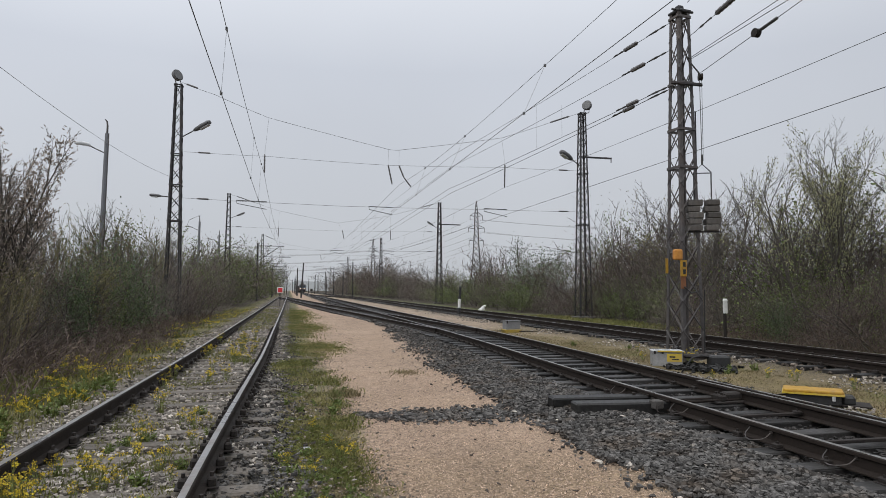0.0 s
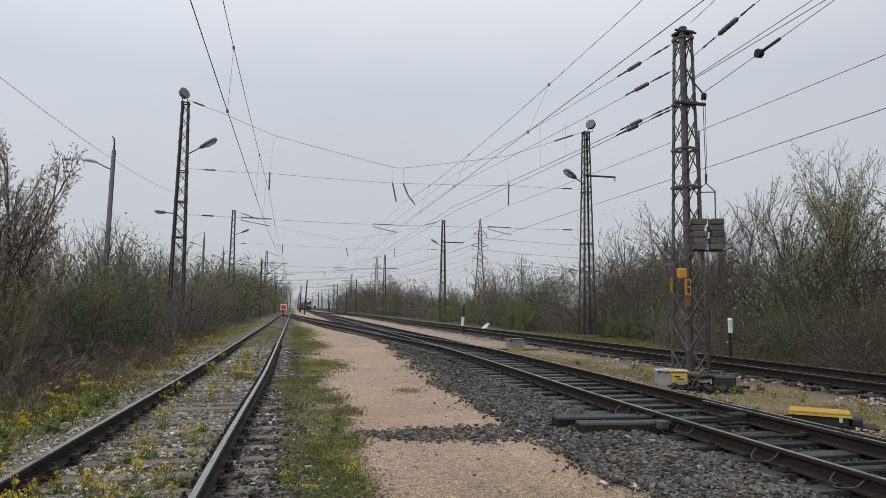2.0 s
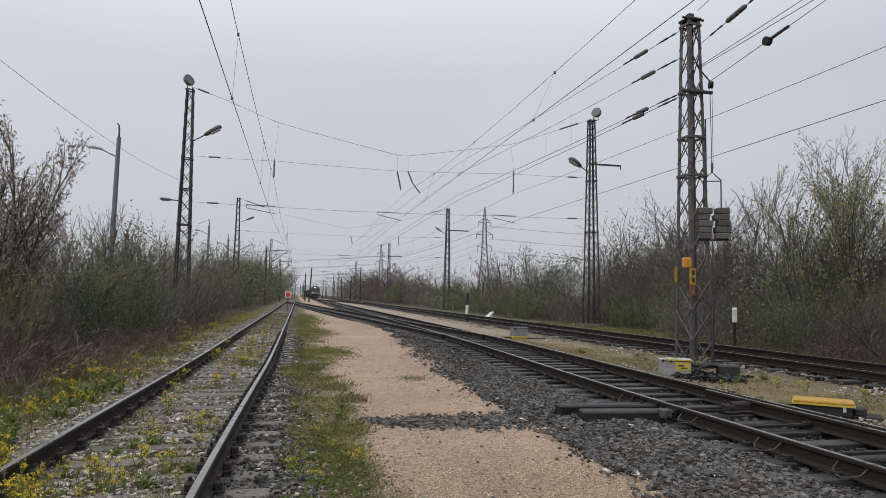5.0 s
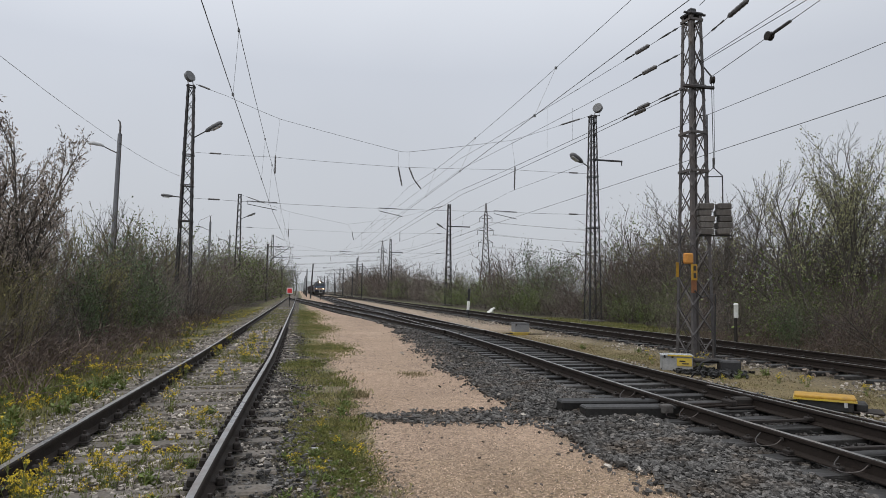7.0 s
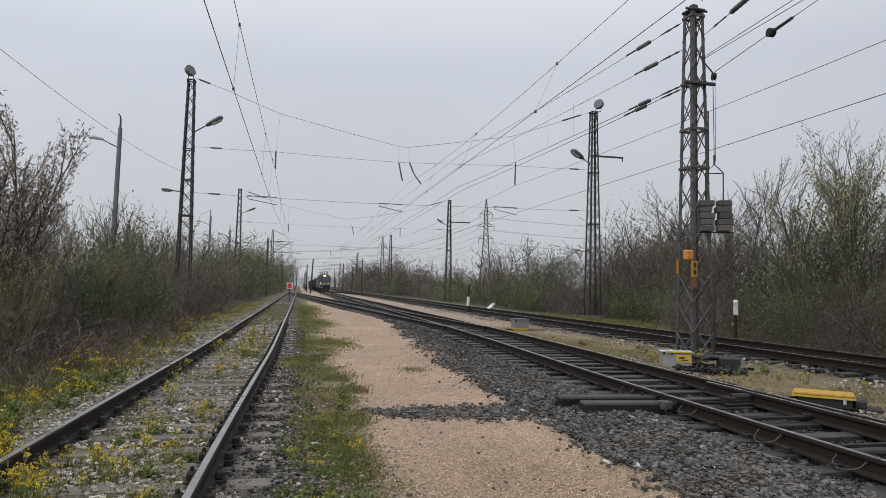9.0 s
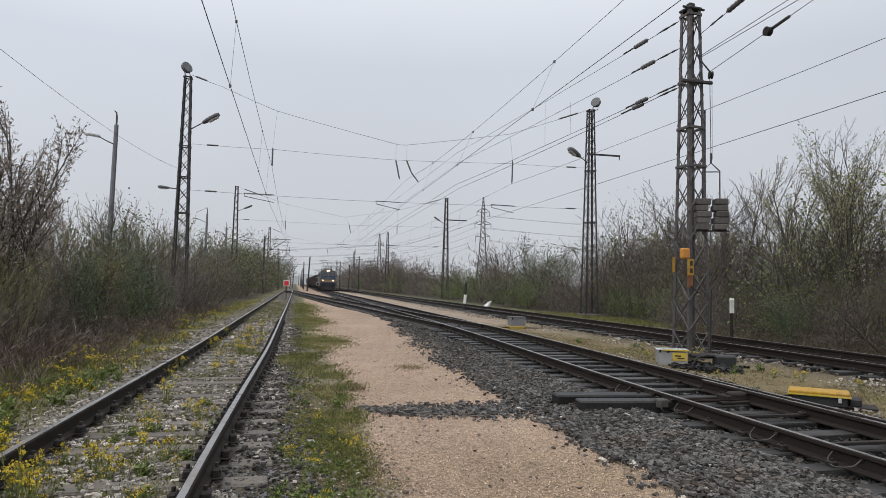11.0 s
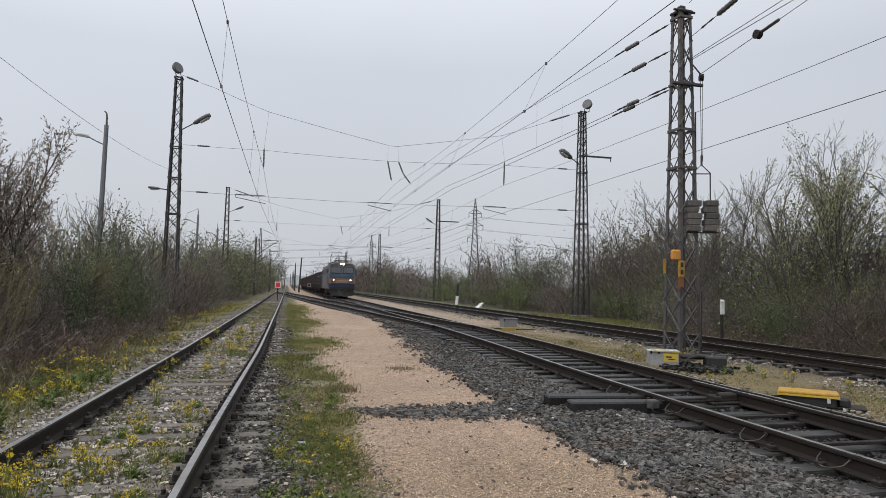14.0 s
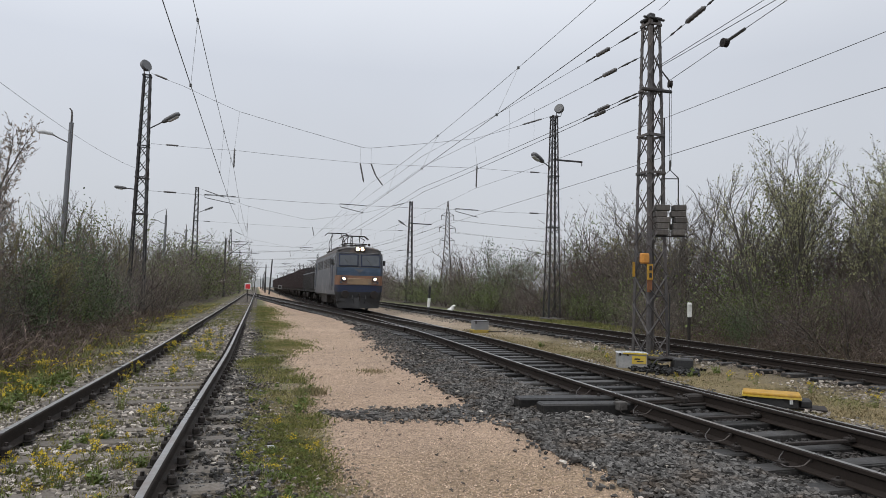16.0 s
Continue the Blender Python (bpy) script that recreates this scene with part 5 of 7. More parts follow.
def set_plant(kind, x, y, height, wide=1.0):
    h, obs = KINDS[kind, 0 if y < 20 else 1 if y < 48 else 2]
    ob = obs[prng.randrange(len(obs))]
    k = height / h
    m = pose(x, y, float(land(x, y)) - 0.02, prng.uniform(-3, 3), prng.uniform(-3, 3), prng.uniform(0, 360)) @ Matrix.Diagonal((k * wide, k * wide, k, 1))
    if ob.name not in USED:
        USED.add(ob.name)
        ob.matrix_basis = m
        return ob
    c = copy_thing(ob, pose(0, 0, 0))
    c.matrix_basis = m
    return c


RIGHT = [(0.05, 0.035), (0.10, 0.045), (0.145, 0.053), (0.20, 0.045), (0.262, 0.05), (0.3, 0.07), (0.347, 0.088), (0.38, 0.08), (0.405, 0.052), (0.45, 0.06), (0.506, 0.078), (0.56, 0.115), (0.6, 0.14),
         (0.66, 0.145), (0.744, 0.155), (0.8357, 0.14), (0.88, 0.17), (0.922, 0.215), (1.02, 0.215), (1.1, 0.19), (3.0, 0.19)]
LEFT = [(-3.0, 0.24), (-0.6, 0.23), (-0.404, 0.21), (-0.356, 0.215), (-0.317, 0.13), (-0.286, 0.105), (-0.258, 0.1), (-0.208, 0.085), (-0.122, 0.066), (-0.066, 0.058), (-0.03, 0.045)]


def reach(profile, x, y):
    d = math.hypot(x, y)
    return 1.53 + float(np.interp(x / y, [p[0] for p in profile], [p[1] for p in profile])) * d


def kind_right(q, row):
    u = prng.random()
    if q < 0.25:
        return ("red", "green", "bare", "tree", "bare")[int(u * 5)] if row == 0 else ("bare", "tree", "bare", "red")[int(u * 4)]
    if q < 0.34:
        return "green" if row < 1 and u < 0.75 else ("bare", "tree")[u < 0.5]
    if q < 0.4:
        return "deep" if row > 0 and u < 0.6 else ("red", "thorn")[u < 0.5]
    if q < 0.5:
        return ("thorn", "red", "thorn", "bare")[int(u * 4)] if row == 0 else ("bare", "tree")[u < 0.5]
    if q < 0.62:
        return "green" if row == 0 and u < 0.5 else ("bare", "red", "tree", "thorn")[int(u * 4)]
    if q < 0.78:
        return ("bare", "red", "bare", "green")[int(u * 4)] if row == 0 else ("tree", "tree", "olive")[int(u * 3)]
    if q < 0.88:
        return ("red", "bare")[u < 0.4] if row == 0 else ("olive", "tree")[u < 0.5]
    return ("bare", "red", "red", "bare", "red", "green")[int(u * 6)] if row == 0 else ("aspen", "aspen", "tree")[int(u * 3)]


y = 5.0
while y < 300:
    gap = 1.5 + y * 0.024 + (0.04 * (y - 150) if y > 150 else 0)
    for row, (dx, share) in enumerate(((15.3, 0.62), (17.3, 0.97), (19.5, 1.0), (18.4, 0.55), (21.5, 0.84))):
        if (row == 2 and (y > 45 or prng.random() < 0.25)) or (row == 1 and y < 24 and prng.random() < 0.4):
            continue
        x = dx + prng.uniform(-0.4, 0.9) + float(np.interp(y, [22, 33, 60, 170], [0, 2.4, 2.8, 4.6]))
        yy = y + prng.uniform(-0.6, 0.6) + row * gap * 0.5
        near = x / yy > 0.55
        if near and row == 0:
            share = 0.42
        if row == 4 and y > 42:
            continue
        if row > 2:
            row = 0
            x += 2.0 if y > 40 else 0
        h = reach(RIGHT, x, yy) * share * prng.uniform(0.9, 1.1) * (1.04 if x / yy > 0.55 else 1.0) * (prng.uniform(0.75, 1.05) if y > 45 else 1)
        set_plant(kind_right(x / yy, row), x, yy, min(max(h, 1.6), 12), (0.95 if near and row else 1.2) if y < 60 else 1.4)
    y += gap
y = 8.5
while y < 330:
    gap = 1.3 + y * 0.026 + (0.03 * (y - 150) if y > 150 else 0)
    for row, (dx, share) in enumerate(((-5.6, 0.72), (-8.2, 0.97))):
        x = dx + prng.uniform(-0.8, 0.6) - (0.014 * y if y > 40 else 0)
        yy = y + prng.uniform(-0.5, 0.5) + row * gap * 0.5
        q = x / yy
        h = reach(LEFT, x, yy) * share * prng.uniform(0.95, 1.2)
        u = prng.random()
        if q < -0.3:
            kind = ("bare", "withy", "red", "withy")[int(u * 4)]
            h *= 0.66
        elif q < -0.2:
            kind = ("withy", "bare", "thorn", "green", "red", "deep")[int(u * 6)] if row == 0 else ("tree", "bare", "withy", "tree")[int(u * 4)]
        elif q < -0.1:
            kind = ("green", "red", "bare", "thorn")[int(u * 4)] if row == 0 else ("bare", "tree", "green")[int(u * 3)]
        else:
            kind = ("green", "bare", "thorn", "red")[int(u * 4)]
        set_plant(kind, x, yy, min(max(h, 1.4), 10), 1.1)
    y += gap
for x, y, h in ((-6.1, 15.8, 5.9), (-7.2, 17.0, 6.5), (-7.9, 15.4, 5.6), (-9.4, 17.0, 5.6)):
    set_plant("catkin", x, y, h, 1.1)
set_plant("deep", -6.2, 23.5, 4.7, 0.85)
set_plant("deep", -5.4, 25.0, 3.8, 0.9)
set_plant("tree", -6.6, 29.0, 5.2, 0.9)
set_plant("tree", -6.0, 33.0, 4.8, 1.1)
for x, y, h in ((17.0, 47.0, 3.2), (18.4, 49.5, 3.4), (16.6, 50.5, 2.4), (19.6, 36.5, 3.2), (21.4, 38.5, 3.6)):
    set_plant("green", x, y, h, 1.3)
set_plant("deep", 22.5, 60, 6.6, 0.9)
set_plant("deep", 25.0, 62, 5.6, 1.0)
for x, y, h, k in ((20.0, 22.0, 5.6, "olive"), (18.2, 21.5, 5.9, "tree"), (17.0, 23.2, 5.0, "tree")):
    set_plant(k, x, y, h, 1.1)
for x, y, h in ((16.9, 18.0, 7.3), (18.4, 17.6, 7.0), (19.6, 19.2, 7.7), (20.4, 22.0, 8.4), (18.2, 14.2, 6.9), (19.8, 15.4, 7.1), (21.4, 17.0, 7.6)):
    set_plant("aspen", x, y, h, 1.0)
for x, y, h in ((16.2, 15.8, 2.4), (17.6, 17.6, 2.8), (16.6, 20.6, 2.2), (17.4, 11.6, 2.4)):
    set_plant("green", x, y, h, 1.1)
for x, y, h in ((-7.0, 14.5, 3.3), (-6.7, 18.0, 3.3), (-8.4, 13.0, 3.2), (15.2, 17.4, 1.7)):
    set_plant("deep", x, y, h, 1.2)
for x, y, h in ((15.3, 12.2, 2.1), (15.6, 14.6, 2.3), (16.2, 10.2, 2.6), (16.4, 17.6, 2.3), (15.2, 10.6, 1.8), (15.7, 13.4, 1.8), (17.2, 20.5, 2.2), (17.0, 15.2, 2.4), (18.0, 18.4, 2.6), (17.6, 12.6, 2.4), (18.6, 15.0, 2.8), (16.0, 19.4, 1.6), (-5.5, 12.2, 2.0), (-5.7, 14.4, 2.2), (-6.4, 11.0, 2.2)):
    set_plant("red", x, y, h, 1.25)
for x, y, h in ((-5.9, 16.5, 2.6), (-5.6, 19.5, 2.7), (-7.2, 12.6, 2.8)):
    set_plant("olive", x, y, h, 1.3)
for x, y in ((-4.6, 9.6), (-5.0, 11.5), (-4.4, 13.4), (-4.8, 16), (-4.3, 18.5), (-4.7, 21), (-4.5, 25), (-6.2, 10.3), (-6.3, 8.8), (-4.9, 30), (14.9, 12), (14.9, 15.5), (15.2, 20), (14.8, 9), (15.0, 13.6), (15.3, 17.6), (15.6, 22), (15.0, 10.6), (-5.4, 13.4), (-5.2, 14.8), (-5.3, 17.2), (-5.2, 19.6), (-4.5, 22.6)):
    set_plant("bramble", x, y, prng.uniform(0.7, 1.15), 1.3)
for x, y, h, k in ((-3.6, 238, 11.0, "aspen"), (-1.2, 232, 13.0, "aspen"), (-2.2, 230, 11.5, "aspen"), (-9, 205, 9, "green"), (-12, 260, 9, "tree"), (20, 215, 9, "bare"), (22, 255, 10, "tree"), (25, 300, 10, "bare"), (19, 340, 8, "tree"),
                   (-8, 300, 9, "bare"), (-10, 360, 9, "tree"), (30, 190, 9, "bare"), (36, 230, 10, "tree"), (48, 260, 10, "bare"), (62, 250, 10, "tree"), (-16, 190, 8, "bare")):
    set_plant(k, x, y, h, 1.4)


for _, obs in KINDS.values():
    for ob in obs:
        if ob.name not in USED:
            for o in (*ob.children_recursive, ob):
                bpy.data.objects.remove(o)


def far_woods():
    """Woods that close the view, far beyond the yard; haze put into their glow."""
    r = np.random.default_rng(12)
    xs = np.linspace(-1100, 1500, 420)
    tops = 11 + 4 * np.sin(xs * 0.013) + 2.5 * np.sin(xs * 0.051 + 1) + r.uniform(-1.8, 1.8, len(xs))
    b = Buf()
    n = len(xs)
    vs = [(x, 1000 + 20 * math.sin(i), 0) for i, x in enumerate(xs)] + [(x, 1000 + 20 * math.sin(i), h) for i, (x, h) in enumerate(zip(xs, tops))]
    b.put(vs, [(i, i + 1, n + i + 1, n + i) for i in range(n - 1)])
    return tagged(new("backdrop", b.mesh("backdrop", FAR_WOODS_GLOW)), "line of distant woods with grey haze put into a flat glow", "woods", kind="structure")


far_woods()

# ballast, grass and weeds -------------------------------------------------------------------
def stones(name, label, n, sample, small, large, mat, lift=0.25, flat=0.6):
    """Angular stones strewn over the ground."""
    x, y = sample(n)
    n = len(x)
    s = rng.uniform(small, large, (n, 1, 1)) * rng.uniform(0.7, 1.3, (n, 1, 3))
    s[:, :, 2] *= flat
    cube = np.array([(i, j, k) for i in (-1, 1) for j in (-1, 1) for k in (-1, 1)], float)[None] * 0.5
    v = (cube + rng.uniform(-0.27, 0.27, (n, 8, 3))) * s
    a, t = rng.uniform(0, 6.28, n), rng.normal(0, 0.35, n)
    ca, sa, ct, st = np.cos(a), np.sin(a), np.cos(t), np.sin(t)
    v = np.stack([v[..., 0] * ct[:, None] + v[..., 2] * st[:, None], v[..., 1], -v[..., 0] * st[:, None] + v[..., 2] * ct[:, None]], -1)
    v = np.stack([v[..., 0] * ca[:, None] - v[..., 1] * sa[:, None], v[..., 0] * sa[:, None] + v[..., 1] * ca[:, None], v[..., 2]], -1)
    z = land(x, y) + s[:, 0, 2] * lift + rng.uniform(-0.008, 0.012, n)
    v += np.stack([x, y, z], -1)[:, None]
    f = np.array([(0, 1, 3, 2), (4, 6, 7, 5), (0, 4, 5, 1), (2, 3, 7, 6), (0, 2, 6, 4), (1, 5, 7, 3)])
    f = (np.arange(n)[:, None, None] * 8 + f[None]).reshape(-1, 4)
    return tagged(new(name, array_mesh(name, v.reshape(-1, 3), f, mat)), label, "stones", kind="stuff")


def pebbles(name, label, n, sample, small, large, mat):
    """Small pointed grains strewn over the ground, four faces each."""
    x, y = sample(n)
    n = len(x)
    s, a = rng.uniform(small, large, (n, 4)), rng.uniform(0, 6.28, n)
    q = a[:, None] + np.arange(4) * math.pi / 2 + rng.normal(0, 0.25, (n, 4))
    z = land(x, y) + 0.002
    ring = np.stack([x[:, None] + np.cos(q) * s, y[:, None] + np.sin(q) * s, np.repeat(z[:, None] - 0.006, 4, 1)], -1)
    top = np.stack([x + rng.normal(0, 0.3, n) * s[:, 0], y + rng.normal(0, 0.3, n) * s[:, 1], z + s[:, 0] * rng.uniform(0.15, 0.5, n)], -1)
    v = np.concatenate([ring, top[:, None]], 1).reshape(-1, 3)
    f = (np.arange(n)[:, None, None] * 5 + np.array([(0, 1, 4), (1, 2, 4), (2, 3, 4), (3, 0, 4)])[None]).reshape(-1, 3)
    return tagged(new(name, array_mesh(name, v, f, mat)), label, "stones", kind="stuff")


def zone(x0, x1, y0, y1, power=2.2, edge=0.12, keep=None):
    """Points between x0 and x1, thinning with distance."""
    def sample(n):
        u = rng.uniform(0, 1, n)
        y = y0 + (y1 - y0) * u ** power
        x = rng.uniform(x0, x1, n) + rng.normal(0, edge, n)
        if keep is not None:
            k = keep(x, y)
            x, y = x[k], y[k]
        return x, y
    return sample


wave = lambda x, y, s: np.sin(x * s + 1.7 * np.sin(y * s * 0.6)) * np.cos(y * s * 0.8 + np.sin(x * s * 0.9))
off_sleepers = lambda x, y: np.abs(((y - 5.45) / 0.585) % 1 - 0.5) < 0.36
shoulder = lambda x, y: x > 3.12 + 0.12 * np.sin(y * 1.7) + 0.06 * np.sin(y * 4.9) + 0.85 * np.clip((y - 14) / 14, 0, 1) - np.abs(rng.normal(0, 0.1, np.shape(x)))
stones("dark_ballast", "dark grey crushed-stone ballast heaped along the main line", 9500, zone(2.9, 4.85, 3.2, 26, 2.0, 0.1, shoulder), 0.02, 0.05, STONE_DARK, 0.35)
# stones between the rails have a blacker tone than those on the shoulders
stones("oily_ballast", "black ballast between the rails of the main line", 8500, zone(4.85, 6.3, 3.2, 26, 2.0, 0.06), 0.02, 0.05, STONE_BLACK, 0.25)
stones("dark_ballast", "dark grey crushed-stone ballast on the far shoulder of the main line", 3500, zone(6.3, 7.4, 3.2, 26, 2.0, 0.1), 0.02, 0.05, STONE_DARK, 0.3)
stones("dark_ballast", "dark grey crushed-stone ballast shoulder", 14000, zone(2.95, 4.4, 3.2, 14, 1.6, 0.08, shoulder), 0.022, 0.046, STONE_DARK, 0.7)
stones("dark_ballast", "dark grey ballast along the main line farther off", 5500, zone(3.1, 7.4, 24, 75, 1.7, 0.15, shoulder), 0.05, 0.09, STONE_DARK, 0.4)
stones("loose_ballast", "single dark stones strayed from the ballast onto the path", 500, lambda n: (lambda y: (3.1 - np.abs(rng.normal(0, 0.2, n)) + 0.85 * np.clip((y - 14) / 14, 0, 1), y))(3.4 + 22 * rng.uniform(0, 1, n) ** 1.6), 0.012, 0.04, STONE_DARK, 0.35)
def spill(n):
    x = 0.85 + 2.4 * rng.uniform(0, 1, n) ** 0.8
    top = np.interp(x, [0.85, 1.3, 2.4, 3.2], [8.6, 8.68, 8.66, 8.9]) + 0.06 * np.sin(x * 9)
    low = np.interp(x, [0.85, 1.1, 1.8, 2.6, 3.2], [8.48, 8.14, 7.92, 7.78, 7.6]) + 0.06 * np.sin(x * 7 + 1)
    mid, half = (top + low) / 2, (top - low) / 2
    return x, mid + half * np.clip(rng.normal(0, 0.6, n), -1.5, 1.5)


stones("ballast_spill", "tongue of dark ballast spilled across the sandy path", 2300, spill, 0.014, 0.044, STONE_DARK, 0.05, 0.4)
stones("pale_ballast", "pale pebbly ballast in the disused siding", 18000, zone(-2.9, -0.3, 3.6, 30, 1.9, 0.15, lambda x, y: (off_sleepers(x, y) | (wave(x, y, 2.1) > 0.25)) & (wave(x, y, 1.5) > -0.6)), 0.014, 0.04, STONE_PALE, 0.4)
stones("pale_ballast", "pale ballast in the siding farther off", 3600, zone(-2.8, -0.4, 16, 60, 1.5, 0.2, lambda x, y: wave(x, y, 0.9) > -0.35), 0.03, 0.065, STONE_PALE, 0.4)
stones("pale_ballast", "pale stones scattered along the verge of the hedge line", 3600, zone(9.4, 9.95, 4, 50, 1.8, 0.2, lambda x, y: wave(x, y, 0.9) > -0.3), 0.02, 0.045, STONE_PALE, 0.4)
stones("pale_ballast", "pale stones along the shoulder of the main line", 1800, zone(7.1, 7.7, 5, 40, 1.8, 0.2, lambda x, y: wave(x, y, 1.1) > -0.1), 0.015, 0.038, STONE_PALE, 0.4)
stones("dark_gravel", "dark gravel at the edge of the siding", 4200, zone(-0.55, 0.2, 3.8, 25, 1.8, 0.12), 0.012, 0.04, STONE_DARK, 0.4)
stones("brown_ballast", "rust-brown ballast in the line by the hedge", 5000, zone(9.8, 12.4, 6, 60, 1.9, 0.1), 0.035, 0.065, surf("rusty_stone", (0.1, 0.08, 0.065), (0.19, 0.155, 0.13), 0.9, 0, 60, 2, 0.4, 0.004, island=0.4), 0.4)
pebbles("path_pebbles", "fine pinkish grit and pebbles on the sandy path", 24000, zone(0.6, 3.15, 3.6, 13, 1.5, 0.12), 0.003, 0.009, STONE_SAND)
pebbles("path_pebbles", "coarser pale pebbles on the sandy path", 5000, zone(0.5, 3.15, 4.0, 24, 1.5, 0.15), 0.006, 0.014, STONE_SAND)
pebbles("path_grit", "dark and brown grit trodden into the path", 1800, zone(0.6, 3.2, 3.6, 20, 1.5, 0.15), 0.003, 0.009, CLOD)
stones("path_clods", "dark clods and lumps lying on the sandy path", 170, zone(0.75, 3.0, 4.0, 24, 1.5, 0.1), 0.008, 0.03, CLOD, 0.3, 0.4)
stones("pale_stones", "few white stones lying on the dark ballast", 60, zone(2.8, 4.4, 4.0, 20, 1.6, 0.1), 0.025, 0.055, STONE_PALE, 0.7)

stones("pale_stones", "pale stones among the dark gravel at the edge of the siding", 260, zone(-0.6, 0.4, 3.8, 16, 1.5, 0.15), 0.012, 0.034, STONE_PALE, 0.4)
stones("rubble", "dark broken rubble heaped round the mast footing", 420, lambda n: (8.35 + rng.normal(0, 0.3, n), 12.15 + rng.normal(0, 0.35, n)), 0.035, 0.09, TARRED, 0.6)
stones("verge_gravel", "fine brown and grey gravel at the grassy edge of the path", 3500, zone(0.0, 0.9, 4.0, 18, 1.6, 0.12), 0.006, 0.022, surf("verge_stone", (0.13, 0.105, 0.08), (0.27, 0.225, 0.18), 0.9, 0, 60, 2, 0.4, 0.004, island=0.6), 0.35)


def blades(name, label, n, sample, low, high, width, mat, lean=0.35, category="grass"):
    x, y = sample(n)
    n = len(x)
    h = rng.uniform(low, high, n)
    a, t = rng.uniform(0, 6.28, n), rng.uniform(0.1, 1, n) * lean
    w = width * rng.uniform(0.6, 1.4, n)
    z = land(x, y) - 0.012
    dx, dy = np.cos(a), np.sin(a)
    p0 = np.stack([x - dy * w, y + dx * w, z], -1)
    p1 = np.stack([x + dy * w, y - dx * w, z], -1)
    p2 = np.stack([x + dx * h * t * 0.45 + dy * w * 0.7, y + dy * h * t * 0.45 - dx * w * 0.7, z + h * 0.6], -1)
    p3 = np.stack([x + dx * h * t, y + dy * h * t, z + h * (1 - 0.3 * t)], -1)
    f = np.arange(n * 4).reshape(-1, 4)
    return tagged(new(name, array_mesh(name, np.stack([p0, p1, p2, p3], 1).reshape(-1, 3), f, mat)), label, category, kind="stuff")


patch = lambda s, t: (lambda x, y: wave(x, y, s) + 0.5 * wave(y, x, s * 2.7) > t)
blades("grass", "low green weeds and grass beside the siding", 32000, zone(0.0, 0.66, 3.8, 8.3, 1.3, 0.1, patch(2.2, -0.4)), 0.012, 0.06, 0.0045, GRASS, 1.2)
blades("grass", "bright green low weeds at the near end of the grassy strip", 9000, zone(0.02, 0.6, 3.8, 6.2, 1.2, 0.08, patch(3.1, 0.15)), 0.01, 0.05, 0.006, WEED_LEAF, 1.3)
blades("dry_grass", "dry brownish growth beside the siding", 14000, zone(-0.05, 0.72, 3.8, 9.5, 1.3, 0.12, patch(1.7, -0.5)), 0.008, 0.04, 0.004, GRASS_DRY, 1.2)
blades("grass", "ragged strip of grass between siding and path", 18000, zone(0.0, 0.85, 8.0, 55, 1.8, 0.2, patch(0.8, -0.05)), 0.02, 0.09, 0.008, GRASS, 0.7)
blades("grass", "tufts at the edge of the path", 14000, zone(0.02, 0.8, 7.6, 18, 1.4, 0.12, patch(1.9, 0.05)), 0.02, 0.075, 0.006, GRASS, 0.9)
blades("grass", "tufts growing between the siding rails", 14000, zone(-2.0, -0.75, 4.2, 12, 1.5, 0.1, patch(2.6, 0.05)), 0.02, 0.08, 0.005, GRASS, 0.7)
blades("grass", "yellow-green growth between the siding rails farther off", 16000, zone(-2.0, -0.7, 11, 62, 1.5, 0.1, patch(0.7, -0.2)), 0.03, 0.12, 0.012, GRASS, 0.6)
blades("dry_grass", "brownish moss and dry growth in the siding ballast", 12000, zone(-2.05, -0.7, 4.2, 16, 1.5, 0.12, patch(3.4, -0.1)), 0.008, 0.035, 0.005, GRASS_DRY, 1.2)
blades("grass", "mossy growth over the sleepers of the siding", 9000, zone(-2.1, -0.7, 4.2, 14, 1.4, 0.12, patch(2.9, 0.2)), 0.008, 0.035, 0.005, GRASS, 1.2)
blades("grass", "green weedy bank beside the siding", 26000, zone(-4.8, -2.75, 4.5, 60, 2.0, 0.22, patch(0.9, -0.3)), 0.02, 0.12, 0.008, GRASS, 0.7)
blades("grass", "grass at the foot of the hedge", 12000, zone(12.4, 13.7, 8, 60, 1.6, 0.25, patch(0.6, -0.1)), 0.06, 0.22, 0.013, GRASS, 0.6)
blades("dry_grass", "short dry straw-coloured grass between the lines", 20000, zone(7.5, 9.5, 5, 27, 1.6, 0.2, patch(1.0, -0.4)), 0.012, 0.055, 0.007, GRASS_DRY, 1.0)
blades("dry_grass", "short dry turf beside the point machine", 22000, zone(7.4, 9.7, 5, 20, 1.5, 0.15, patch(1.3, -0.5)), 0.012, 0.045, 0.006, GRASS_DRY, 1.0)
blades("grass", "green bank in front of the hedge", 11000, zone(13.4, 17.4, 24, 40, 1.2, 0.3, patch(0.5, -0.3)), 0.05, 0.18, 0.014, GRASS, 0.7)
blades("grass", "green undergrowth below the thicket", 9000, zone(-6.5, -3.9, 6.5, 40, 1.7, 0.3, patch(0.7, 0.0)), 0.08, 0.35, 0.009, GRASS, 0.6)
blades("dry_grass", "dry brown stems under the thicket", 7000, zone(-7.5, -4.1, 6.5, 40, 1.7, 0.3, patch(0.9, -0.6)), 0.1, 0.5, 0.005, STRAW, 0.6)
blades("dry_grass", "dead undergrowth below the hedge", 9000, zone(14.4, 18, 4, 24, 1.4, 0.3), 0.08, 0.3, 0.005, STRAW, 0.6)
mound = lambda cx, cy, rx, ry: (lambda n: (cx + rx * rng.normal(0, 0.42, n), cy + ry * rng.normal(0, 0.42, n)))
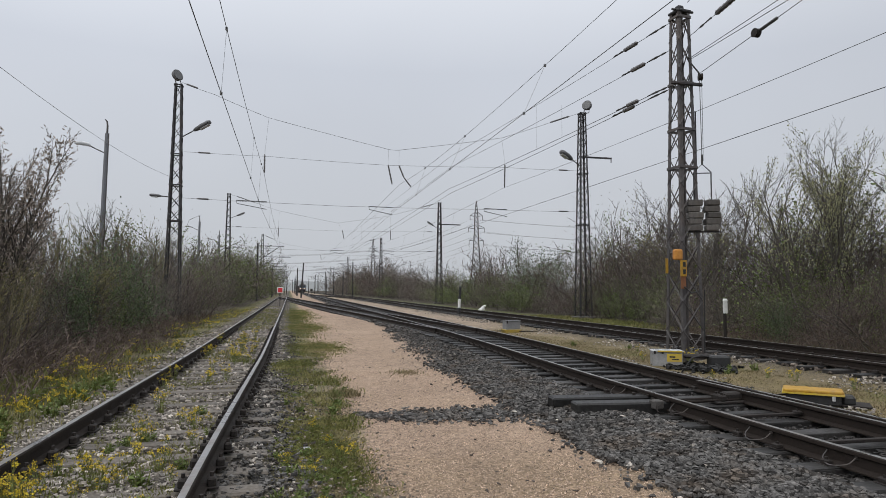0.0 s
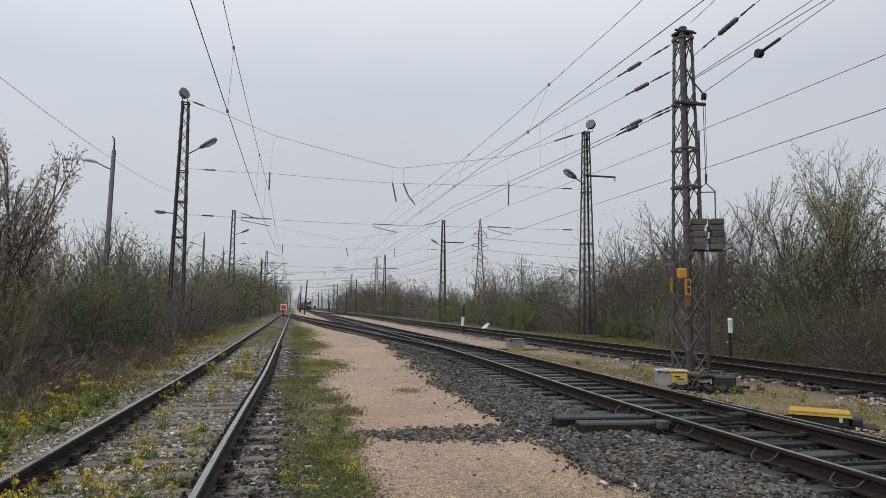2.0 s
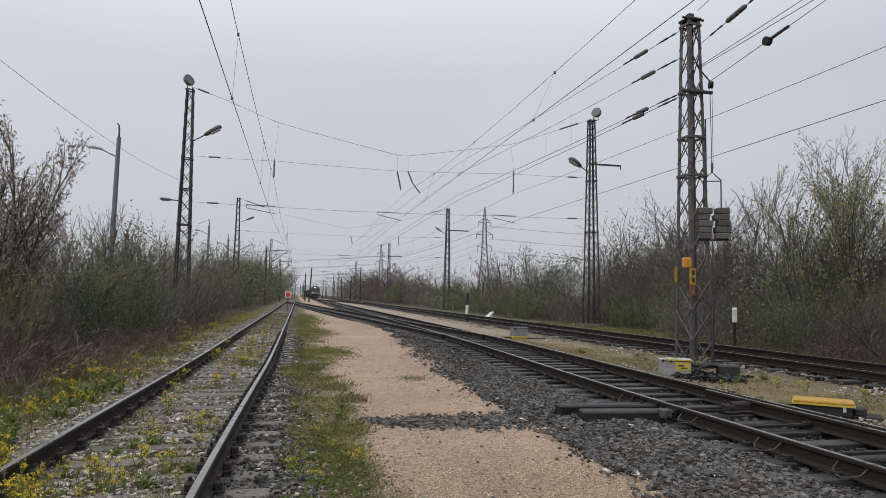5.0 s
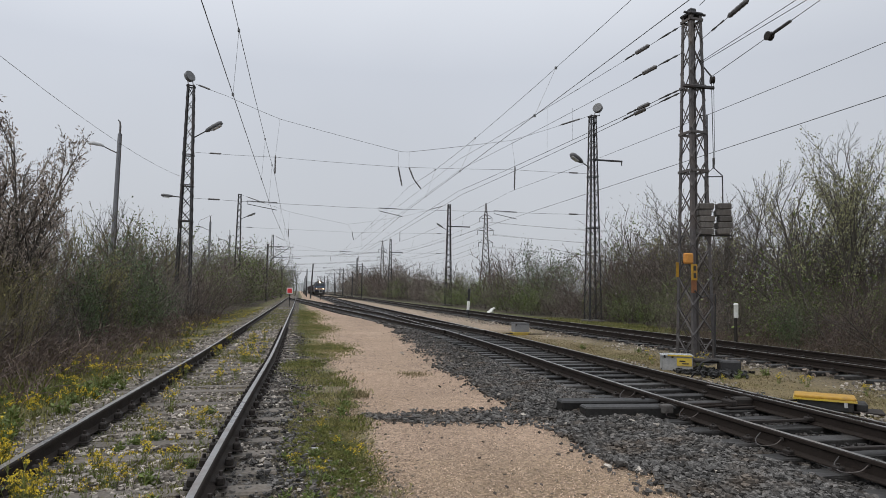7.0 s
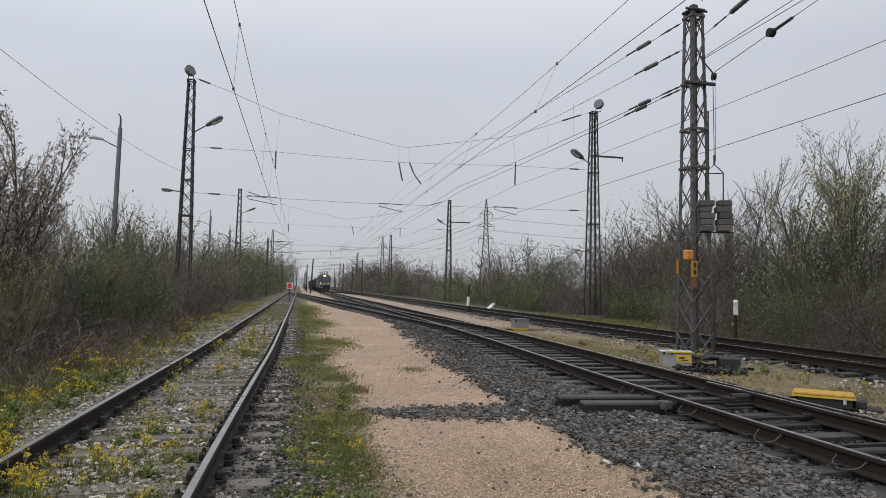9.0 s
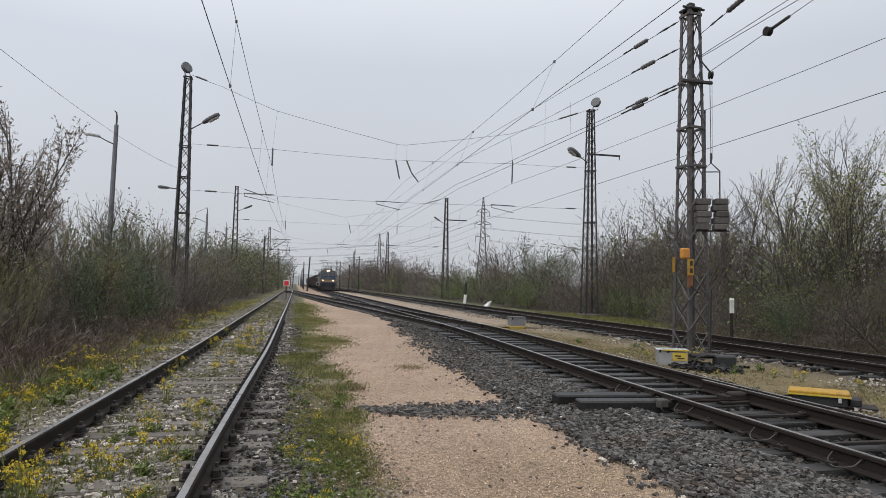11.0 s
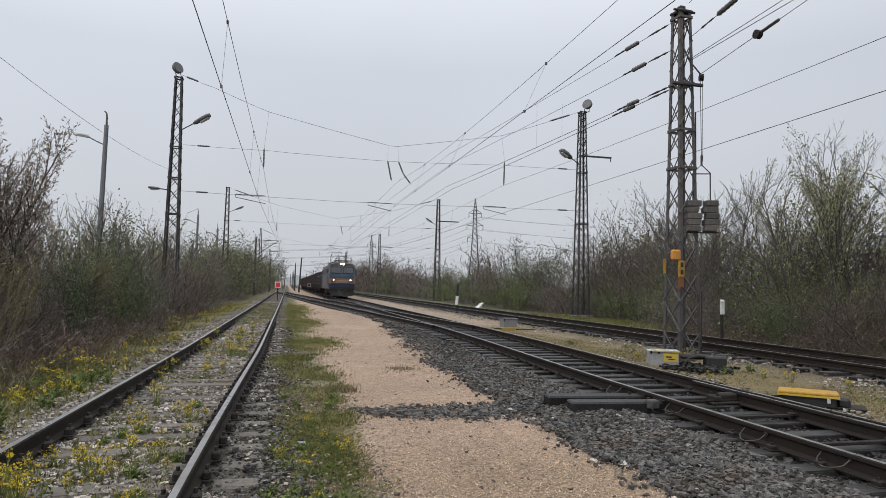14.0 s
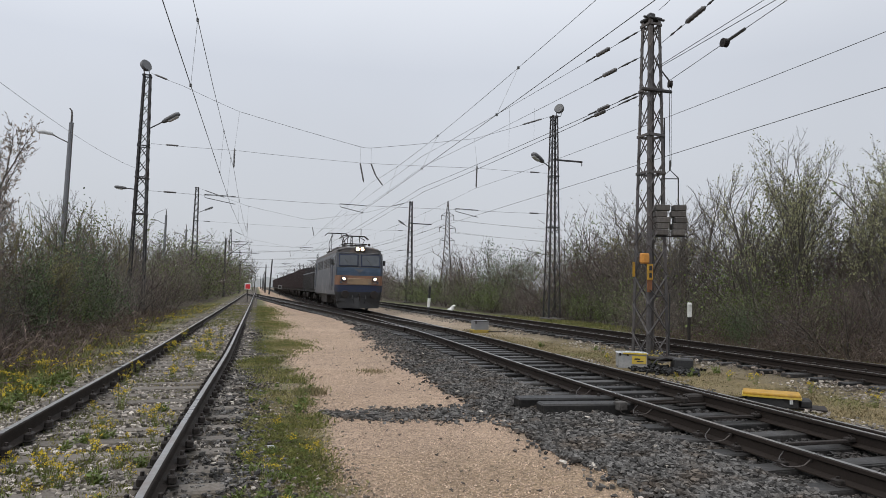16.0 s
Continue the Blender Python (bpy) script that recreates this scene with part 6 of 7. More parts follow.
blades("grass", "olive patch of low growth that spreads on to the path", 5200, mound(0.75, 18.6, 0.9, 2.2), 0.02, 0.075, 0.009, GRASS, 0.9)
blades("grass", "fresh green tufts beside the siding rail", 2600, mound(0.02, 13.8, 0.45, 1.2), 0.03, 0.1, 0.007, GRASS, 0.9)
blades("grass", "olive patches of growth along the path farther off", 7000, mound(0.6, 28.5, 1.1, 4.5), 0.02, 0.06, 0.009, GRASS, 0.8)
blades("grass", "ragged grass beside the siding near the stop board", 7000, mound(0.5, 44, 1.2, 12), 0.03, 0.09, 0.013, GRASS, 0.8)
blades("yellow_blossom", "small yellow blossom scattered over the weedy bank", 1500, zone(-4.5, -2.8, 10, 60, 1.4, 0.2, patch(0.9, 0.1)), 0.05, 0.13, 0.01, BLOSSOM, 1.3, "flowers")
blades("dry_grass", "brownish tuft at the edge of the path", 420, mound(0.83, 10.1, 0.3, 0.3), 0.05, 0.16, 0.006, GRASS_DRY, 0.8)
blades("dry_grass", "small dry tuft on the sandy path", 260, lambda n: (2.2 + rng.normal(0, 0.16, n), 12.6 + rng.normal(0, 0.22, n)), 0.02, 0.09, 0.006, GRASS_DRY, 0.9)


def weed(seed, height, n_stem, blooms):
    """A leafy weed with heads of yellow blossom."""
    r = random.Random(seed)
    w = thing("yellow_flower_weed" if blooms else "leafy_weed", "leafy weed with small bright yellow blossom in the ballast" if blooms else "low leafy green weed in the gravel", "weed")
    segs, lp, ld, bp, bd = [], [], [], [], []
    for _ in range(n_stem):
        a, s = r.uniform(0, 6.28), r.uniform(0.05, 0.35)
        d = Vector((math.cos(a) * s, math.sin(a) * s, 1)).normalized()
        h = height * r.uniform(0.55, 1.0)
        p = Vector((math.cos(a), math.sin(a), 0)) * r.uniform(0, 0.06)
        q = p + d * h
        segs.append((*p, *q, 0.004, 0.002))
        for k in range(9 if blooms else 14):
            t = r.random() ** 1.4
            lp.append(p.lerp(q, t * 0.85))
            b = r.uniform(0, 6.28)
            ld.append((math.cos(b), math.sin(b), 0.4))
        if blooms:
            for k in range(3):
                e = q + Vector((r.gauss(0, 0.025), r.gauss(0, 0.025), r.uniform(-0.03, 0.02)))
                segs.append((*p.lerp(q, 0.75), *e, 0.002, 0.0015))
                for _ in range(7):
                    bp.append(e + Vector((r.gauss(0, 0.011), r.gauss(0, 0.011), r.gauss(0, 0.009))))
                    bd.append((0, 0, 1))
    g = np.random.default_rng(seed)
    v, f = tapers(segs, 3)
    tagged(part("stem", array_mesh("stem", v, f, GRASS), None, w), kind="stuff")
    v, f = leaves([tuple(p) for p in lp], ld, 0.011 if blooms else 0.015, 2.8, g)
    part("foliage", array_mesh("foliage", v, f, WEED_LEAF), None, w)
    if blooms:
        v, f = leaves([tuple(p) for p in bp], bd, 0.012, 1.1, g)
        part("blossom", array_mesh("blossom", v, f, BLOSSOM), None, w, "clustered yellow petals")
    return w


WEEDS = [weed(1, 0.34, 9, True), weed(2, 0.26, 6, True), weed(3, 0.42, 12, True)]
LOW_WEEDS = [weed(4, 0.13, 10, False), weed(5, 0.18, 14, False)]
wr = random.Random(31)
first = set()


def set_weed(kinds, x, y, s):
    o = wr.choice(kinds)
    m = pose(x, y, float(land(x, y)) - 0.02, 0, 0, wr.uniform(0, 360)) @ Matrix.Scale(s, 4)
    if o.name not in first:
        first.add(o.name)
        o.matrix_basis = m
    else:
        copy_thing(o, pose(0, 0, 0)).matrix_basis = m


for x0, x1, y0, y1, n, kinds, s0, s1 in (
        (-3.3, -2.45, 4.5, 6.4, 32, WEEDS, 0.7, 1.2), (-2.8, -2.24, 4.7, 6.1, 9, WEEDS, 0.6, 1.0), (-2.85, -2.3, 5.1, 6.5, 24, WEEDS, 0.9, 1.35), (-2.02, -1.8, 4.9, 6.5, 5, WEEDS, 0.7, 1.0), (-3.5, -2.7, 6.5, 10, 12, WEEDS, 0.7, 1.1), (-2.0, -0.85, 4.8, 8.5, 26, WEEDS, 0.45, 0.95), (-2.0, -0.8, 8.5, 22, 34, WEEDS, 0.6, 1.0),
        (-4.2, -2.7, 10, 34, 24, WEEDS, 0.7, 1.2), (-0.1, 0.65, 4.2, 7.8, 9, WEEDS, 0.35, 0.6), (7.7, 9.4, 6.5, 16, 12, WEEDS, 0.5, 0.9), (-0.3, 0.6, 3.9, 5.2, 34, LOW_WEEDS, 0.5, 0.95), (-0.1, 0.6, 5.2, 6.6, 12, LOW_WEEDS, 0.45, 0.8),
        (-0.1, 0.65, 6.0, 12, 20, LOW_WEEDS, 0.4, 0.8), (-3.9, -2.6, 4.5, 12, 40, LOW_WEEDS, 0.9, 1.7), (-2.0, -0.8, 4.5, 9, 12, LOW_WEEDS, 0.7, 1.1), (8, 9.6, 6, 18, 10, LOW_WEEDS, 0.7, 1.2)):
    for _ in range(n):
        set_weed(kinds, wr.uniform(x0, x1), wr.uniform(y0, y1), wr.uniform(s0, s1))
for x, y in ((0.82, 10.2), (0.68, 9.2), (0.75, 10.0), (0.6, 8.6)):
    set_weed(LOW_WEEDS, x, y, wr.uniform(0.8, 1.1))
for ob in WEEDS + LOW_WEEDS:
    if ob.name not in first:
        for o in (*ob.children_recursive, ob):
            bpy.data.objects.remove(o)

# the train -----------------------------------------------------------------------------------
RAIL_Z = 0.17


def wheelset(parent, y, r=0.6):
    """Two spoked-looking disc wheels on an axle."""
    axle = part("wheelset", Buf().tube([(-0.95, 0, 0), (0.95, 0, 0)], 0.09, 8), IRON, parent)
    axle.matrix_basis = pose(0, y, r)
    for sx in (-0.75, 0.75):
        b = Buf().tube([(sx - 0.07, 0, 0), (sx - 0.02, 0, 0), (sx + 0.02, 0, 0), (sx + 0.07, 0, 0)], [r, r, r, r], 20)
        for k in range(5):
            a = k * 2 * math.pi / 5
            b.box((sx + math.copysign(0.08, sx), math.cos(a) * r * 0.5, math.sin(a) * r * 0.5), (0.03, 0.14, 0.14), Matrix.Rotation(a, 3, "X"))
        part("wheel", b, IRON, axle)
    return axle


def bogie(parent, y0, length):
    b = Buf()
    for sx in (-1.05, 1.05):
        b.box((sx, y0, 0.72), (0.16, length, 0.26), ch=0.04).box((sx, y0, 0.5), (0.12, 0.9, 0.28), ch=0.04)
        for q in (-0.36, 0.36):
            b.box((sx, y0 + q * length, 0.55), (0.22, 0.34, 0.36), ch=0.05)
    b.box((0, y0, 0.7), (2.0, 0.5, 0.2), ch=0.04)
    return part("bogie", b, IRON, parent)


def loco_front(y_of, w_of, z0, z1, name, mat, parent, back=False, length=16.0, bulge=1.0, label=""):
    """A band of the nose between two heights."""
    cols = [(-1, 0.26), (-0.96, 0.12), (-0.86, 0.02), (-0.45, -0.02), (0, -0.035), (0.45, -0.02), (0.86, 0.02), (0.96, 0.12), (1, 0.26)]
    vs = []
    for z in (z0, (z0 + z1) / 2, z1):
        vs += [(w_of(z) * c, (length - (y_of(z) + d * bulge)) if back else (y_of(z) + d * bulge), z) for c, d in cols]
    n = len(cols)
    return part(name, Buf().put(vs, [(i * n + j, i * n + j + 1, (i + 1) * n + j + 1, (i + 1) * n + j) for i in range(2) for j in range(n - 1)]), mat, parent, label)


def locomotive():
    t = thing("locomotive", "blue and grey electric freight locomotive with tan band and lit headlights", "locomotive")
    L, W = 16.0, 1.475
    y_of = lambda z: 0.42 + max(z - 2.45, 0) * 0.16 + max(1.1 - z, 0) * 0.1
    w_of = lambda z: W - max(z - 2.7, 0) * 0.05 - max(z - 3.5, 0) * 0.45 - max(1.2 - z, 0) * 0.2
    for back in (False, True):
        loco_front(y_of, w_of, 0.7, 1.14, "skirt", BLACK, t, back, L)
        loco_front(y_of, w_of, 1.14, 1.56, "apron", LOCO_NAVY, t, back, L, label="navy apron below the band")
        loco_front(y_of, w_of, 1.56, 1.98, "band", LOCO_ORANGE, t, back, L, label="dull orange band across the nose")
        loco_front(y_of, w_of, 1.98, 2.13, "stripe", LOCO_ORANGE, t, back, L)
        loco_front(y_of, w_of, 2.13, 2.62, "nose_panel", LOCO_BLUE, t, back, L, label="blue nose panel")
        loco_front(y_of, w_of, 2.62, 3.5, "cab_front", LOCO_CAB, t, back, L)
        loco_front(y_of, w_of, 3.5, 3.7, "brow", LOCO_ROOF, t, back, L)
    # sides
    for sx in (-1, 1):
        zs = [0.95, 1.56, 2.13, 2.62, 3.5, 3.7]
        names = [("side_skirt", LOCO_GREY), ("side_panel", LOCO_GREY), ("side_panel", LOCO_GREY), ("side_panel", LOCO_GREY), ("gutter", LOCO_ROOF)]
        for (z0, z1), (nm, mt) in zip(zip(zs[:-1], zs[1:]), names):
            vs = [(sx * w_of(z), y, z) for z in (z0, z1) for y in (y_of(z) + 0.26, L - y_of(z) - 0.26)]
            part(nm, Buf().put(vs, [(0, 1, 3, 2)]), mt, t)
        for y0, y1, m in ((3.3, 5.2, LOCO_ROOF), (5.6, 7.5, LOCO_ROOF), (8.5, 10.4, LOCO_ROOF), (10.8, 12.7, LOCO_ROOF)):
            lou = part("louvre", Buf().box((sx * (W - 0.005), (y0 + y1) / 2, 3.0), (0.03, y1 - y0, 0.62), ch=0.008), m, t)
            for k in range(6):
                part("slat", Buf().box((sx * (W + 0.02), (y0 + y1) / 2, 2.76 + k * 0.1), (0.03, y1 - y0 - 0.08, 0.04)), LOCO_GREY, lou)
        for yd in (2.1, L - 2.1):
            door = part("cab_door", Buf().box((sx * (W + 0.002), yd, 2.35), (0.025, 0.66, 1.75), ch=0.01), LOCO_NAVY, t, "dark cab door")
            part("door_window", Buf().box((sx * (W + 0.012), yd, 2.95), (0.02, 0.46, 0.5), ch=0.01), WINDOW, door)
            for q in (-0.45, 0.45):
                part("grab_rail", Buf().tube([(sx * (W + 0.07), yd + q, 1.2), (sx * (W + 0.07), yd + q, 2.9)], 0.018, 6), LOCO_GREY, t)
            part("side_window", Buf().box((sx * (W - 0.005), yd - math.copysign(0.85, yd - 8) * -1 if yd > 8 else yd - 0.85, 3.05), (0.03, 0.7, 0.6), ch=0.01), WINDOW, t)
        part("mirror", Buf().box((sx * (W + 0.14), 0.95, 2.95), (0.16, 0.1, 0.34), ch=0.03), BLACK, t)
        part("underbox", Buf().box((sx * 1.0, 8.0, 0.62), (0.7, 3.4, 0.62), ch=0.04), IRON, t)
    # roof
    prof = [(-1.36, 3.74), (-1.22, 3.87), (-0.85, 3.98), (0, 4.04), (0.85, 3.98), (1.22, 3.87), (1.36, 3.74)]
    vs = [(x, y, z - 0.06) for y in (0.62, 0.95, L - 0.95, L - 0.62) for x, z in prof]
    vs = [(x, y, z - (0.1 if (y < 0.9 or y > L - 0.9) and z > 3.75 else 0)) for x, y, z in vs]
    n = len(prof)
    part("roof", Buf().put(vs, [(i * n + j, i * n + j + 1, (i + 1) * n + j + 1, (i + 1) * n + j) for i in range(3) for j in range(n - 1)] + [tuple(range(n)), tuple(range(3 * n, 4 * n))]), LOCO_ROOF, t)
    part("floor_frame", Buf().box((0, L / 2, 1.0), (2.7, L - 1.4, 0.3), ch=0.03), IRON, t)
    # cab windows, pillar, wipers
    for sx in (-0.68, 0.68):
        m = Matrix.Rotation(math.atan(-0.16), 3, "X")
        part("window_frame", Buf().box((sx, y_of(3.05) - 0.035, 3.06), (1.2, 0.05, 0.76), m, 0.02), LOCO_NAVY, t)
        pane = part("windscreen", Buf().box((sx, y_of(3.05) - 0.06, 3.06), (1.08, 0.03, 0.64), m, 0.015), WINDOW, t)
        part("wiper", Buf().tube([(sx + 0.1, y_of(2.75) - 0.09, 2.72), (sx - 0.22, y_of(3.1) - 0.1, 3.12)], 0.012, 5), BLACK, pane)
    part("pillar", Buf().box((0, y_of(3.05) - 0.06, 3.06), (0.14, 0.06, 0.8), Matrix.Rotation(math.atan(-0.16), 3, "X"), 0.02), LOCO_CAB, t, "dark centre pillar")
    part("emblem", Buf().put([(-0.34, 0.33, 2.52), (0.34, 0.33, 2.52), (0.12, 0.33, 2.4), (0, 0.33, 2.3), (-0.12, 0.33, 2.4)], [(0, 1, 2, 3, 4)]), LOCO_GREY, t, "grey winged emblem shape")
    panel = Buf().box((0, 0.372, 1.77), (1.5, 0.03, 0.38), ch=0.012)
    part("band_panel", panel, LOCO_TAN, t, "pale tan panel between the headlights")
    for k in range(5):
        part("panel_rib", Buf().box((0, 0.353, 1.64 + 0.065 * k), (1.4, 0.014, 0.018)), LOCO_TAN, t)
    part("rain_strip", Buf().box((0, 0.56, 3.52), (2.7, 0.05, 0.035), ch=0.01), LOCO_GREY, t)
    for sx in (-1, 1):
        part("corner_post", Buf().tube([(sx * 1.43, 0.5, 2.15), (sx * 1.43, 0.56, 2.6), (sx * 1.4, 0.7, 3.5)], 0.05, 8), LOCO_GREY, t)
    # headlights
    for sx in (-0.95, 0.95):
        lamp = part("headlight", Buf().tube([(sx, 0.42, 1.93), (sx, 0.30, 1.93)], [0.17, 0.15], 16), LOCO_NAVY, t, "round lit headlight")
        part("lamp_glass", Buf().tube([(sx, 0.31, 1.93), (sx, 0.285, 1.93)], 0.08, 16), HEADLIGHT, lamp)
        part("marker_lamp", Buf().tube([(sx * 1.18, 0.45, 1.72), (sx * 1.18, 0.36, 1.72)], 0.07, 12), WINDOW, t)
    top = part("roof_lamp", Buf().box((0.0, 0.62, 3.76), (0.66, 0.34, 0.3), ch=0.06), LOCO_ROOF, t, "lit twin roof headlight")
    for sx in (-0.14, 0.14):
        part("lamp_glass", Buf().tube([(sx, 0.46, 3.76), (sx, 0.43, 3.76)], 0.1, 14), TOPLIGHT, top)
    # buffers, coupling, plough, hoses, steps
    for sx in (-0.875, 0.875):
        buf = part("buffer", Buf().tube([(sx, 0.5, 0.98), (sx, 0.1, 0.98)], 0.11, 12).tube([(sx, 0.1, 0.98), (sx, 0.03, 0.98)], [0.24, 0.23], 16), IRON, t)
        part("buffer", Buf().tube([(sx, L - 0.5, 0.98), (sx, L - 0.1, 0.98)], 0.11, 12).tube([(sx, L - 0.1, 0.98), (sx, L - 0.03, 0.98)], [0.24, 0.23], 16), IRON, t)
        part("hose", Buf().tube([(sx * 0.45, 0.4, 0.9), (sx * 0.45, 0.2, 0.7), (sx * 0.4, 0.2, 0.5), (sx * 0.3, 0.3, 0.45)], 0.03, 6), BLACK, t)
        part("foot_step", Buf().box((sx * 1.45, 0.55, 0.55), (0.34, 0.25, 0.04)).tube([(sx * 1.45 - 0.14, 0.55, 0.55), (sx * 1.45 - 0.14, 0.55, 0.95)], 0.02, 5).tube([(sx * 1.45 + 0.14, 0.55, 0.55), (sx * 1.45 + 0.14, 0.55, 0.95)], 0.02, 5), IRON, t)
        part("front_handrail", Buf().tube([(sx * 1.35, 0.38, 1.62), (sx * 1.35, 0.3, 1.66), (sx * 0.65, 0.28, 1.66), (sx * 0.65, 0.38, 1.62)], 0.016, 6), LOCO_GREY, t)
    part("coupling_hook", Buf().tube([(0, 0.45, 1.0), (0, 0.15, 1.0), (0, 0.05, 0.92), (0, 0.08, 0.6)], 0.05, 8), IRON, t)
    part("plough", Buf().put([(-1.35, 0.55, 0.78), (0, 0.2, 0.78), (1.35, 0.55, 0.78), (-1.25, 0.5, 0.16), (0, 0.08, 0.14), (1.25, 0.5, 0.16), (-1.25, 0.9, 0.2), (1.25, 0.9, 0.2), (-1.35, 0.9, 0.78), (1.35, 0.9, 0.78)],
                             [(0, 1, 4, 3), (1, 2, 5, 4), (3, 4, 5, 7, 6), (0, 3, 6, 8), (2, 9, 7, 5), (0, 8, 9, 2, 1), (6, 7, 9, 8)]), BLACK, t, "dark snow plough")
    # roof gear and pantographs
    for y0, up in ((2.6, 0.42), (12.2, 1.35)):
        pan = part("pantograph", Buf().box((0, y0, 4.22), (1.5, 0.08, 0.06)).box((0, y0 + 1.5, 4.22), (1.5, 0.08, 0.06)).box((-0.6, y0 + 0.75, 4.22), (0.06, 1.6, 0.06)).box((0.6, y0 + 0.75, 4.22), (0.06, 1.6, 0.06)), IRON, t, "roof pantograph of thin tubes")
        zt = 4.3 + up
        fold = 0.15 + (0.45 if up > 1 else 0.7)
        for sx in (-0.5, 0.5):
            arms = Buf()
            arms.tube([(sx, y0 + 0.1, 4.26), (sx * 1.1, y0 - fold + 0.55, 4.26 + up * 0.5), (sx * 0.7, y0 + 0.72, zt)], 0.028, 6)
            arms.tube([(sx, y0 + 1.4, 4.26), (sx * 1.1, y0 + 0.95 + fold, 4.26 + up * 0.5), (sx * 0.7, y0 + 0.78, zt)], 0.028, 6)
            part("arm", arms, IRON, pan)
        part("collector", Buf().tube([(-0.95, y0 + 0.6, zt - 0.14), (-0.7, y0 + 0.6, zt + 0.06), (0.7, y0 + 0.6, zt + 0.06), (0.95, y0 + 0.6, zt - 0.14)], 0.03, 6)
             .tube([(-0.95, y0 + 0.9, zt - 0.14), (-0.7, y0 + 0.9, zt + 0.06), (0.7, y0 + 0.9, zt + 0.06), (0.95, y0 + 0.9, zt - 0.14)], 0.03, 6), IRON, pan)
        for sx in (-0.6, 0.6):
            for q in (0, 1.5):
                insulator((sx, y0 + q, 3.95), (sx, y0 + q, 4.2), 0.08, "insulator", pan)
    part("roof_box", Buf().box((0, 7.5, 4.1), (1.6, 3.2, 0.22), ch=0.05), LOCO_ROOF, t)
    part("roof_bus", Buf().tube([(0.3, 4.4, 4.3), (0.3, 12.8, 4.3)], 0.03, 6), IRON, t)
    part("horn", Buf().tube([(0.55, 0.75, 4.02), (0.55, 0.5, 4.04)], [0.03, 0.08], 10), IRON, t)
    sets = []
    for yb in (3.6, L - 3.6):
        bogie(t, yb, 4.4)
        sets += [wheelset(t, yb + q, 0.62) for q in (-1.6, 1.6)]
    return t, sets


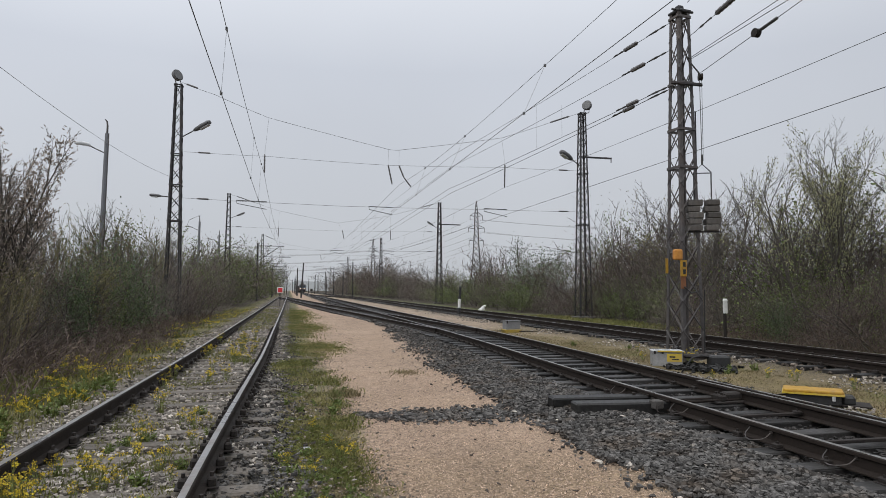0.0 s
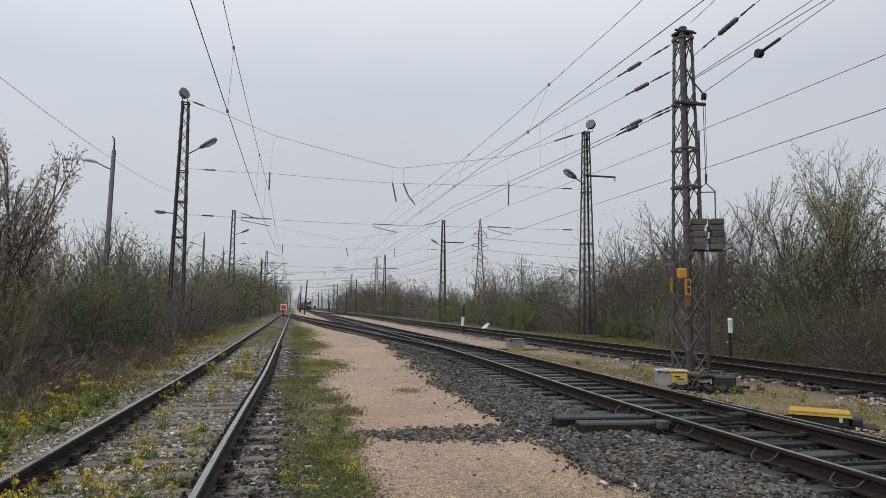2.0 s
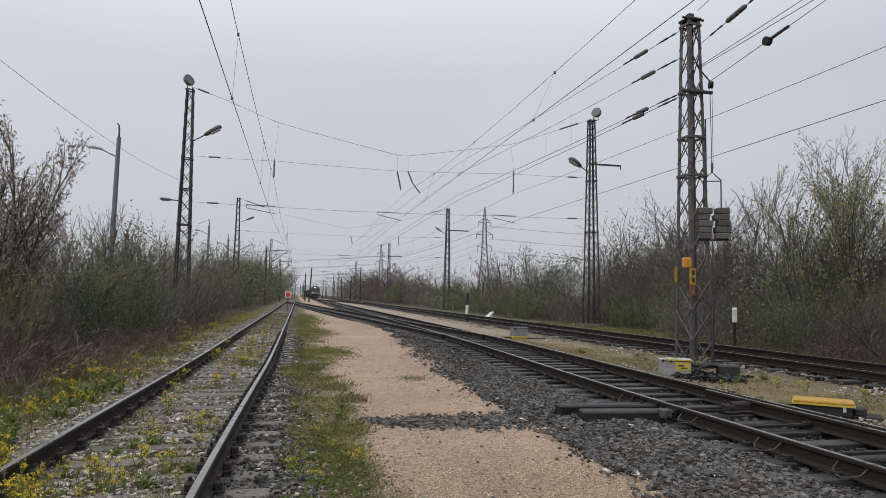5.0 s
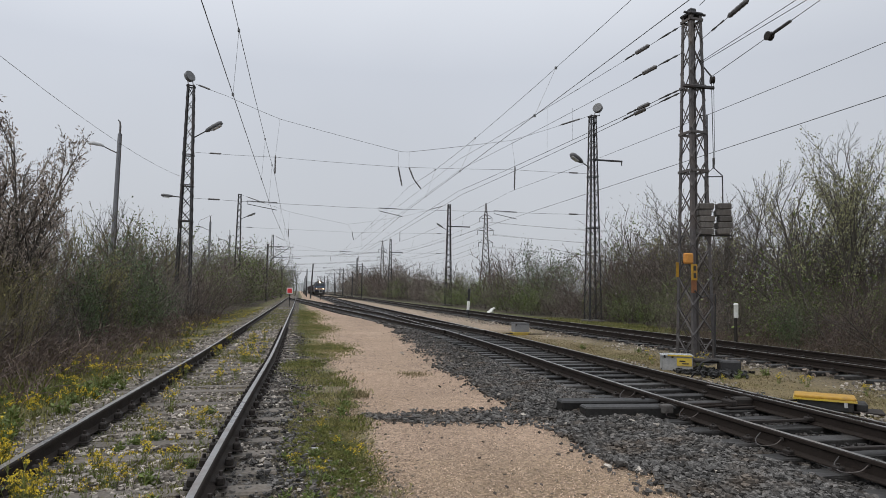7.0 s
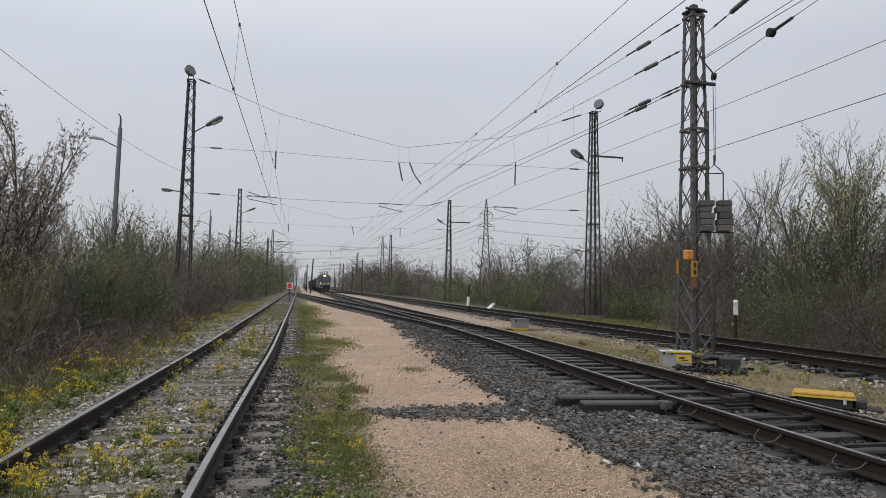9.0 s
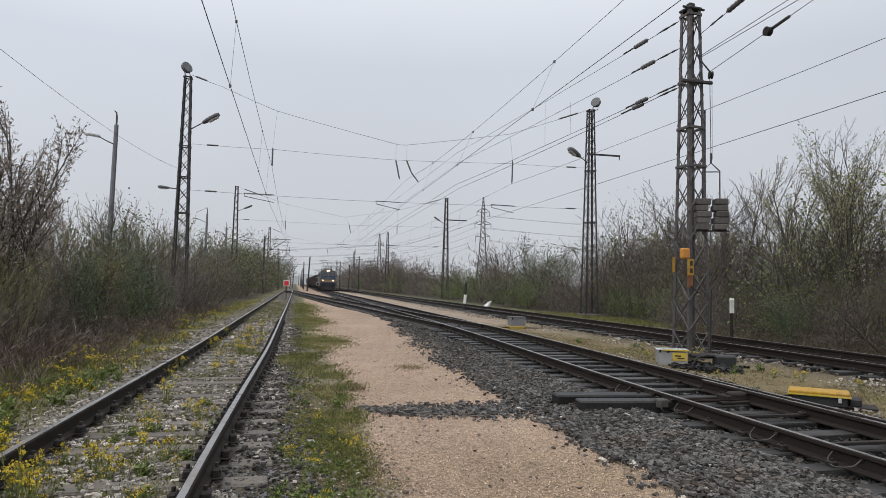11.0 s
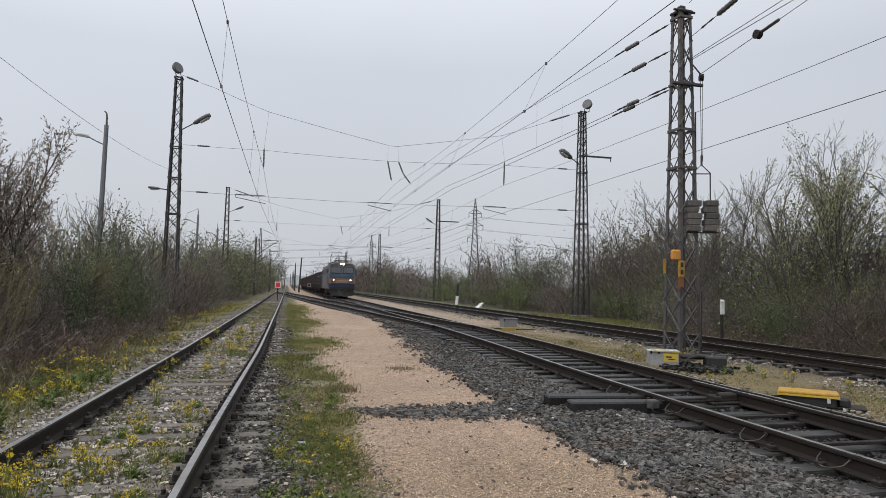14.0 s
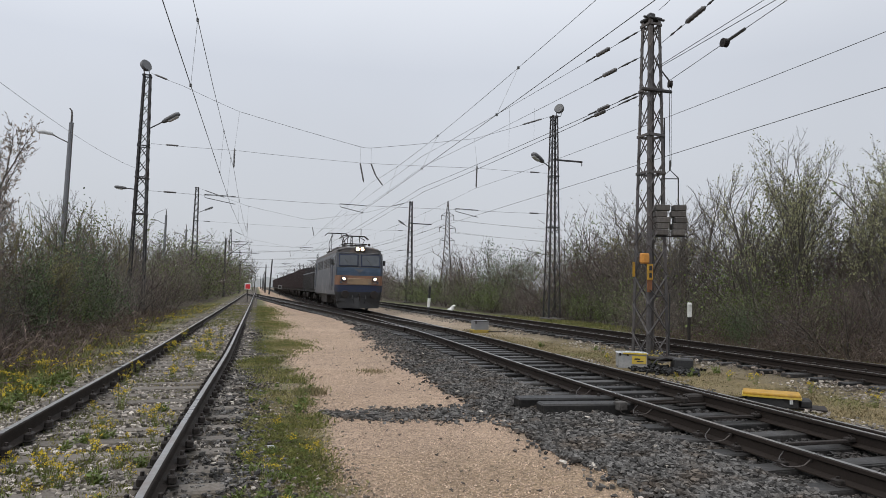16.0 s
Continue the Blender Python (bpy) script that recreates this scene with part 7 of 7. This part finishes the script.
def wagon(kind):
    """An open or covered freight wagon; y runs back from its front buffers."""
    L = 14.0
    tall = {"open": 1.95, "covered": 2.0, "low": 1.35}[kind]
    t = thing("freight_wagon", {"open": "dark brown open freight wagon with ribbed steel sides", "covered": "tall dark brown covered freight wagon with ribbed sides",
                                "low": "low dark freight wagon with pale top rim and stanchions"}[kind], "freight wagon", group="wagons of the train")
    mat = WAGON if kind != "low" else WAGON_DARK
    part("underframe", Buf().box((0, L / 2, 1.08), (2.5, L - 1.2, 0.26), ch=0.02), WAGON_DARK, t)
    z0 = 1.22
    for sx in (-1.4, 1.4):
        side = part("side_wall", Buf().box((sx, L / 2, z0 + tall / 2), (0.06, L - 1.3, tall), ch=0.01), mat, t)
        for k in range(11):
            part("rib", Buf().box((sx + math.copysign(0.06, sx), 0.8 + k * (L - 1.6) / 10, z0 + tall / 2), (0.08, 0.12, tall), ch=0.01), mat, side)
        part("top_rim", Buf().box((sx, L / 2, z0 + tall + 0.05), (0.14, L - 1.25, 0.1), ch=0.02), mat if kind != "low" else LOCO_GREY, t)
    for yy in (0.68, L - 0.68):
        end = part("end_wall", Buf().box((0, yy, z0 + tall / 2), (2.8, 0.06, tall), ch=0.01), mat, t)
        for k in range(4):
            part("rib", Buf().box((-1.05 + 0.7 * k, yy - math.copysign(0.06, 7 - yy), z0 + tall / 2), (0.12, 0.08, tall), ch=0.01), mat, end)
        for sx in (-0.875, 0.875):
            part("buffer", Buf().tube([(sx, yy, 1.0), (sx, yy + math.copysign(0.5, yy - 7), 1.0), (sx, yy + math.copysign(0.6, yy - 7), 1.0)], [0.1, 0.1, 0.22], 10), IRON, t)
    part("deck", Buf().box((0, L / 2, z0 + 0.02), (2.76, L - 1.4, 0.06)), WAGON_DARK, t)
    if kind == "covered":
        prof = [(-1.42, z0 + tall + 0.1), (-1.0, z0 + tall + 0.18), (0, z0 + tall + 0.24), (1.0, z0 + tall + 0.18), (1.42, z0 + tall + 0.1)]
        vs = [(x, y, z) for y in (0.64, L - 0.64) for x, z in prof]
        part("roof", Buf().put(vs, [(j, j + 1, 6 + j, 5 + j) for j in range(4)] + [tuple(range(5)), tuple(range(5, 10))]), WAGON_DARK, t)
    else:
        load = Buf()
        r = random.Random(8)
        nx, ny = 6, 22
        vs = [(-1.3 + 2.6 * i / nx, 0.8 + (L - 1.6) * j / ny, z0 + tall * 0.75 + 0.25 * math.sin(i * math.pi / nx) + r.uniform(-0.07, 0.07)) for j in range(ny + 1) for i in range(nx + 1)]
        load.put(vs, [(j * (nx + 1) + i, j * (nx + 1) + i + 1, (j + 1) * (nx + 1) + i + 1, (j + 1) * (nx + 1) + i) for j in range(ny) for i in range(nx)])
        part("load", load, CLOD, t, "heaped dark load")
    if kind == "low":
        for k in range(7):
            for sx in (-1.3, 1.3):
                part("stanchion", Buf().box((sx, 1.2 + k * 1.9, z0 + tall + 0.35), (0.08, 0.1, 0.7)), WAGON_DARK, t)
    for yb in (2.6, L - 2.6):
        bogie(t, yb, 2.6)
        for q in (-0.9, 0.9):
            wheelset(t, yb + q, 0.46)
    return t


LOCO, LOCO_WHEELS = locomotive()
WAGONS = [wagon("low")]
cov, opn = wagon("covered"), wagon("open")
for k, src in enumerate([cov, opn, None, None, None, None, None, None, None, None]):
    WAGONS.append(src or copy_thing(cov if k % 3 else opn, pose(0, 0, 0)))


# motion of the train: straight down the main line at a steady 17.2 m/s ---------------------
SPEED, END_Y = 17.2, 39.4


def motions():
    front = lambda t: END_Y + SPEED * (16.0 - t)
    for back, ob in [(0.0, LOCO)] + [(16.0 + 14.0 * k, w) for k, w in enumerate(WAGONS)]:
        walk(ob, [(2.0 * i, pose(6.0, front(2.0 * i) + back, RAIL_Z)) for i in range(9)])
    turn = math.degrees(SPEED / 0.62 / FPS)
    for ws in LOCO_WHEELS:
        y, z = ws.location.y, ws.location.z
        walk(ws, [(i / FPS, pose(0, y, z, (turn * i) % 360 if (turn * i) % 360 < 180 else (turn * i) % 360 - 360)) for i in range(0, 481)])


motions()
